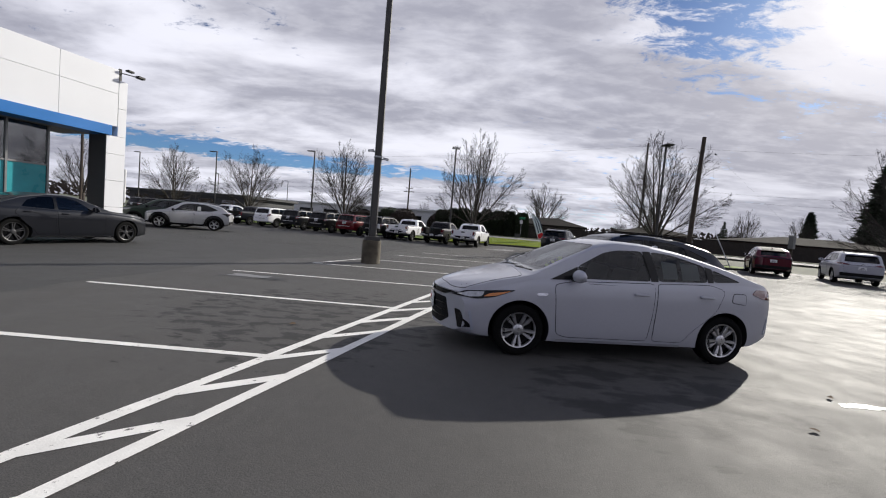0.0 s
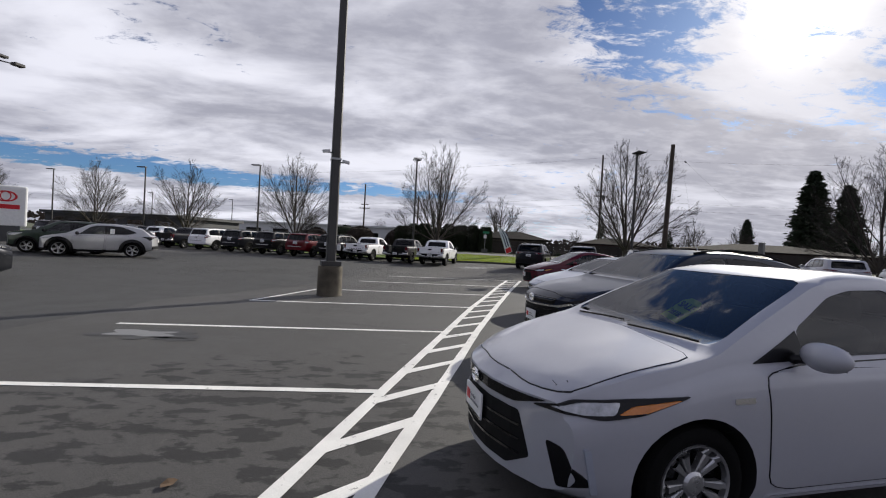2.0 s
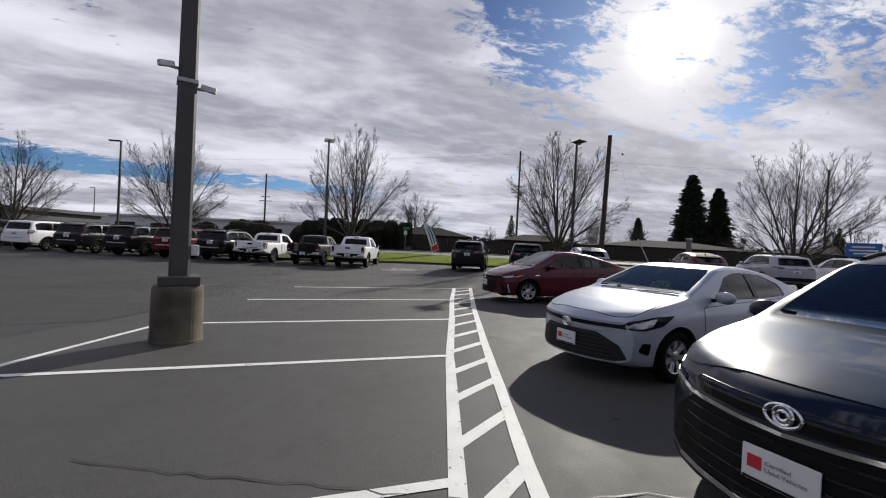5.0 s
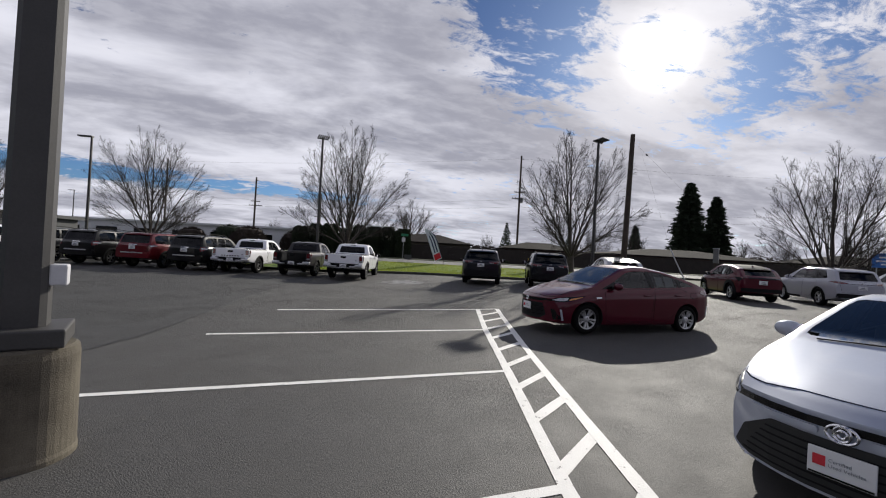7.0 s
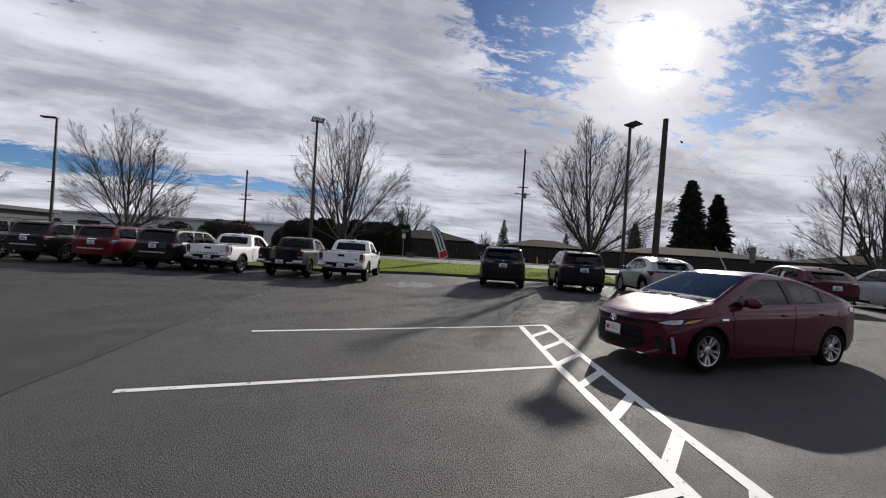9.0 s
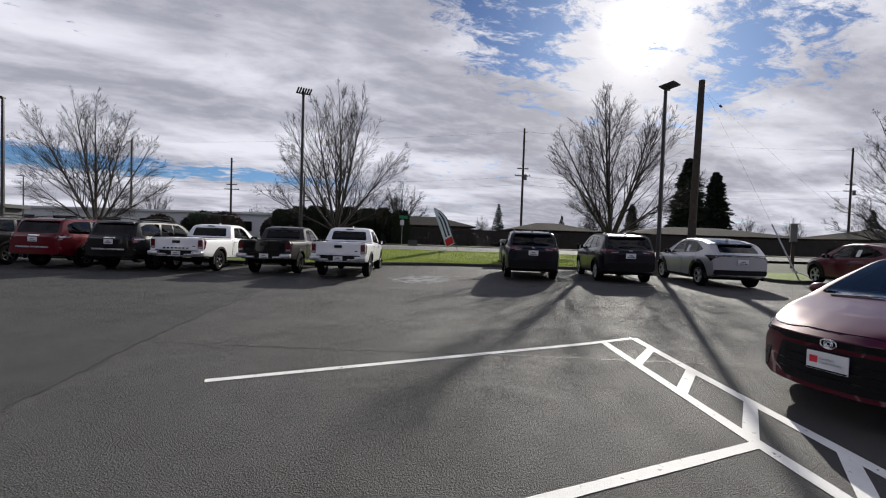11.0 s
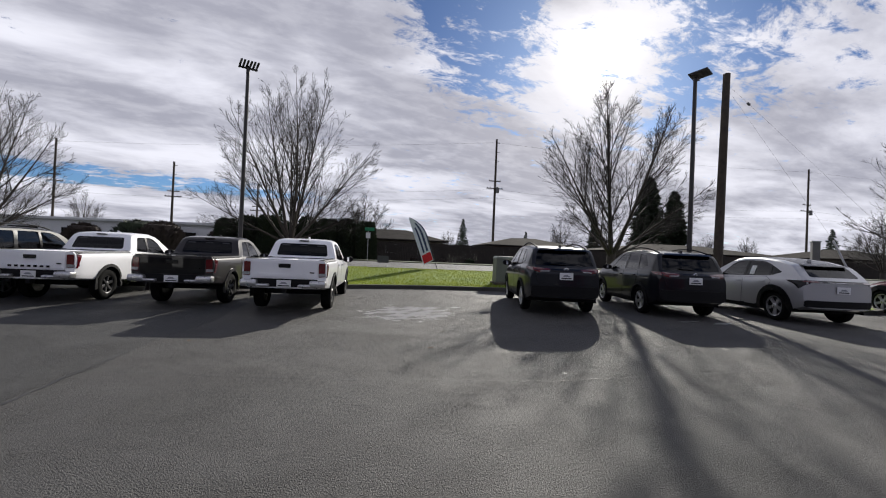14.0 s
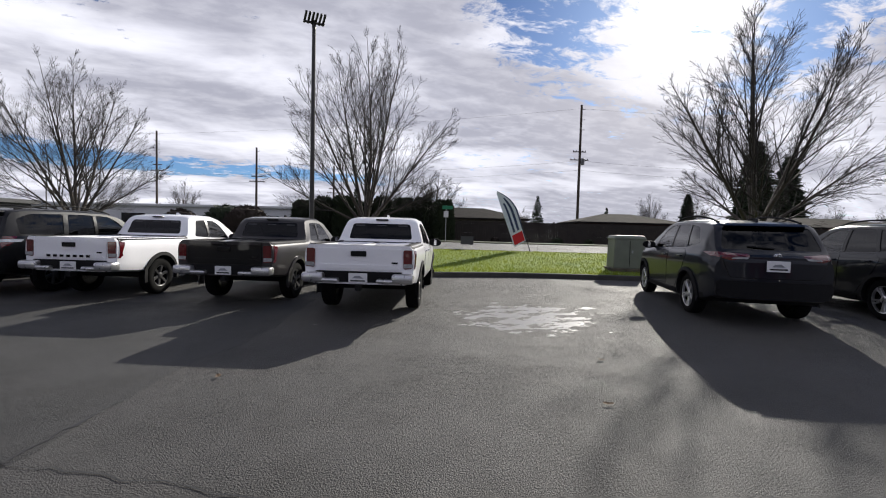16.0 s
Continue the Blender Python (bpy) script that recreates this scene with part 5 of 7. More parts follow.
SUV = dict(L=4.60, fo=0.92, wb=2.69, r=0.355, rim=0.235, spokes=5, wheel="split", tw=0.225, paint=P_GREY, trim=0.40, alloy=ALLOY,
           top=[(0, 0.93), (0.12, 1.01), (0.5, 1.07), (1.05, 1.13), (1.2, 1.16), (1.92, 1.60), (2.25, 1.675), (3.0, 1.68), (3.7, 1.645), (4.08, 1.60), (4.18, 1.57), (4.46, 1.16), (4.60, 1.05)],
           belt=[(0, 0.83), (0.12, 0.92), (0.5, 1.01), (1.15, 1.08), (2.6, 1.115), (3.6, 1.15), (4.2, 1.15), (4.5, 1.08), (4.60, 0.97)],
           low=[(0, 0.34), (0.25, 0.26), (1.0, 0.235), (3.7, 0.245), (4.2, 0.30), (4.60, 0.42)],
           wid=[(0, 0.78), (0.25, 0.86), (0.7, 0.915), (1.4, 0.925), (3.6, 0.925), (4.2, 0.90), (4.5, 0.85), (4.60, 0.81)], bow=(0.24, 0.12), tumble=0.30,
           cab=(1.18, 4.25), mid=2.4, dark_from=1, dash=1.62, dashz=1.06, seatz=0.62, seats=((2.4, True), (3.3, False)),
           side=[[(1.60, 1.115), (1.98, 1.46), (2.18, 1.555), (2.52, 1.585), (2.56, 1.13)], [(2.64, 1.135), (2.60, 1.585), (3.18, 1.575), (3.38, 1.165)], [(3.46, 1.17), (3.28, 1.57), (3.66, 1.53), (3.92, 1.25)]],
           screen=[(-0.76, 1.19), (0.76, 1.19), (0.64, 1.58), (-0.64, 1.58)], back=[(-0.70, 1.17), (0.70, 1.17), (0.62, 1.53), (-0.62, 1.53)])


def suv_car(paint, name, label, group=""):
    c = Car(dict(SUV, paint=paint), name, label, "car", group)
    c.panel("front_door", [(1.40, 0.44), (1.38, 1.02), (2.58, 1.10), (2.56, 0.7), (2.52, 0.40), (1.52, 0.40)])
    c.panel("rear_door", [(2.62, 0.40), (2.64, 1.10), (3.38, 1.135), (3.54, 1.05), (3.40, 0.80), (3.14, 0.55), (3.02, 0.40)])
    c.panel("tailgate", [(-0.66, 1.14), (0.66, 1.14), (0.72, 1.02), (0.62, 0.74), (-0.62, 0.74), (-0.72, 1.02)], "B", 0.05)
    c.lay("rear_bumper", [(-0.80, 0.69), (0.80, 0.69), (0.80, 0.44), (-0.80, 0.44)], "B", PLASTIC, off=0.035, thick=0.06, r=0.06, label="matt black plastic bumper")
    c.lay("spoiler", [(-0.60, 1.55), (0.60, 1.55), (0.58, 1.585), (-0.58, 1.585)], "B", paint, off=0.10, thick=0.14, r=0.02)
    c.pair("tail_light", [(0.36, 1.10), (0.80, 1.13), (0.83, 1.06), (0.62, 1.00), (0.38, 1.055)], "B", LENS_RED, off=0.014, thick=0.03)
    c.both("tail_light_side", [(4.14, 1.12), (4.50, 1.13), (4.52, 1.04), (4.34, 1.06)], LENS_RED, off=0.010, r=0.015)
    c.pair("tail_lamp_clear", [(0.38, 1.06), (0.60, 1.05), (0.62, 1.02), (0.40, 1.03)], "B", LENS_CLEAR, off=0.018)
    c.lay("light_bar", [(-0.36, 1.065), (0.36, 1.065), (0.36, 1.10), (-0.36, 1.10)], "B", GLOSS_BLACK, off=0.014)
    c.lay("rear_wiper", [(-0.02, 1.19), (0.34, 1.215), (0.34, 1.23), (-0.02, 1.21)], "B", PLASTIC, off=0.018, r=0.004)
    c.both("sill_trim", [(1.35, 0.26), (1.35, 0.36), (3.05, 0.36), (3.05, 0.27)], PLASTIC, off=0.014)
    c.both("headlight", [(0.16, 0.84), (0.26, 0.94), (0.64, 0.98), (0.80, 0.97), (0.5, 0.86)], LENS_CLEAR, off=0.010, r=0.02)
    c.lay("front_grille", [(-0.52, 0.50), (0.52, 0.50), (0.56, 0.80), (-0.56, 0.80)], "F", PLASTIC, off=0.010)
    c.arches()
    c.handle(2.42, 0.985, None), c.handle(3.28, 1.0)
    c.mirror(1.56, 1.10, PLASTIC, 1.1)
    c.rails(2.05, 4.0, 0.60)
    c.plate("B", 0.93)
    c.badge("B", 0.0, 1.085, 0.10, 0.02)
    c.fin(3.85)
    return c


COUPE_SUV = dict(SUV, L=4.69, fo=0.90, wb=2.85, r=0.365, rim=0.255, spokes=5, wheel="split", paint=P_CHAMPAGNE, trim=0.36, alloy=ALLOY,
                 top=[(0, 0.80), (0.12, 0.90), (0.5, 0.99), (1.0, 1.07), (1.15, 1.10), (1.95, 1.55), (2.3, 1.625), (2.9, 1.63), (3.6, 1.56), (4.05, 1.46), (4.15, 1.44), (4.55, 1.12), (4.69, 1.02)],
                 belt=[(0, 0.72), (0.12, 0.82), (0.5, 0.93), (1.1, 1.03), (2.6, 1.08), (3.6, 1.12), (4.3, 1.10), (4.58, 1.05), (4.69, 0.95)],
                 low=[(0, 0.30), (0.25, 0.23), (1.0, 0.215), (3.8, 0.225), (4.3, 0.30), (4.69, 0.42)],
                 wid=[(0, 0.78), (0.25, 0.86), (0.7, 0.92), (1.4, 0.93), (3.7, 0.93), (4.3, 0.905), (4.6, 0.85), (4.69, 0.81)], bow=(0.28, 0.14), tumble=0.36,
                 cab=(1.12, 4.2), dash=1.60, dashz=1.0, seatz=0.56, seats=((2.4, True), (3.35, False)),
                 side=[[(1.62, 1.07), (2.02, 1.42), (2.25, 1.505), (2.58, 1.53), (2.62, 1.095)], [(2.70, 1.10), (2.66, 1.53), (3.2, 1.51), (3.46, 1.44), (3.52, 1.13)], [(3.60, 1.14), (3.54, 1.41), (3.92, 1.24)]],
                 screen=[(-0.74, 1.13), (0.74, 1.13), (0.62, 1.53), (-0.62, 1.53)], back=[(-0.60, 1.15), (0.60, 1.15), (0.54, 1.40), (-0.54, 1.40)])


def coupe_suv(paint, name, label, group="", black_fender=True):
    c = Car(dict(COUPE_SUV, paint=paint), name, label, "car", group)
    c.panel("front_door", [(1.42, 0.40), (1.40, 0.98), (2.64, 1.06), (2.62, 0.7), (2.58, 0.34), (1.54, 0.34)])
    c.panel("rear_door", [(2.68, 0.34), (2.70, 1.06), (3.50, 1.10), (3.66, 1.0), (3.52, 0.76), (3.26, 0.5), (3.14, 0.34)])
    c.lay("rear_bumper", [(-0.80, 0.60), (0.80, 0.60), (0.80, 0.44), (-0.80, 0.44)], "B", PLASTIC, off=0.03, thick=0.05, r=0.05)
    c.lay("spoiler", [(-0.56, 1.42), (0.56, 1.42), (0.54, 1.46), (-0.54, 1.46)], "B", GLOSS_BLACK, off=0.10, thick=0.14, r=0.02)
    c.lay("tail_light_bar", [(-0.78, 1.02), (0.78, 1.02), (0.78, 1.075), (-0.78, 1.075)], "B", GLOSS_BLACK, off=0.014)
    c.pair("tail_light", [(0.52, 1.03), (0.80, 1.03), (0.80, 1.065), (0.52, 1.06)], "B", LENS_RED, off=0.022)
    c.both("tail_light_side", [(4.10, 1.06), (4.56, 1.07), (4.60, 1.0), (4.46, 0.86), (4.34, 0.97)], GLOSS_BLACK, off=0.010, r=0.015)
    c.lay("roof_panel", [(2.35, -0.52), (2.30, 0.0), (2.35, 0.52), (4.0, 0.50), (4.0, -0.50)], "T", GLOSS_BLACK, off=0.006, r=0.05)
    c.both("headlight", [(0.12, 0.76), (0.24, 0.84), (0.66, 0.90), (0.82, 0.90), (0.4, 0.80)], LENS_CLEAR, off=0.010, r=0.02)
    if black_fender:
        c.arches(GLOSS_BLACK, 0.13)
    else:
        c.arches()
    c.both("sill_trim", [(1.35, 0.24), (1.35, 0.34), (3.25, 0.34), (3.25, 0.25)], PLASTIC, off=0.014)
    c.handle(2.48, 0.95), c.handle(3.38, 0.98)
    c.mirror(1.58, 1.05, GLOSS_BLACK, 1.1)
    c.plate("B", 0.86)
    c.fin(3.7)
    q = [(c.L / 2 - a, b) for a, b in [(2.82, 1.14), (2.82, 1.38), (3.0, 1.38), (3.0, 1.14)]]
    c.add("window_sticker", patch(c.bvh, q, "L", 0.002, 0.001, 0.1), PAPER, "pale paper sheet on the glass")
    return c


BIG_SUV = dict(SUV, L=4.95, fo=0.95, wb=2.85, r=0.375, rim=0.24, paint=P_SILVER, trim=0.33,
               top=[(0, 0.93), (0.12, 1.02), (0.5, 1.10), (1.1, 1.17), (1.25, 1.20), (1.98, 1.62), (2.35, 1.70), (3.2, 1.715), (4.1, 1.67), (4.42, 1.62), (4.52, 1.59), (4.80, 1.16), (4.95, 1.05)],
               belt=[(0, 0.83), (0.12, 0.94), (0.5, 1.04), (1.2, 1.12), (2.6, 1.15), (3.8, 1.17), (4.5, 1.16), (4.85, 1.08), (4.95, 0.97)],
               low=[(0, 0.34), (0.25, 0.26), (1.0, 0.235), (4.0, 0.245), (4.5, 0.30), (4.95, 0.42)],
               wid=[(0, 0.80), (0.25, 0.89), (0.7, 0.95), (1.4, 0.965), (3.9, 0.965), (4.5, 0.94), (4.85, 0.88), (4.95, 0.84)],
               cab=(1.22, 4.6), mid=2.6, dash=1.7, dashz=1.1, seats=((2.5, True), (3.4, False)),
               side=[[(1.68, 1.15), (2.05, 1.48), (2.28, 1.585), (2.62, 1.615), (2.66, 1.165)], [(2.74, 1.17), (2.70, 1.615), (3.35, 1.61), (3.50, 1.18)], [(3.58, 1.185), (3.44, 1.605), (4.02, 1.57), (4.28, 1.24)]],
               screen=[(-0.78, 1.23), (0.78, 1.23), (0.66, 1.60), (-0.66, 1.60)], back=[(-0.68, 1.19), (0.68, 1.19), (0.62, 1.52), (-0.62, 1.52)])


def big_suv(paint, name, label, group=""):
    c = Car(dict(BIG_SUV, paint=paint), name, label, "car", group)
    c.panel("front_door", [(1.46, 0.42), (1.44, 1.05), (2.68, 1.13), (2.66, 0.7), (2.62, 0.36), (1.58, 0.36)])
    c.panel("rear_door", [(2.72, 0.36), (2.74, 1.13), (3.54, 1.15), (3.72, 1.05), (3.58, 0.80), (3.30, 0.5), (3.18, 0.36)])
    c.panel("tailgate", [(-0.70, 1.14), (0.70, 1.14), (0.74, 1.0), (0.66, 0.66), (-0.66, 0.66), (-0.74, 1.0)], "B", 0.05)
    c.lay("rear_bumper", [(-0.84, 0.62), (0.84, 0.62), (0.84, 0.44), (-0.84, 0.44)], "B", PLASTIC, off=0.03, thick=0.05, r=0.05)
    c.pair("tail_light", [(0.44, 1.08), (0.84, 1.13), (0.86, 1.05), (0.60, 1.02)], "B", LENS_RED, off=0.014)
    c.both("tail_light_side", [(4.42, 1.11), (4.84, 1.13), (4.86, 1.03), (4.7, 1.05)], LENS_RED, off=0.010, r=0.015)
    c.lay("spoiler", [(-0.62, 1.55), (0.62, 1.55), (0.60, 1.595), (-0.60, 1.595)], "B", paint, off=0.10, thick=0.14, r=0.02)
    c.arches(PLASTIC, 0.035)
    c.handle(2.52, 1.0), c.handle(3.42, 1.02)
    c.mirror(1.62, 1.13, paint, 1.15)
    c.rails(2.1, 4.3, 0.63)
    c.plate("B", 0.88)
    c.badge("B", 0, 1.07, 0.12, 0.02)
    return c


BOXY = dict(SUV, L=4.83, fo=0.92, wb=2.79, r=0.385, rim=0.235, spokes=6, wheel="bar", alloy=ALLOY_DARK, paint=P_BLACK, trim=0.40, gap=0.075,
            top=[(0, 1.02), (0.1, 1.12), (0.6, 1.17), (1.2, 1.20), (1.32, 1.23), (1.95, 1.68), (2.3, 1.765), (3.2, 1.785), (4.2, 1.765), (4.46, 1.73), (4.54, 1.68), (4.70, 1.22), (4.83, 1.10)],
            belt=[(0, 0.92), (0.1, 1.04), (0.6, 1.11), (1.25, 1.155), (2.6, 1.18), (3.8, 1.20), (4.5, 1.20), (4.74, 1.12), (4.83, 1.02)],
            low=[(0, 0.50), (0.25, 0.40), (1.0, 0.36), (4.0, 0.37), (4.4, 0.42), (4.83, 0.50)],
            wid=[(0, 0.80), (0.2, 0.88), (0.6, 0.94), (1.3, 0.955), (3.9, 0.955), (4.4, 0.94), (4.72, 0.90), (4.83, 0.87)], bow=(0.18, 0.08), tumble=0.24,
            cab=(1.30, 4.55), cabfloor=0.6, mid=2.6, dash=1.75, dashz=1.14, seatz=0.70, seats=((2.5, True), (3.4, False)),
            side=[[(1.66, 1.18), (2.02, 1.53), (2.25, 1.645), (2.60, 1.67), (2.64, 1.195)], [(2.72, 1.20), (2.68, 1.67), (3.30, 1.675), (3.40, 1.21)], [(3.50, 1.215), (3.42, 1.67), (4.10, 1.655), (4.40, 1.55), (4.40, 1.24)]],
            screen=[(-0.78, 1.26), (0.78, 1.26), (0.68, 1.66), (-0.68, 1.66)], back=[(-0.72, 1.24), (0.72, 1.24), (0.68, 1.62), (-0.68, 1.62)])


def boxy_suv(paint, name, label, group=""):
    c = Car(dict(BOXY, paint=paint), name, label, "car", group)
    c.panel("front_door", [(1.44, 0.52), (1.42, 1.10), (2.66, 1.16), (2.64, 0.8), (2.60, 0.48), (1.56, 0.48)])
    c.panel("rear_door", [(2.70, 0.48), (2.72, 1.16), (3.44, 1.175), (3.60, 1.08), (3.46, 0.86), (3.20, 0.6), (3.08, 0.48)])
    c.panel("tailgate", [(-0.74, 1.20), (0.74, 1.20), (0.74, 0.84), (-0.74, 0.84)], "B", 0.05)
    c.lay("rear_bumper", [(-0.88, 0.78), (0.88, 0.78), (0.88, 0.52), (-0.88, 0.52)], "B", paint, off=0.06, thick=0.09, r=0.05)
    c.lay("bumper_step", [(-0.56, 0.735), (0.56, 0.735), (0.56, 0.785), (-0.56, 0.785)], "B", ALLOY, off=0.075, thick=0.03, r=0.01, label="pale silver bumper step")
    c.pair("tail_light", [(0.74, 1.20), (0.87, 1.20), (0.88, 0.98), (0.76, 0.98)], "B", LENS_RED, off=0.014)
    c.both("tail_light_side", [(4.44, 1.20), (4.76, 1.20), (4.78, 1.0), (4.60, 1.02)], LENS_RED, off=0.010, r=0.015)
    c.both("tail_lamp_clear", [(4.36, 1.14), (4.74, 1.14), (4.74, 1.09), (4.42, 1.09)], LENS_CLEAR, off=0.016, r=0.01)
    c.lay("chrome_strip", [(-0.20, 1.14), (0.20, 1.14), (0.20, 1.175), (-0.20, 1.175)], "B", CHROME, off=0.016, r=0.008)
    c.lay("spoiler", [(-0.66, 1.66), (0.66, 1.66), (0.64, 1.715), (-0.64, 1.715)], "B", paint, off=0.10, thick=0.14, r=0.02)
    c.arches(PLASTIC, 0.05)
    c.handle(2.48, 1.05), c.handle(3.34, 1.06)
    c.mirror(1.58, 1.16, paint, 1.2)
    c.rails(2.1, 4.3, 0.66, 0.07)
    c.plate("B", 1.02)
    return c


PICKUP = dict(L=5.39, fo=0.94, wb=3.24, r=0.39, rim=0.225, spokes=6, wheel="bar", alloy=ALLOY_DARK, tw=0.245, paint=P_WHITE, trim=0.0, gap=0.075,
              top=[(0, 1.02), (0.1, 1.10), (0.6, 1.16), (1.25, 1.20), (1.38, 1.23), (1.98, 1.67), (2.3, 1.755), (2.9, 1.765), (3.32, 1.72), (3.40, 1.64), (3.54, 1.235), (3.62, 1.225), (5.39, 1.225)],
              belt=[(0, 0.90), (0.1, 1.02), (0.6, 1.09), (1.3, 1.145), (2.6, 1.17), (3.5, 1.20), (5.39, 1.20)],
              low=[(0, 0.52), (0.25, 0.44), (1.0, 0.42), (4.0, 0.44), (5.39, 0.58)],
              wid=[(0, 0.80), (0.2, 0.87), (0.6, 0.93), (1.3, 0.945), (5.2, 0.94), (5.39, 0.91)], bow=(0.20, 0.03), tumble=0.28,
              cab=(1.36, 3.45), cabfloor=0.62, mid=2.4, backin=0.5, dark_from=1, dash=1.8, dashz=1.13, seatz=0.70, seats=((2.45, True), (3.15, False)), bed=(3.60, 5.31, 0.74, 0.72),
              side=[[(1.78, 1.165), (2.08, 1.50), (2.32, 1.62), (2.60, 1.64), (2.66, 1.19)], [(2.74, 1.195), (2.70, 1.64), (3.08, 1.62), (3.28, 1.23)]],
              screen=[(-0.76, 1.26), (0.76, 1.26), (0.66, 1.63), (-0.66, 1.63)], back=[(-0.66, 1.29), (0.66, 1.29), (0.60, 1.61), (-0.60, 1.61)])


def pickup(paint, name, label, tail_paint=None, stretch=0.0, lettered=False):
    sp = dict(PICKUP, paint=paint)
    if stretch:
        sp = dict(sp, L=sp["L"] + stretch, wb=sp["wb"] + stretch, bed=(3.60, 5.31 + stretch, 0.74, 0.72))
        for k in ("top", "belt", "low", "wid"):
            sp[k] = [(s + stretch if s > 4.5 else s, v) for s, v in sp[k]]
    c = Car(sp, name, label, "pickup truck", "parked pickup trucks")
    L = sp["L"]
    tp = tail_paint or paint
    c.panel("front_door", [(1.52, 0.56), (1.50, 1.10), (2.68, 1.16), (2.66, 0.8), (2.62, 0.52), (1.64, 0.52)])
    c.panel("rear_door", [(2.72, 0.52), (2.74, 1.16), (3.40, 1.18), (3.44, 0.80), (3.36, 0.52)])
    c.both("bed_gap", [(3.52, 0.56), (3.52, 1.20), (3.545, 1.20), (3.545, 0.56)], GLOSS_BLACK, off=0.002, thick=0.01, r=0.004)
    gate = c.lay("tailgate", [(-0.71, 1.225), (0.71, 1.225), (0.71, 0.80), (-0.71, 0.80)], "B", tp, off=0.020, thick=0.035, r=0.03, label="flat tailgate with recessed handle")
    c.lay("tailgate_lip", [(-0.70, 0.835), (0.70, 0.835), (0.62, 0.905), (-0.62, 0.905)], "B", tp, off=0.034, thick=0.02, r=0.03)
    c.add("tailgate_handle", box(0.035, 0.26, 0.09, (-L / 2 - 0.022, 0, 1.085), 0.012), GLOSS_BLACK, "black tailgate handle")
    c.add("tailgate_badge", box(0.006, 0.10, 0.025, (-L / 2 - 0.024, -0.60, 0.945)), GLOSS_BLACK)
    if lettered:
        for i in range(7):
            c.add("tailgate_mark", box(0.006, 0.075, 0.045, (-L / 2 - 0.038, 0.39 - 0.13 * i, 0.87), 0.002), GLOSS_BLACK)
    c.pair("tail_light", [(0.735, 1.16), (0.925, 1.16), (0.925, 0.86), (0.74, 0.84)], "B", LENS_RED, off=0.014, thick=0.04, r=0.03)
    c.both("tail_light_side", [(L - 0.20, 1.15), (L - 0.02, 1.16), (L - 0.02, 0.85), (L - 0.10, 0.84), (L - 0.14, 1.0)], LENS_RED, off=0.012, r=0.02)
    c.pair("tail_lamp_clear", [(0.745, 0.93), (0.90, 0.93), (0.90, 0.87), (0.745, 0.86)], "B", LENS_CLEAR, off=0.020, r=0.01)
    c.lay("valance", [(-0.72, 0.79), (0.72, 0.79), (0.72, 0.56), (-0.72, 0.56)], "B", PLASTIC, off=0.03, thick=0.05, r=0.02)
    for sg in (1, -1):
        bm = box(0.24, 0.36, 0.16, (-L / 2 - 0.02, sg * 0.74, 0.69), 0.045)
        box(0.14, 0.30, 0.07, (-L / 2 - 0.06, sg * 0.46, 0.645), 0.03, bm)
        c.add("bumper_corner", bm, ALLOY if tail_paint is None else ALLOY, "satin silver bumper corner", smooth=True)
    c.arches(PLASTIC if tail_paint is None else paint, 0.06)
    c.both("headlight", [(0.14, 0.94), (0.24, 1.04), (0.60, 1.06), (0.66, 0.98), (0.4, 0.93)], LENS_CLEAR, off=0.010, r=0.02)
    c.lay("bed_rail_cap", [(3.60, 0.745), (3.60, 0.90), (L - 0.08, 0.90), (L - 0.08, 0.745)], "T", PLASTIC, off=0.010, r=0.01)
    c.lay("bed_rail_cap", [(3.60, -0.90), (3.60, -0.745), (L - 0.08, -0.745), (L - 0.08, -0.90)], "T", PLASTIC, off=0.010, r=0.01)
    c.handle(2.52, 1.06, paint), c.handle(3.30, 1.07, paint)
    c.mirror(1.72, 1.14, PLASTIC, 1.25)
    c.add("brake_lamp", box(0.05, 0.26, 0.035, (L / 2 - 3.37, 0, 1.69), 0.01), GLOSS_BLACK)
    c.fin(2.6)
    c.add("licence_plate", box(0.012, 0.31, 0.16, (-L / 2 - 0.045, 0, 0.685), 0.004), PLATE_WHITE, "white dealer plate")
    c.add("plate_print", prism([(-0.09, 0.68), (0.09, 0.68), (0.05, 0.72), (-0.03, 0.725)], "x", -L / 2 - 0.054, -L / 2 - 0.052), PLATE_GREY)
    c.add("plate_print", box(0.003, 0.24, 0.022, (-L / 2 - 0.053, 0, 0.64)), GLOSS_BLACK)
    c.add("tow_hitch", box(0.16, 0.09, 0.09, (-L / 2 + 0.02, 0, 0.52), 0.01), PLASTIC)
    c.add("rear_axle", rod((c.axles[1], -0.8, 0.40), (c.axles[1], 0.8, 0.40), 0.06), PLASTIC)
    return c


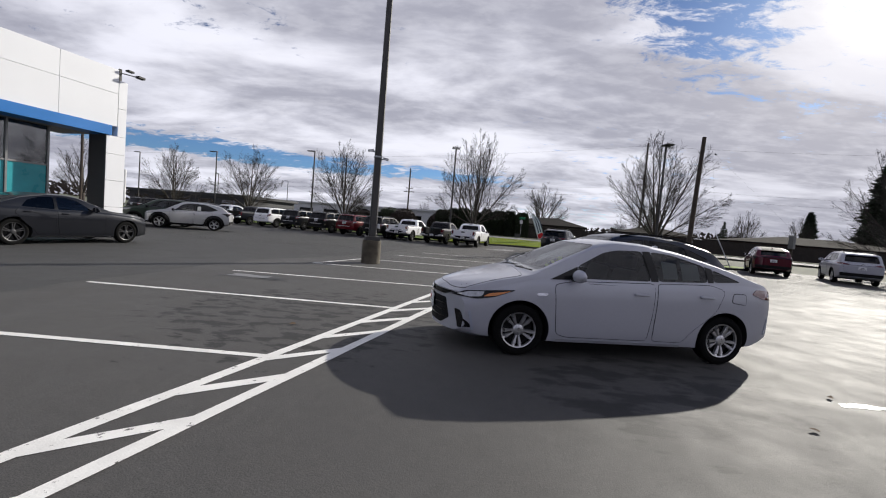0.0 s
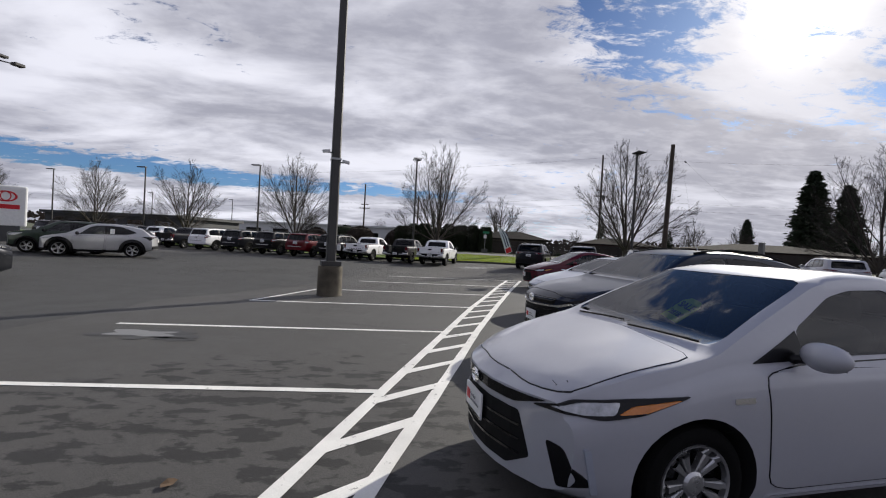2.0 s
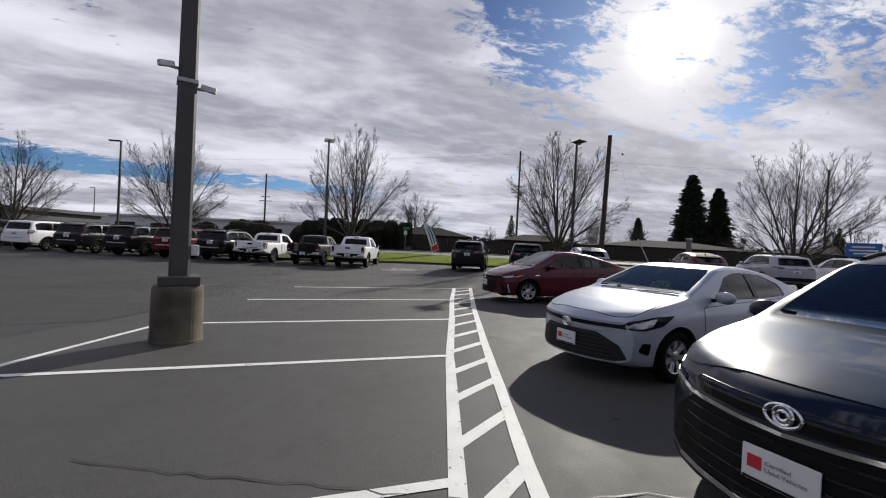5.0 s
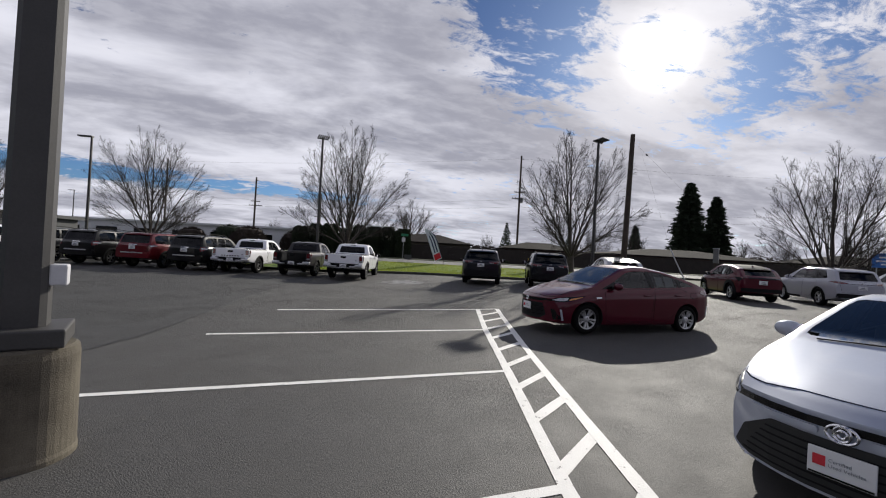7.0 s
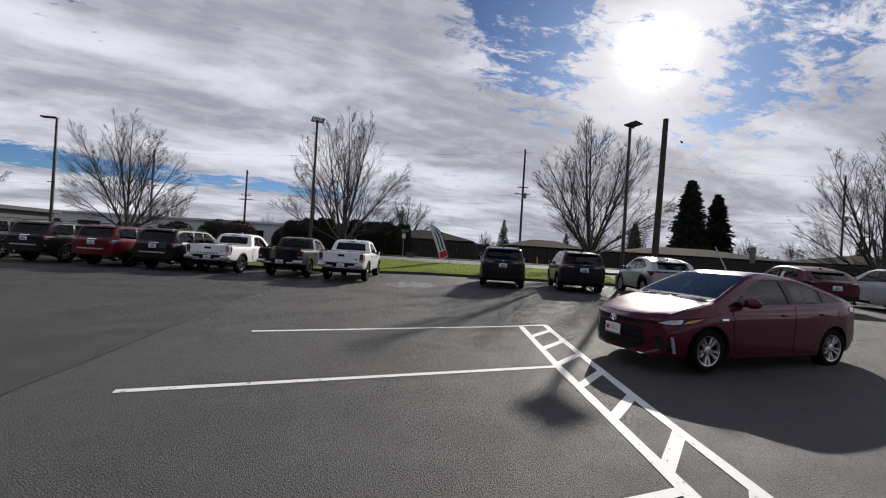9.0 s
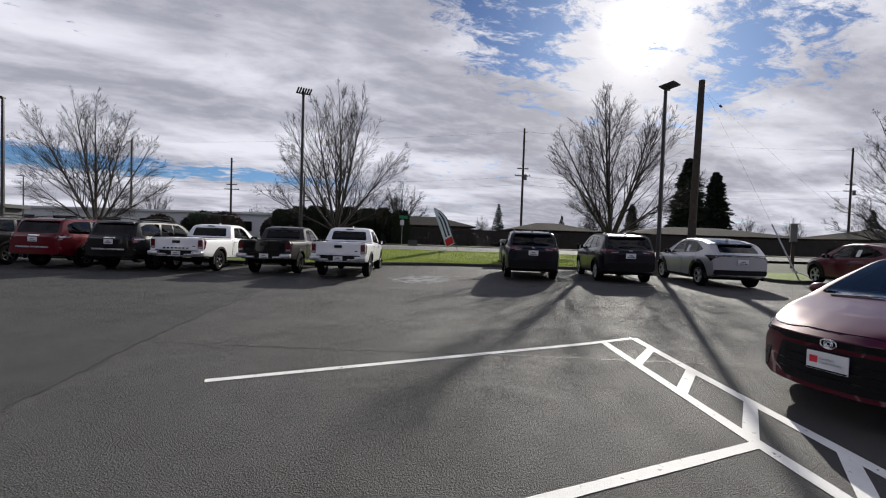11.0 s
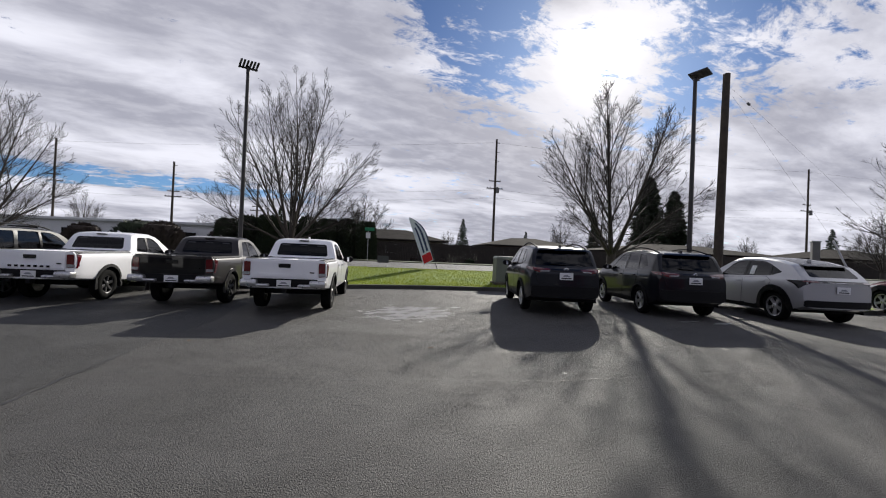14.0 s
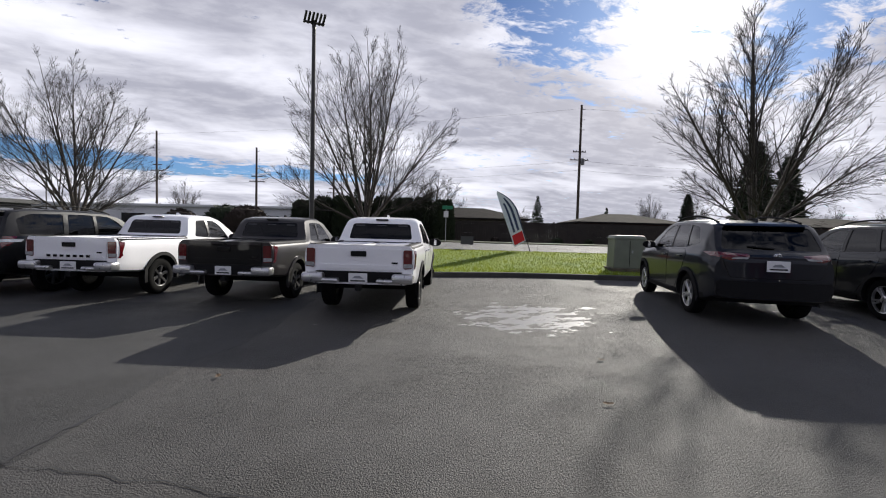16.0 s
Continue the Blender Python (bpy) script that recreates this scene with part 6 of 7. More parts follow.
MUSCLE = dict(SEDAN, L=5.04, fo=0.90, wb=3.05, r=0.36, rim=0.255, spokes=5, wheel="split", alloy=ALLOY_DARK, paint=P_DARKGREY,
              top=[(0, 0.78), (0.1, 0.87), (0.6, 0.97), (1.25, 1.02), (1.45, 1.05), (2.25, 1.40), (2.6, 1.455), (3.1, 1.45), (3.7, 1.34), (4.3, 1.12), (4.8, 1.08), (5.04, 1.0)],
              belt=[(0, 0.70), (0.1, 0.78), (0.6, 0.89), (1.4, 0.97), (2.8, 0.99), (3.6, 1.02), (4.3, 1.05), (4.8, 1.03), (5.04, 0.92)],
              low=[(0, 0.26), (0.25, 0.20), (1.0, 0.18), (4.2, 0.19), (4.6, 0.26), (5.04, 0.36)],
              wid=[(0, 0.82), (0.2, 0.88), (0.6, 0.94), (1.4, 0.95), (4.0, 0.955), (4.6, 0.94), (4.9, 0.90), (5.04, 0.86)], bow=(0.16, 0.1), tumble=0.46,
              cab=(1.42, 4.3), mid=2.7, dash=1.9, dashz=0.93, dark_from=1, seats=((2.7, True), (3.55, False)),
              side=[[(1.95, 1.005), (2.34, 1.29), (2.60, 1.36), (2.88, 1.37), (2.92, 1.01)], [(3.0, 1.015), (2.96, 1.37), (3.30, 1.345), (3.62, 1.24), (3.80, 1.055)]],
              screen=[(-0.74, 1.08), (0.74, 1.08), (0.60, 1.39), (-0.60, 1.39)], back=[(-0.58, 1.13), (0.58, 1.13), (0.54, 1.36), (-0.54, 1.36)])


def muscle_car():
    c = Car(MUSCLE, "sports_sedan", "dark grey metallic sports sedan by the showroom", "car")
    c.panel("front_door", [(1.62, 0.34), (1.60, 0.94), (2.94, 0.985), (2.92, 0.6), (2.88, 0.28), (1.74, 0.28)])
    c.panel("rear_door", [(2.98, 0.28), (3.0, 0.985), (3.84, 1.03), (3.96, 0.9), (3.78, 0.68), (3.5, 0.42), (3.4, 0.28)])
    c.both("sill_trim", [(1.40, 0.20), (1.42, 0.235), (3.5, 0.235), (3.5, 0.20)], ALLOY, off=0.012)
    c.both("headlight", [(0.08, 0.72), (0.14, 0.82), (0.42, 0.87), (0.40, 0.80)], GLOSS_BLACK, off=0.010, r=0.02)
    c.lay("front_grille", [(-0.62, 0.66), (0.62, 0.66), (0.66, 0.82), (-0.66, 0.82)], "F", PLASTIC, off=0.010)
    c.lay("lower_grille", [(-0.60, 0.30), (0.60, 0.30), (0.70, 0.48), (-0.70, 0.48)], "F", PLASTIC, off=0.010)
    c.both("tail_light", [(4.66, 0.88), (4.70, 0.98), (4.96, 0.97), (4.98, 0.90)], LENS_RED, off=0.010, r=0.02)
    c.handle(2.74, 0.90), c.handle(3.66, 0.93)
    c.mirror(1.92, 1.0, P_DARKGREY, 1.1)
    return c


# ---- parked vehicles: the row beside the hatched strip ----
def park(c, x, y, heading, at="front_axle"):
    """Stands a vehicle with its front or rear axle's middle at x, y; heading in degrees from +x."""
    ax = c.axles[0] if at == "front_axle" else c.axles[1]
    h = radians(heading)
    cx, cy = x - ax * math.cos(h), y - ax * math.sin(h)
    ob = c.root if isinstance(c, Car) else c
    ob.matrix_basis = pose(cx, cy, gz(cx, cy) + 0.004, 0, 0, heading)
    return ob


def row_copy(c, x, y, heading, pairs, label, at="rear_axle"):
    ax = c.axles[0] if at == "front_axle" else c.axles[1]
    h = radians(heading)
    cx, cy = x - ax * math.cos(h), y - ax * math.sin(h)
    return repaint(copy_thing(c.root, pose(cx, cy, gz(cx, cy) + 0.004, 0, 0, heading)), pairs, label)


silver = hatch_car(P_SILVER, "hatchback", "silver liftback car with two-tone alloy wheels")
park(silver, 1.20, 3.54, 189.0)
sale_tag(silver, 1.70, -0.13, 1.10, [(-0.11, -0.12), (0.11, -0.12), (0.11, 0.09), (0.06, 0.14), (-0.06, 0.14), (-0.11, 0.09)], (("SALE", 0.085, 0.05), ("28188", 0.065, -0.05)), -14, 38)
red_copy = copy_thing(silver.root, Matrix())
for o in list(red_copy.children_recursive):
    if o.name.startswith(("sale_tag", "tag_lettering")):
        bpy.data.objects.remove(o)
repaint(red_copy, {P_SILVER: P_RED}, "deep red liftback car with two-tone alloy wheels")
h0 = radians(180.6)
red_at = (5.13 - silver.axles[0] * math.cos(h0), 16.80 - silver.axles[0] * math.sin(h0))
red_copy.matrix_basis = pose(red_at[0], red_at[1], gz(red_at[0], red_at[1]) + 0.004, 0, 0, 180.6)
park(crossover_car(), 2.50, 6.85, 187.9)
white_sedan = sedan_car()
park(white_sedan, 3.50, 10.21, 191.6)
sale_tag(white_sedan, 1.68, 0.08, 1.12, [(-0.14, -0.05), (0.14, -0.05), (0.14, 0.04), (0.05, 0.075), (-0.05, 0.075), (-0.14, 0.04)], (("SALE", 0.095, -0.004),))

# ---- the row along the kerb ----
t3 = pickup(P_WHITE, "pickup_truck", "clean white double-cab pickup with black arch trims")
park(t3, 1.27, 29.91, 73.0, "rear_axle")
t2 = pickup(P_TRUCK_GREY, "pickup_truck", "dark grey double-cab pickup with black tailgate", P_BLACK)
park(t2, -1.11, 31.51, 73.0, "rear_axle")
t1 = pickup(P_WHITE, "pickup_truck", "white long-bed pickup with block marks on tailgate", None, 0.33, True)
park(t1, -3.99, 32.40, 73.0, "rear_axle")
s1 = suv_car(P_GREY, "sport_utility", "dark grey SUV with black roof rails", "parked SUVs")
park(s1, 7.43, 27.46, 64.7, "rear_axle")
row_copy(s1, 10.43, 26.37, 65.0, {P_GREY: P_DARKGREY}, "charcoal SUV with black roof rails and plastic arches")
bz = coupe_suv(P_CHAMPAGNE, "coupe_utility", "champagne silver electric SUV with gloss black arches", "parked SUVs")
park(bz, 13.35, 24.75, 66.0, "rear_axle")
row_copy(bz, 18.6, 22.5, 62.0, {P_CHAMPAGNE: P_RED, GLOSS_BLACK: PLASTIC}, "deep red SUV parked beside the kerb island")
hl = big_suv(P_SILVER, "large_utility", "silver-white three-row SUV with roof rails", "parked SUVs")
park(hl, 21.9, 20.9, 60.0, "rear_axle")
row_copy(hl, 25.2, 19.3, 60.0, {P_SILVER: P_WHITE}, "white three-row SUV in the far row")
fr = boxy_suv(P_BLACK, "boxy_utility", "black boxy off-road SUV with silver bumper step", "parked SUVs")
park(fr, -6.15, 32.9, 71.0, "rear_axle")
for x, y, p, lab in ((-8.6, 33.7, P_BRIGHT_RED, "bright red boxy off-road SUV"), (-11.3, 34.6, P_BLACK, "black boxy off-road SUV in the row"), (-14.1, 35.5, P_DARKGREY, "charcoal boxy off-road SUV in the row"),
                     (-17.0, 36.4, P_WHITE, "white boxy off-road SUV in the row"), (-32.8, 41.2, P_BLACK, "black boxy off-road SUV far down the row")):
    row_copy(fr, x, y, 71.0, {P_BLACK: p}, lab)
row_copy(t2, -20.0, 37.4, 71.0, {P_TRUCK_GREY: P_DARKGREY}, "charcoal pickup far down the row")
row_copy(t3, -23.0, 38.3, 71.0, {}, "white pickup far down the row")
row_copy(t2, -25.9, 39.2, 71.0, {}, "dark grey pickup far down the row")
row_copy(s1, -28.8, 40.0, 71.0, {}, "grey SUV far down the row")

# ---- by the showroom ----
ch = muscle_car()
park(ch, -11.55, 11.8, 76.0)
bz0 = row_copy(bz, -17.2, 22.5, 203.0, {}, "silver electric SUV with black front arch", "front_axle")
row_copy(s1, -19.6, 23.6, 205.0, {P_GREY: P_GREEN}, "dark green SUV behind the silver one", "front_axle")

# ---- showroom ----
SHOW = pose(-13.97, 15.04, 0, 0, 0, 74.3)
showroom = thing("showroom", "white panelled showroom with blue band and glazed front", "building", SHOW)
for i in range(13):
    for z0, z1 in ((4.45, 5.78), (5.79, 6.77)):
        part("wall_panel", box(2.088, 0.9, z1 - z0, (-1.09 - 2.1 * i, 0.45, (z0 + z1) / 2), 0.006), STUCCO, showroom)
part("blue_band", box(27.2, 0.9, 0.40, (-13.86, 0.41, 4.25), 0.006), BLUE_BAND, showroom, "bright blue metal band")
for z0, z1 in ((0.0, 1.1), (1.11, 2.2), (2.21, 3.3), (3.31, 4.04)):
    part("pillar_panel", box(0.76, 1.0, z1 - z0, (-0.06, 0.505, (z0 + z1) / 2), 0.006), STUCCO, showroom)
for z0, z1 in ((4.05, 5.2), (5.21, 6.34)):
    part("pillar_panel", box(0.34, 0.9, z1 - z0, (0.15, 0.455, (z0 + z1) / 2), 0.006), STUCCO, showroom)
# shade on the pillar's inner face, put in as a dark sheet
part("pillar_reveal", box(0.02, 0.98, 4.04, (-0.452, 0.51, 2.02)), DARK_PANEL, showroom, "inner pillar face darkened for its shade")
part("soffit", box(27.0, 1.9, 0.08, (-13.9, 1.85, 4.09)), SOFFIT, showroom)
part("roof", box(27.0, 12.0, 0.25, (-13.9, 7.0, 4.30)), SOFFIT, showroom)
part("back_wall", box(24.4, 0.2, 2.3, (-14.2, 12.0, 1.15)), STUCCO, showroom)
# unseen rear glazing, added to let bright sky through to the front panes
for i in range(8):
    part("rear_window", box(2.96, 0.02, 1.76, (-3.6 - 3.05 * i, 12.0, 3.19)), SHOP_GLASS, showroom)
part("end_wall", box(0.2, 6.0, 4.1, (-1.85, 9.0, 2.05)), STUCCO, showroom)
part("floor_slab", box(27.0, 12.4, 0.08, (-13.9, 6.3, 0.0)), CONCRETE, showroom)
for i in range(16):
    x0 = -1.74 - 1.27 * i
    part("window", box(1.20, 0.02, 1.45, (x0 - 0.635, 1.25, 3.31)), SHOP_GLASS, showroom)
    part("window", box(1.20, 0.02, 2.40, (x0 - 0.635, 1.25, 1.28)), SHOP_GLASS, showroom)
    part("mullion", box(0.07, 0.14, 4.0, (x0, 1.25, 2.05), 0.008), ALU, showroom)
    part("transom", box(1.20, 0.12, 0.07, (x0 - 0.635, 1.25, 2.55), 0.008), ALU, showroom)
    part("window_film", box(1.18, 0.006, 1.35 + 0.35 * (i % 2), (x0 - 0.635, 1.232, 1.85 - 0.17 * (i % 2))), TEAL, showroom, "teal printed film on the glass")
for i in range(3):
    part("side_window", box(0.02, 1.5, 4.0, (-1.76, 2.1 + 1.55 * i, 2.05)), SHOP_GLASS, showroom)
    part("mullion", box(0.10, 0.07, 4.0, (-1.76, 2.87 + 1.55 * i, 2.05), 0.008), ALU, showroom)
bm = box(0.10, 0.10, 0.5, (0.12, 0.2, 6.62), 0.01)
rod((0.12, 0.2, 6.72), (0.55, -0.25, 6.66), 0.02, None, 8, bm)
box(0.30, 0.22, 0.10, (0.62, -0.30, 6.66), 0.02, bm)
box(0.26, 0.20, 0.08, (0.30, -0.12, 6.82), 0.02, bm)
tagged(part("flood_light", bm, DARK_METAL, None, "", SHOW), "dark twin floodlight on the parapet", "light")


# ---- lamp posts ----
def pole_shaft(h, w0, w1, parent, mat, z0=0.0, name="pole"):
    bm = bmesh.new()
    rows = []
    for z, w in ((z0, w0), (h, w1)):
        k = w / 2 * 0.72
        rows.append([bm.verts.new(p) for p in ((-w / 2, -k, z), (-k, -w / 2, z), (k, -w / 2, z), (w / 2, -k, z), (w / 2, k, z), (k, w / 2, z), (-k, w / 2, z), (-w / 2, k, z))])
    for i in range(8):
        bm.faces.new((rows[0][i], rows[0][(i + 1) % 8], rows[1][(i + 1) % 8], rows[1][i]))
    bm.faces.new(rows[1])
    return part(name, bm, mat, parent)


near_pole = thing("lamp_post", "tall square steel lamp post on stained concrete base", "lamp post", pose(-2.39, 12.03, gz(-2.39, 12.03), 0, 0, 18))
bm = lathe([(0.33, -0.02), (0.33, 0.03), (0.322, 0.06), (0.318, 0.72), (0.308, 0.775), (0.285, 0.79)], 40)
for v in bm.verts:
    k = 1 + 0.012 * noise.noise(v.co * 6)
    v.co.x, v.co.y = v.co.x * k, v.co.y * k
part("footing", bm, CONCRETE, near_pole, "chipped concrete drum with rust stains", smooth=False)
bm = box(0.50, 0.50, 0.13, (0, 0, 0.855), 0.015)
part("base_cover", bm, STEEL_POLE, near_pole)
pole_shaft(10.5, 0.255, 0.17, near_pole, STEEL_POLE, 0.9)
part("junction_box", box(0.10, 0.14, 0.15, (0.175, -0.03, 1.28), 0.012), BOX_GREY, near_pole, "small white outlet box")
part("hand_hole", box(0.02, 0.09, 0.14, (-0.127, 0.02, 1.55), 0.01), PLASTIC, near_pole)
part("camera_clamp", box(0.26, 0.26, 0.06, (0, 0, 3.62), 0.01), GALV, near_pole)
for sg, z, yaw in ((-1, 3.78, 200), (1, 3.55, -20)):
    a = rod((0, 0, z), (sg * 0.2, -0.05, z), 0.022)
    arm = part("camera_arm", a, GALV, near_pole)
    bm = box(0.20, 0.08, 0.08, (0, 0, 0), 0.015)
    part("security_camera", bm, BOX_GREY, arm, "pale small security camera", pose(sg * 0.26, -0.06, z + 0.02, 0, 12, yaw))
bm = box(0.6, 0.4, 0.1, (0, 0, 10.5), 0.02)
part("lamp_head", bm, DARK_METAL, near_pole)


def lamp_post(x, y, h, yaw, ribbed=True, w=0.16, group="lamp posts"):
    p = thing("lamp_post", "dark bronze lamp post with ribbed flat lamp head" if ribbed else "dark slim lamp post with flat lamp head", "lamp post", pose(x, y, ground_z(x, y) - 0.02, 0, 0, yaw), group)
    part("footing", lathe([(0.28, -0.1), (0.28, 0.6), (0.26, 0.63)], 20), CONCRETE, p)
    top = h - ground_z(x, y)
    pole_shaft(top, w, w * 0.72, p, DARK_METAL, 0.6)
    if ribbed:
        head = part("lamp_head", box(0.10, 0.72, 0.05, (0.0, 0, top - 0.02), 0.01), DARK_METAL, p)
        for i in range(6):
            bm = box(0.66, 0.075, 0.06, (0, 0, 0), 0.012)
            part("lamp_bar", bm, DARK_METAL, head, "", pose(0.16, -0.31 + 0.124 * i, top + 0.06, 0, -8, 0))
        part("lamp_arm", rod((0, 0, top - 0.25), (0, 0, top + 0.06), 0.07), DARK_METAL, head)
    else:
        part("lamp_head", box(0.95, 0.32, 0.10, (0.42, 0, top), 0.03), DARK_METAL, p)
    return p


lamp_post(15.15, 29.34, 8.60, -70)
lamp_post(-0.25, 37.5, 8.72, -80)
lamp_post(-16.2, 45.1, 8.6, 170, False, 0.16)
lamp_post(-28.4, 46.8, 7.9, 170, False, 0.14)
lamp_post(-44.0, 55.0, 8.1, 170, False, 0.14)
lamp_post(33.5, 20.5, 7.4, 150, False, 0.15)
lamp_post(-52.0, 88.0, 8.6, 170, False, 0.15)
lamp_post(-40.0, 96.0, 8.8, 170, False, 0.15)


# ---- wooden utility poles and wires ----
def wood_pole(x, y, top, r, label, lean=(0, 0)):
    p = thing("utility_pole", label, "utility pole", pose(x, y, ground_z(x, y) - 0.05, 0, 0, 0))
    h = top - ground_z(x, y)
    part("shaft", rod((0, 0, 0), (lean[0], lean[1], h), r, r * 0.72, 14), WOOD_POLE, p)
    return p, h


stub, sh = wood_pole(17.9, 30.05, 9.70, 0.19, "thick bare wooden utility pole beside the lamp post", (0.35, 0.1))
def guy_wire(a, b, r=0.008):
    return rod(a, b, r, None, 5)


part("guy_wire", guy_wire((0.35, 0.1, sh - 0.4), (4.6, -3.2, 3.2), 0.0025), WIRE, stub)
part("wire_insulator", rod((0.98, -0.39, sh - 0.4 - 0.148 * (sh - 3.6)), (1.06, -0.45, sh - 0.4 - 0.167 * (sh - 3.6)), 0.05), PORCELAIN, stub)
guard = thing("guy_anchor", "leaning pale guy-wire guard at the kerb island", "guy wire", pose(18.3, 25.4, 0.19, 0, 0, 0))
part("guard_tube", rod((0, 0, 0), (-0.9, 0.6, 2.3), 0.03, None, 8), BOX_GREY, guard)
part("anchor_wire", rod((-0.9, 0.6, 2.3), (0.9, 5.3, 9.2), 0.0025, None, 5), WIRE, guard)


def street_pole(x, y, top, yaw, cans=True):
    p, h = wood_pole(x, y, top, 0.19, "tall weathered street utility pole with crossarms")
    r = Matrix.Rotation(radians(yaw), 4, "Z")
    for z, w in ((h - 0.25, 0.0), (h * 0.60, 2.4), (h * 0.66, 1.7)):
        if w:
            bm = box(w, 0.12, 0.12, (0, 0.16, z), 0.01)
            arm = part("crossarm", bm, WOOD_POLE, p, "", r)
            for sx in (-0.45, -0.25, 0.25, 0.45):
                part("insulator", lathe([(0.03, 0), (0.06, 0.05), (0.03, 0.14)], 8, None, Matrix.Translation((sx * w, 0.16, z + 0.06))), PORCELAIN, arm)
    for k in range(3):
        z = h - 0.6 - 1.3 * k
        part("insulator", rod((0, 0, z), r @ Vector((0.5, 0, z + 0.06)), 0.035), PORCELAIN, p)
    if cans:
        part("transformer", lathe([(0.16, 0), (0.24, 0.04), (0.24, 0.78), (0.12, 0.86)], 14, None, r @ Matrix.Translation((0.30, -0.3, h * 0.56))), PORCELAIN, p, "grey transformer can")
    return (x, y, top)


d1 = street_pole(31.3, 70.7, 18.2, -15)
d2 = street_pole(-28.9, 104.6, 17.3, -18)
d3 = street_pole(86.4, 59.1, 18.6, -12)
d4 = street_pole(-11.0, 92.0, 13.5, -18, False)
d5 = street_pole(0.5, 96.0, 12.0, -18, False)


def cable(a, b, sag, r=0.02):
    bm = bmesh.new()
    a, b = Vector(a), Vector(b)
    pts = [a.lerp(b, i / 14) - Vector((0, 0, sag * 4 * (i / 14) * (1 - i / 14))) for i in range(15)]
    for p, q in zip(pts, pts[1:]):
        rod(p, q, r, None, 4, bm)
    tagged(part("overhead_wire", bm, WIRE), "thin sagging black overhead wire", "cable", "overhead wires")


far_l, far_r = (-120.0, 135.0, 17.5), (150.0, 40.0, 18.0)
for a, b in ((far_l, d2), (d2, d1), (d1, d3), (d3, far_r)):
    for dz in (-0.5, -7.2, -8.4):
        cable((a[0], a[1], a[2] + dz), (b[0], b[1], b[2] + dz), 0.9 if dz < -5 else 0.6, 0.009)


# ---- fence, houses ----
def house(u, v, w, d, h, roof, wall_mat, label, yaw=0.0, hip=0.35):
    x, y = uv(u, v)
    p = thing("house", label, "house", pose(x, y, ground_z(x, y) - 0.1, 0, 0, math.degrees(ROW) + yaw), "houses across the street")
    part("wall", box(w, d, h, (0, 0, h / 2)), wall_mat, p)
    o = 0.5
    bm = bmesh.new()
    a = [bm.verts.new(q) for q in ((-w / 2 - o, -d / 2 - o, h - 0.05), (w / 2 + o, -d / 2 - o, h - 0.05), (w / 2 + o, d / 2 + o, h - 0.05), (-w / 2 - o, d / 2 + o, h - 0.05))]
    r = [bm.verts.new(q) for q in ((-w / 2 + w * hip, 0, h + roof), (w / 2 - w * hip, 0, h + roof))]
    e = [bm.verts.new((v_.co.x, v_.co.y, v_.co.z + 0.14)) for v_ in a]
    for i in range(4):
        bm.faces.new((a[i], a[(i + 1) % 4], e[(i + 1) % 4], e[i]))
    bm.faces.new((e[0], e[1], r[1], r[0]))
    bm.faces.new((e[1], e[2], r[1]))
    bm.faces.new((e[2], e[3], r[0], r[1]))
    bm.faces.new((e[3], e[0], r[0]))
    bm.faces.new(list(reversed(a)))
    part("roof", bm, ROOF_SHINGLE, p)
    for k in range(3):
        fr_ = part("window", box(1.2, 0.06, 1.0, (-w * 0.3 + w * 0.3 * k, -d / 2 - 0.01, h * 0.58)), WHITE_PANEL, p)
        part("pane", box(1.04, 0.03, 0.84, (-w * 0.3 + w * 0.3 * k, -d / 2 - 0.04, h * 0.58)), GLOSS_BLACK, fr_)
    return p


house(1.0, 34, 11, 9, 2.2, 1.3, SIDING, "beige bungalow with brown hipped roof")
house(15.5, 29.5, 9, 7, 2.0, 1.0, BRICK_RED, "small house with low brown roof")
house(34, 30.5, 20, 9, 2.0, 1.1, BRICK_RED, "long low red brick ranch house")
house(60, 33, 15, 9, 2.2, 1.4, SIDING, "beige ranch house with brown roof", 6)
house(82, 37, 15, 9, 2.2, 1.5, SIDING, "grey-beige house with dark roof", 4)
house(104, 38, 16, 9, 2.6, 1.8, BRICK_RED, "brick house far along the street", 2)
house(132, 30, 16, 9, 2.6, 1.8, SIDING, "beige house far along the street")


def fence(u0, u1, v, h, mat, label):
    x, y = uv(u0, v)
    p = thing("fence", label, "fence", pose(x, y, ground_z(x, y) - 0.05, 0, 0, math.degrees(ROW)))
    n = int((u1 - u0) / 2.4)
    for i in range(n):
        x0 = 2.4 * i
        bm = bmesh.new()
        for k in range(16):
            box(0.142, 0.02, h + random.uniform(-0.02, 0.02), (x0 + 0.15 * k + 0.075, 0, h / 2), 0.0, bm)
        for z in (0.35, h - 0.3):
            box(2.36, 0.04, 0.09, (x0 + 1.2, 0.035, z), 0.0, bm)
        tagged(part("fence_panel", bm, mat, p), kind="stuff")
        part("post", box(0.10, 0.10, h + 0.1, (x0, 0.06, h / 2 + 0.05), 0.01), mat, p)
    return p


fence(-4, 47, 23.0, 1.75, FENCE_WOOD, "weathered grey-brown plank fence across the street")
fence(48, 92, 25.0, 1.75, FENCE_WOOD, "long weathered plank fence along the street")
tagged(part("sidewalk_bank", box(150, 2.6, 0.30, (0, 0, 0), 0.06), FIELD, None, "", pose(*uv(20, 19.2), 0.62, 0, 0, math.degrees(ROW))), "low rough bank beyond the street", "bank", kind="structure")

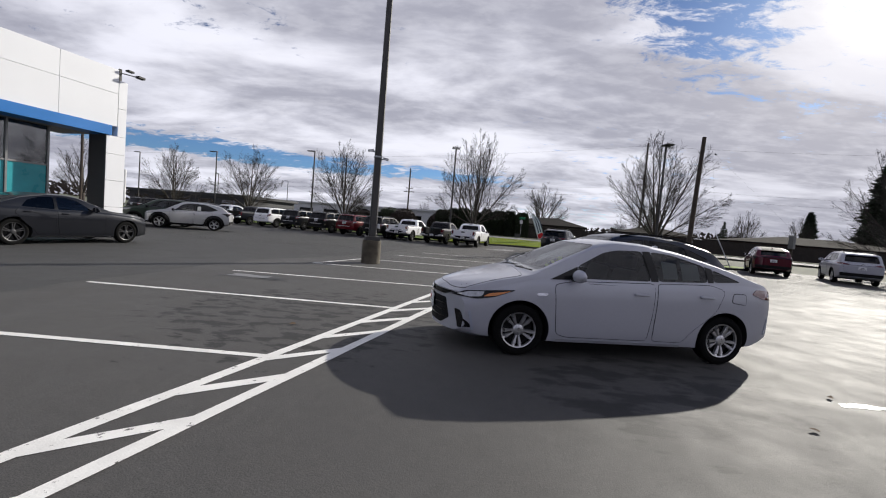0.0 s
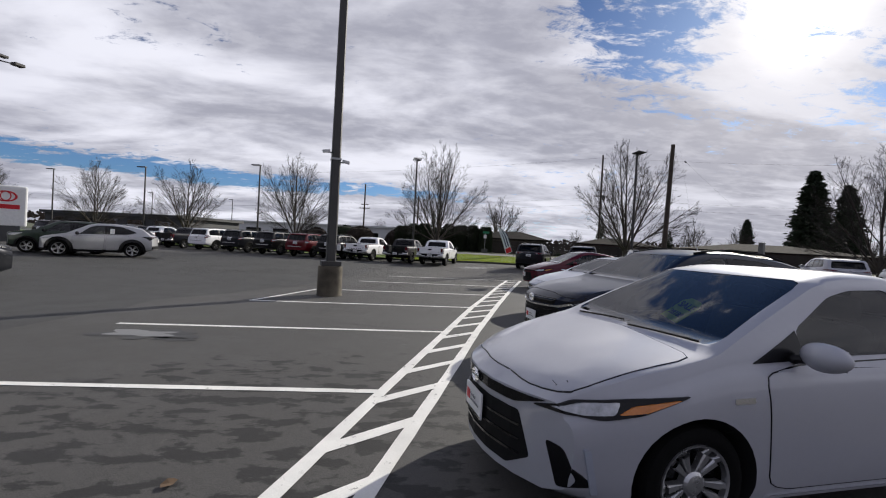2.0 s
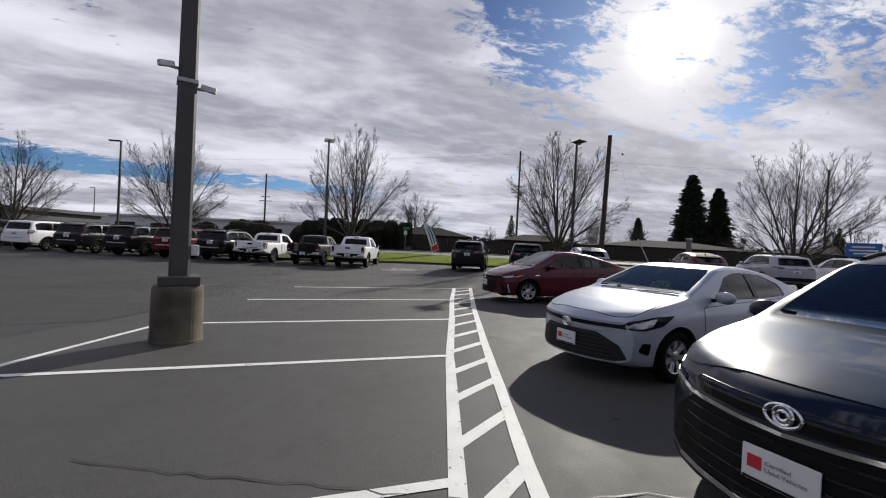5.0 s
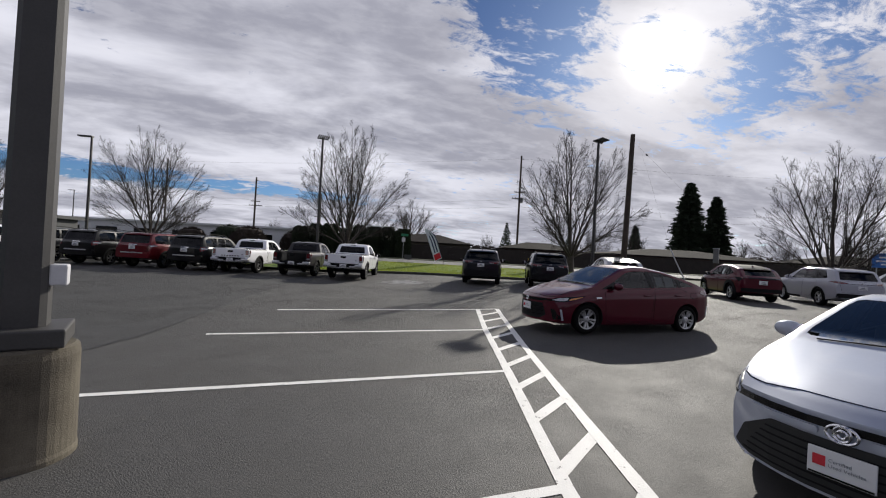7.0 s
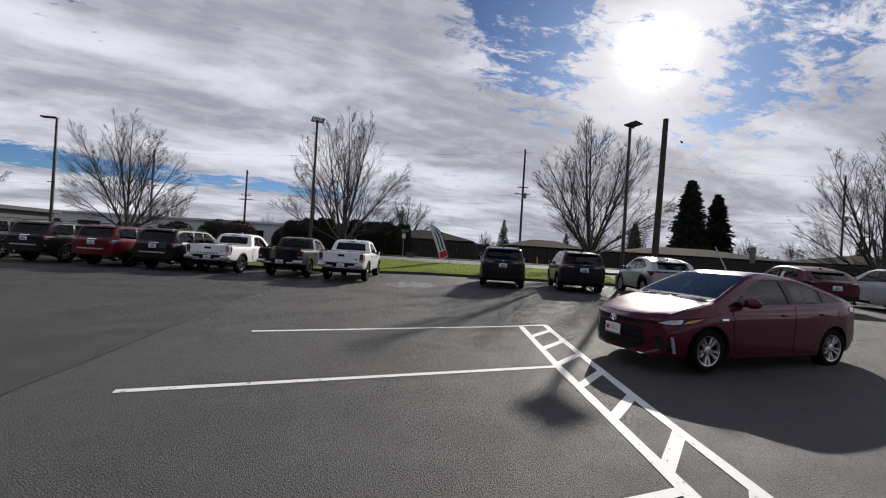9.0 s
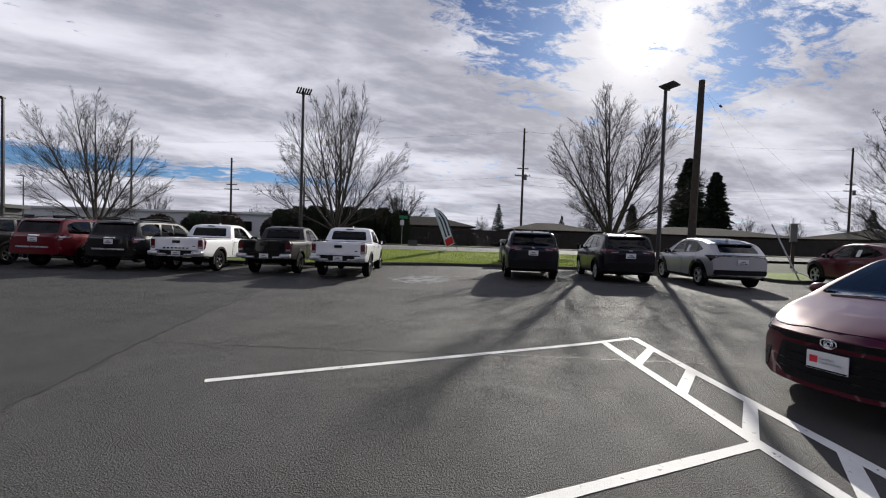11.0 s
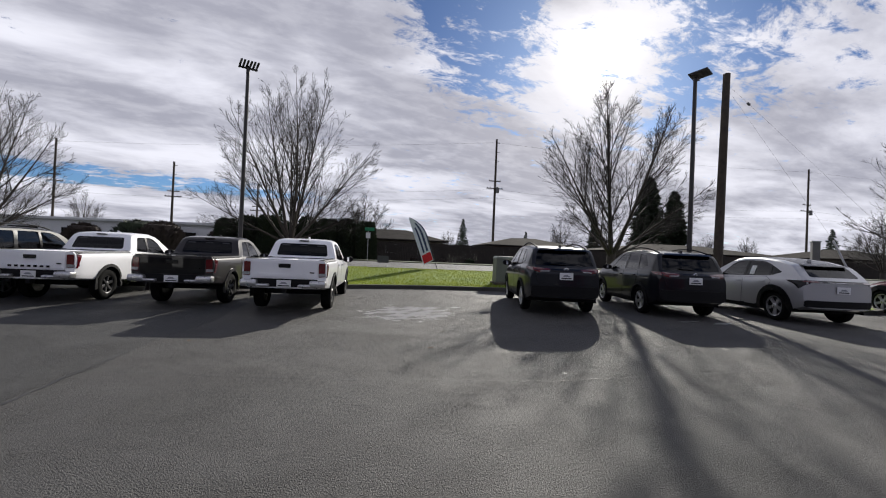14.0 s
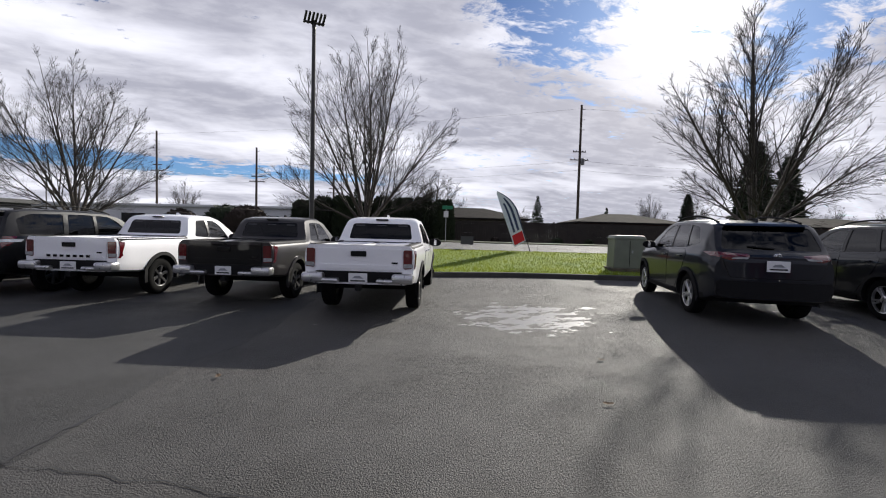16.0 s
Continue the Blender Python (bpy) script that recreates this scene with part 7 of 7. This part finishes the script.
wb = thing("warehouse", "long low white commercial building", "building", pose(*uv(-52, 62), 0.4, 0, 0, math.degrees(ROW) - 4))
part("wall", box(70, 16, 3.9, (0, 0, 1.95)), WHITE_PANEL, wb)
part("roof", box(71, 17, 0.35, (0, 0, 4.05)), WHITE_PANEL, wb)
for i in range(9):
    part("window", box(4.2, 0.1, 1.6, (-31 + 7.6 * i, -8.05, 1.9)), GLOSS_BLACK, wb)
db = thing("warehouse", "low dark commercial building with flat roof", "building", pose(*uv(-58, 24), 0.4, 0, 0, math.degrees(ROW)))
part("wall", box(26, 12, 2.9, (0, 0, 1.45)), DARK_PANEL, db)
part("roof", box(27, 13, 0.4, (0, 0, 3.0)), DARK_PANEL, db)
for i in range(5):
    part("window", box(3.2, 0.1, 1.5, (-10 + 5 * i, -6.05, 1.5)), SHOP_GLASS, db)

# ---- street furniture on the verge ----
cx, cy = 9.95, 33.75
cab = thing("utility_cabinet", "pale green steel utility cabinet on the grass", "cabinet", pose(cx, cy, ground_z(cx, cy) - 0.02, 0, 0, -20))
part("plinth", box(1.12, 0.92, 0.12, (0, 0, 0.05), 0.02), CONCRETE, cab)
part("body", box(1.0, 0.8, 0.98, (0, 0, 0.60), 0.025, taper=0.96), CABINET_GREEN, cab)
part("lid", box(1.06, 0.86, 0.13, (0, 0, 1.12), 0.045, taper=0.86), CABINET_GREEN, cab)
part("door_seam", box(0.012, 0.01, 0.85, (0.0, -0.396, 0.58)), PLASTIC, cab)
part("latch", box(0.05, 0.03, 0.09, (0.08, -0.40, 0.65), 0.008), GALV, cab)

fx, fy = 9.25, 39.3
flag = thing("feather_banner", "leaning white feather banner with navy lettering bars", "banner", pose(fx, fy, ground_z(fx, fy), 0, 0, -14))
tilt = Matrix.Rotation(radians(-20), 4, "Y")
part("mast", rod((0, 0, -0.1), tilt @ Vector((0, 0, 2.0)), 0.018, 0.012), DARK_METAL, flag)


def banner_x(z):
    """Width of the cloth beside the mast."""
    return -0.66 * (1 - min(0.97, (max(0.0, z - 1.9) / 1.25) ** 2.2))


def cloth(z0, z1, f0, f1, thick, off, mat, name, parent, label=""):
    bm = bmesh.new()
    n = 14
    rows = []
    for i in range(n + 1):
        z = z0 + (z1 - z0) * i / n
        w = banner_x(min(max(z, 0.53), 3.12))
        row = []
        for f in (f0, (f0 + f1) / 2, f1):
            for o in (off, off - thick):
                bend = 0.03 * math.sin(z * 2.2 + f * 2)
                row.append(bm.verts.new(tilt @ Vector((w * f - (0.66 + w), bend - o, z - 0.10 * f))))
        rows.append(row)
    for a, b in zip(rows, rows[1:]):
        for q in ((0, 2), (2, 4)):
            bm.faces.new((a[q[0]], a[q[1]], b[q[1]], b[q[0]]))
            bm.faces.new((a[q[0] + 1], b[q[0] + 1], b[q[1] + 1], a[q[1] + 1]))
        bm.faces.new((a[0], b[0], b[1], a[1]))
        bm.faces.new((a[4], a[5], b[5], b[4]))
    bmesh.ops.recalc_face_normals(bm, faces=bm.faces)
    return part(name, bm, mat, parent, label, smooth=True)


sheet_ob = cloth(0.55, 3.1, 0.03, 1.0, 0.006, 0.0, FLAG_WHITE, "cloth", flag)
cloth(0.55, 3.1, 0.0, 0.10, 0.02, 0.006, FLAG_NAVY, "cloth_sleeve", sheet_ob, "dark sleeve along the mast")
cloth(0.60, 1.05, 0.14, 0.92, 0.004, 0.007, FLAG_RED, "cloth_print", sheet_ob, "red square print")
cloth(1.15, 2.75, 0.28, 0.44, 0.004, 0.007, FLAG_NAVY, "cloth_print", sheet_ob, "navy lettering bar")
cloth(1.15, 2.55, 0.60, 0.74, 0.004, 0.007, FLAG_NAVY, "cloth_print", sheet_ob, "navy lettering bar")

# ---- roadside signs ----
dx, dy = -30.0, 33.6
dealer = thing("pylon_sign", "white pylon sign with red oval emblem and bar", "sign", pose(dx, dy, 0.0, 0, 0, 42))
part("board", box(2.3, 0.35, 3.0, (0, 0, 2.6), 0.12), WHITE_PANEL, dealer)
part("plinth", box(1.6, 0.30, 1.2, (0, 0, 0.6), 0.02), DARK_PANEL, dealer)
for a, b, z in ((0.62, 0.40, 3.30), (0.30, 0.38, 3.32)):
    bm = bmesh.new()
    rings = []
    for k in (1.0, 0.78):
        rings += [[bm.verts.new((a * k * math.cos(q * 0.2618), o, z + b * k * math.sin(q * 0.2618))) for q in range(24)] for o in (-0.20, -0.17)]
    for p, q in ((0, 1), (0, 2), (2, 3)):
        for k in range(24):
            bm.faces.new((rings[p][k], rings[p][(k + 1) % 24], rings[q][(k + 1) % 24], rings[q][k]))
    bmesh.ops.recalc_face_normals(bm, faces=bm.faces)
    part("emblem", bm, FLAG_RED, dealer, "red oval ring")
part("name_bar", box(1.5, 0.03, 0.32, (0, -0.185, 2.55), 0.01), FLAG_RED, dealer, "red bar of lettering")
part("side_pole", rod((-1.9, 1.5, 0), (-1.9, 1.5, 8.0), 0.10), WOOD_POLE, dealer)

bx, by = 47.0, 31.6
board = thing("road_sign", "blue road sign with pale bars on two posts", "sign", pose(bx, by, ground_z(bx, by), 0, 0, 118 - 180))
part("panel", box(2.4, 0.06, 1.25, (0, 0, 2.35), 0.02), material("blue_sign_sheet", (0.03, 0.13, 0.40), 0.45, vary=0.08), board)
for z, w in ((2.62, 1.5), (2.30, 1.9), (2.02, 1.3)):
    part("sign_bar", box(w, 0.012, 0.13, (0, -0.037, z)), WHITE_PANEL, board)
for sx in (-0.9, 0.9):
    part("post", box(0.09, 0.09, 2.9, (sx, 0.07, 1.45), 0.01), GALV, board)

vx, vy = 25.6, 30.2
meter = thing("utility_cabinet", "grey steel meter cabinet on a post by the fence", "cabinet", pose(vx, vy, ground_z(vx, vy), 0, 0, 35))
part("post", box(0.16, 0.16, 1.5, (0, 0, 0.75), 0.01), WOOD_POLE, meter)
part("body", box(0.52, 0.30, 0.95, (0, 0, 1.95), 0.02), PORCELAIN, meter)
part("lid", box(0.58, 0.36, 0.06, (0, 0, 2.45), 0.015), GALV, meter)

yx, yy = 6.6, 40.6
yard = thing("yard_sign", "small dark yard sign in the grass", "sign", pose(yx, yy, ground_z(yx, yy), 0, 0, -10))
part("board", box(0.60, 0.02, 0.38, (0, 0, 0.42), 0.004), DARK_PANEL, yard)
for sx in (-0.2, 0.2):
    part("stake", rod((sx, 0, -0.05), (sx, 0, 0.25), 0.008), GALV, yard)
gx, gy = uv(-0.9, 18.4)
gsign = thing("street_sign", "green street name sign on a thin post", "sign", pose(gx, gy, ground_z(gx, gy), 0, 0, -16))
part("post", rod((0, 0, -0.05), (0, 0, 2.7), 0.03), GALV, gsign)
part("name_plate", box(0.75, 0.03, 0.26, (0.1, -0.03, 2.55), 0.01), SIGN_GREEN, gsign)
part("lower_plate", box(0.35, 0.03, 0.45, (0.0, -0.03, 2.05), 0.01), WHITE_PANEL, gsign)
hx, hy = uv(12.5, 19.4)
hyd = thing("marker_post", "short yellow marker post by the street", "post", pose(hx, hy, 0.66, 0, 0, 0))
part("shaft", lathe([(0.07, 0), (0.07, 0.75), (0.04, 0.82)], 12), material("yellow_paint", (0.5, 0.35, 0.03), 0.6, vary=0.2), hyd)

# ---- trees and planting ----
class Tubes:
    """Collects tapered tubes into one mesh."""

    def __init__(self):
        self.v, self.f = [], []

    def tube(self, pts, radii, n):
        base = len(self.v)
        for i, p in enumerate(pts):
            d = (pts[min(i + 1, len(pts) - 1)] - pts[max(i - 1, 0)]).normalized()
            a = d.orthogonal().normalized()
            b = d.cross(a)
            for k in range(n):
                t = 2 * math.pi * k / n
                self.v.append(p + (a * math.cos(t) + b * math.sin(t)) * radii[i])
        for i in range(len(pts) - 1):
            for k in range(n):
                q, r = base + i * n + k, base + i * n + (k + 1) % n
                self.f.append((q, r, r + n, q + n))


def bare_tree_meshes(seed, height, spread, bole, stems, dense=1.0):
    """Trunk and bare crown of a many-stemmed street tree: low fork, ascending limbs, an egg-shaped crown of fine twigs."""
    rng = random.Random(seed)
    trunk, crown = Tubes(), Tubes()

    def grow(p, d, length, r, level):
        steps = (10, 7, 5, 3)[level]
        pts, radii, kids = [p.copy()], [r], []
        d = d.normalized()
        for i in range(steps):
            bend = Vector((rng.uniform(-1, 1), rng.uniform(-1, 1), rng.uniform(-0.5, 0.5))) * (0.035, 0.05, 0.06, 0.07)[level]
            d = (d + bend + Vector((0, 0, (0.018, 0.030, 0.030, 0.02)[level]))).normalized()
            p = p + d * (length / steps)
            pts.append(p.copy())
            radii.append(max((0.012, 0.0065, 0.0055, 0.005)[level], r * (1 - 0.93 * ((i + 1) / steps) ** 0.85)))
            kids.append((p.copy(), d.copy(), (i + 1) / steps))
        (trunk if level == 0 else crown).tube(pts, radii, (7, 5, 4, 3)[level])
        if level == 3:
            return
        per = (1.6, 1.75, 1.45)[level] * dense
        for q, dd, f in kids:
            if f < (0.12, 0.15, 0.2)[level]:
                continue
            for _ in range(int(per + rng.random())):
                a = rng.uniform(0, 2 * math.pi)
                o = dd.orthogonal().normalized()
                side = (o * math.cos(a) + dd.cross(o) * math.sin(a)).normalized()
                lo, hi = ((0.38, 0.68), (0.45, 0.8), (0.5, 0.9))[level]
                nd = (dd + side * rng.uniform(lo, hi)).normalized()
                ln = length * rng.uniform(0.8, 1.15) * ((0.62, 0.52, 0.52)[level] * (1 - f) + 0.10)
                if ln > 0.15:
                    grow(q, nd, ln, max(0.0055, r * (1 - 0.8 * f) * 0.46), level + 1)

    trunk.tube([Vector((0, 0, -0.1)), Vector((0, 0, 0.25)), Vector((0.02, 0.01, bole))], [0.33, 0.25, 0.22], 10)
    for k in range(stems):
        a = 2.4 * k + rng.uniform(-0.3, 0.3)
        f = k / (stems - 1)
        lean = 0.05 + 1.22 * f ** 0.9
        ln = (height - bole) * (0.93 - 0.42 * f) * rng.uniform(0.92, 1.0)
        d = Vector((math.cos(a) * math.sin(lean), math.sin(a) * math.sin(lean), math.cos(lean)))
        grow(Vector((0.10 * math.cos(a), 0.10 * math.sin(a), bole * rng.uniform(0.8, 1.0))), d, ln, 0.125 - 0.05 * f, 0)
    return (from_lists("trunk", trunk.v, trunk.f, BARK, True), from_lists("crown", crown.v, crown.f, TWIG, True))


def stand_tree(meshes, x, y, scale, yaw, label, z=None, group="bare street trees", wide=1.0):
    t = thing("tree", label, "tree", pose(x, y, (ground_z(x, y) if z is None else z) - 0.02, 0, 0, yaw) @ Matrix.Diagonal((scale * wide, scale * wide, scale, 1)), group)
    for nm, me in zip(("trunk", "crown"), meshes):
        shared(nm, me, t, Matrix())
    return t


TA = bare_tree_meshes(5, 11.0, 4.2, 1.3, 11, 1.02)
TB = bare_tree_meshes(11, 11.9, 4.8, 1.2, 11, 1.02)
TC = bare_tree_meshes(23, 7.6, 4.4, 1.0, 10, 0.85)
stand_tree(TB, 2.3, 46.5, 1.06, 20, "large bare many-stemmed tree behind the pickups")
stand_tree(TA, 18.2, 36.05, 1.02, 75, "large bare many-stemmed tree beside the lamp post", wide=1.05)
stand_tree(TB, -14.0, 51.0, 0.95, 140, "bare many-stemmed street tree")
stand_tree(TB, 31.0, 26.6, 0.86, 200, "bare many-stemmed tree at the lot's corner", wide=1.1)
stand_tree(TA, -26.3, 51.0, 0.85, 300, "bare many-stemmed street tree further along", wide=1.15)
stand_tree(TB, -39.0, 55.0, 0.82, 15, "bare street tree far along the row")
stand_tree(TC, 24.7, 122.8, 2.1, 40, "bare round-crowned tree behind the hedge", wide=1.35)
stand_tree(TC, -29.0, 118.0, 1.35, 90, "distant bare tree with rounded crown")
stand_tree(TC, 46.0, 118.0, 0.95, 10, "small distant bare tree")
for i, (x, y, s) in enumerate(((74, 108, 1.5), (84, 104, 1.4), (66, 100, 0.9), (98, 84, 1.1), (120, 88, 1.2), (112, 62, 1.1), (60, 40, 0.9), (92, 38, 1.0), (-62, 66, 1.4), (-80, 60, 1.3), (-10, 124, 1.0), (150, 70, 1.3))):
    stand_tree(TC, x, y, s, 37 * i, "distant bare tree beyond the houses", group="distant bare trees")


def conifer_meshes(seed, h, r, layers, droop=0.25, point=1.0, dense=1.0):
    """A needle tree: a straight stem and tiers of boughs carrying many small clumps."""
    rng = random.Random(seed)
    stem, vs, fs = Tubes(), [], []
    stem.tube([Vector((0, 0, -0.1)), Vector((0, 0, h * 0.98))], [h * 0.018, 0.03], 7)
    for i in range(layers):
        f = (i + 0.3) / layers
        z = h * (0.06 + 0.92 * f)
        reach = r * (1 - f) ** point * rng.uniform(0.78, 1.15) + 0.15
        n = max(4, int((9 + 10 * (1 - f)) * dense))
        for k in range(n):
            a = rng.uniform(0, 2 * math.pi)
            L = reach * rng.uniform(0.6, 1.1)
            stem.tube([Vector((0, 0, z)), Vector((math.cos(a) * L, math.sin(a) * L, z - droop * L * 0.6))], [0.05 * (1 - f) + 0.015, 0.01], 3)
            for _ in range(int(6 + 8 * (1 - f))):
                q = rng.uniform(0.15, 1.05) * L
                c = Vector((math.cos(a) * q + rng.uniform(-0.16, 0.16) * h * 0.04, math.sin(a) * q + rng.uniform(-0.16, 0.16) * h * 0.04, z - droop * q + rng.uniform(-0.3, 0.3) * h / layers))
                s = h * 0.017 * rng.uniform(0.7, 1.5)
                d = Vector((math.cos(a + rng.uniform(-1, 1)), math.sin(a + rng.uniform(-1, 1)), rng.uniform(-0.7, 0.3))).normalized()
                o = d.orthogonal().normalized() * s * 0.55
                u2 = d.cross(o)
                b = len(vs)
                vs += [c - d * s, c + o, c + d * s * 1.6, c - o, c + u2 * 0.7, c - u2 * 0.7]
                fs += [(b, b + 1, b + 2, b + 3), (b, b + 4, b + 2, b + 5)]
    return (from_lists("trunk", stem.v, stem.f, BARK, True), from_lists("crown", vs, fs, CONIFER))


SEQ = conifer_meshes(3, 25.0, 6.2, 46, 0.22, 0.62, 2.2)
FIR = conifer_meshes(9, 17.0, 4.4, 22, 0.28, 0.9, 0.9)
CONE = conifer_meshes(17, 14.0, 3.2, 40, 0.1, 0.7, 1.8)
stand_tree(SEQ, 112.0, 112.5, 1.12, 0, "tall dark dense conifer with ragged outline", 0.6, "conifers")
stand_tree(SEQ, 119.0, 109.0, 0.95, 120, "dark dense conifer beside a taller one", 0.6, "conifers")
stand_tree(FIR, 84.0, 185.0, 1.0, 30, "distant open-branched dark green fir", 0.6, "conifers")
stand_tree(FIR, 104.0, 166.0, 0.7, 80, "distant smaller dark green fir", 0.6, "conifers")
stand_tree(CONE, 108.0, 131.0, 1.05, 0, "dark dense cone-shaped evergreen tree", 0.6, "conifers")
stand_tree(FIR, 78.0, 52.0, 0.42, 50, "small dark fir near the houses", 0.6, "conifers")
stand_tree(FIR, 4.0, 93.0, 0.45, 10, "small ragged dark fir by the poles", 0.6, "conifers")
stand_tree(CONE, 90.0, 20.0, 0.5, 10, "low dark evergreen by the street", 0.6, "conifers")


def clump_mesh(seed, w, d, h, n, leaf, mat, name, taper=0.25):
    """Foliage of an upright shrub: many small leaf sprays through its volume."""
    rng = random.Random(seed)
    vs, fs = [], []
    for _ in range(n):
        z = rng.random()
        k = 1.0 - taper * z ** 3 - (0.5 if z > 0.93 else 0) * rng.random()
        a, q = rng.uniform(0, 2 * math.pi), rng.uniform(0.75, 1.05)
        c = Vector((math.cos(a) * w / 2 * k * q, math.sin(a) * d / 2 * k * q, z * h))
        s = leaf * rng.uniform(0.6, 1.5)
        dr = Vector((math.cos(a) * 0.5, math.sin(a) * 0.5, rng.uniform(0.2, 1.2))).normalized()
        o = dr.orthogonal().normalized() * s * 0.6
        b = len(vs)
        vs += [c - dr * s * 0.5, c + o, c + dr * s * 1.3, c - o]
        fs.append((b, b + 1, b + 2, b + 3))
    b = len(vs)
    for z, k in ((0.0, 0.8), (h * 0.5, 0.82), (h * 0.9, 0.66), (h * 0.97, 0.3)):
        for i in range(10):
            vs.append(Vector((math.cos(i * 0.6283) * w / 2 * k, math.sin(i * 0.6283) * d / 2 * k, z)))
    for r in range(3):
        for i in range(10):
            fs.append((b + r * 10 + i, b + r * 10 + (i + 1) % 10, b + r * 10 + 10 + (i + 1) % 10, b + r * 10 + 10 + i))
    fs.append(tuple(b + 30 + i for i in range(10)))
    return from_lists(name, vs, fs, mat)


HEDGE = [clump_mesh(40 + i, 1.85, 1.6, 3.3, 2600, 0.13, ARBOR, "foliage") for i in range(3)]
for i in range(8):
    u = -12.5 + 1.62 * i + random.uniform(-0.1, 0.1)
    x, y = uv(u, 21.2)
    hdg = thing("hedge_shrub", "tall dark columnar evergreen in a hedge row", "hedge", pose(x, y, ground_z(x, y) - 0.05, 0, 0, 70 * i) @ Matrix.Diagonal((1, 1, random.uniform(0.90, 1.05), 1)), "evergreen hedge")
    shared("foliage", HEDGE[i % 3], hdg, Matrix())
BUSH = [clump_mesh(60 + i, 3.2, 2.6, 1.9, 1500, 0.16, m, "foliage", 0.75) for i, m in enumerate((SHRUB, ARBOR, SHRUB))]
for i, (u, v, s) in enumerate(((-27, 40, 1.7), (-32, 44, 1.9), (-22, 46, 1.6), (-37, 42, 1.5), (22, 30, 0.8), (44, 24, 0.8), (70, 24, 1.0), (95, 26, 1.2), (108, 22, 1.6), (116, 18, 1.6), (8, 21.6, 0.28), (5.5, 21.7, 0.24), (3.0, 21.6, 0.26), (10.5, 21.6, 0.25), (6, 33, 0.9))):
    x, y = uv(u, v)
    b = thing("shrub", "low dense shrub across the street" if i % 3 == 1 else "brown dormant shrub across the street", "shrub", pose(x, y, ground_z(x, y) - 0.05, 0, 0, 50 * i) @ Matrix.Diagonal((s, s, s, 1)), "shrubs")
    shared("foliage", BUSH[i % 3], b, Matrix())

# far tree line closing the horizon
rng = random.Random(77)
vs, fs = [], []
for i in range(11000):
    a = rng.uniform(-2.1, 2.1)
    q = rng.uniform(330, 420)
    hgt = 9 + 5 * noise.noise(Vector((a * 6, 0, 0))) + 4 * noise.noise(Vector((a * 23, 3, 0)))
    c = Vector((math.sin(a) * q, math.cos(a) * q + 20, rng.random() ** 0.8 * max(2.0, hgt)))
    s = rng.uniform(0.5, 1.4)
    t = Vector((math.cos(a), -math.sin(a), 0)) * s
    up_ = Vector((0, 0, s * 1.1))
    b = len(vs)
    vs += [c - t, c - up_ * 0.6, c + t, c + up_]
    fs.append((b, b + 1, b + 2, b + 3))
tagged(new("far_woods", from_lists("far_woods", vs, fs, SHRUB)), "distant brown leafless woods on the horizon", "woods", kind="stuff")

# grass blades on the verge
rng = random.Random(5)
vs, fs = [], []
for i in range(42000):
    u, v = rng.uniform(-6, 13.3), 0.2 + 6.3 * rng.random() ** 1.3
    x, y = uv(u, v)
    z = ground_z(x, y) - 0.005
    a, h, w = rng.uniform(0, 6.28), rng.uniform(0.03, 0.085), rng.uniform(0.006, 0.012)
    lx, ly = rng.uniform(-0.03, 0.03), rng.uniform(-0.03, 0.03)
    b = len(vs)
    vs += [(x - w * math.cos(a), y - w * math.sin(a), z), (x + w * math.cos(a), y + w * math.sin(a), z), (x + lx, y + ly, z + h)]
    fs.append((b, b + 1, b + 2))
tagged(new("grass", from_lists("grass", vs, fs, BLADE)), "short bright green lawn grass", "grass", kind="stuff")

# litter on the paving
for x, y in ((0.9, 5.6), (1.35, 6.9), (3.7, 1.3), (4.6, 2.2), (-1.6, 3.2), (1.1, 6.2), (2.2, 8.6), (-3.2, 0.9), (5.2, 0.9), (-0.6, 26.3), (2.9, 24.9), (3.6, 26.0)):
    bm = bmesh.new()
    n = 7
    ring = [bm.verts.new((0.035 * math.cos(6.283 * i / n) * random.uniform(0.5, 1.2), 0.05 * math.sin(6.283 * i / n) * random.uniform(0.6, 1.2), random.uniform(0.004, 0.02))) for i in range(n)]
    c = bm.verts.new((0, 0, 0.004))
    for i in range(n):
        bm.faces.new((c, ring[i], ring[(i + 1) % n]))
    tagged(part("leaf_litter", bm, DEBRIS, None, "", pose(x, y, gz(x, y) + 0.012, 0, 0, random.uniform(0, 360))), "dry curled leaf lying on asphalt", "leaf", "fallen leaves")
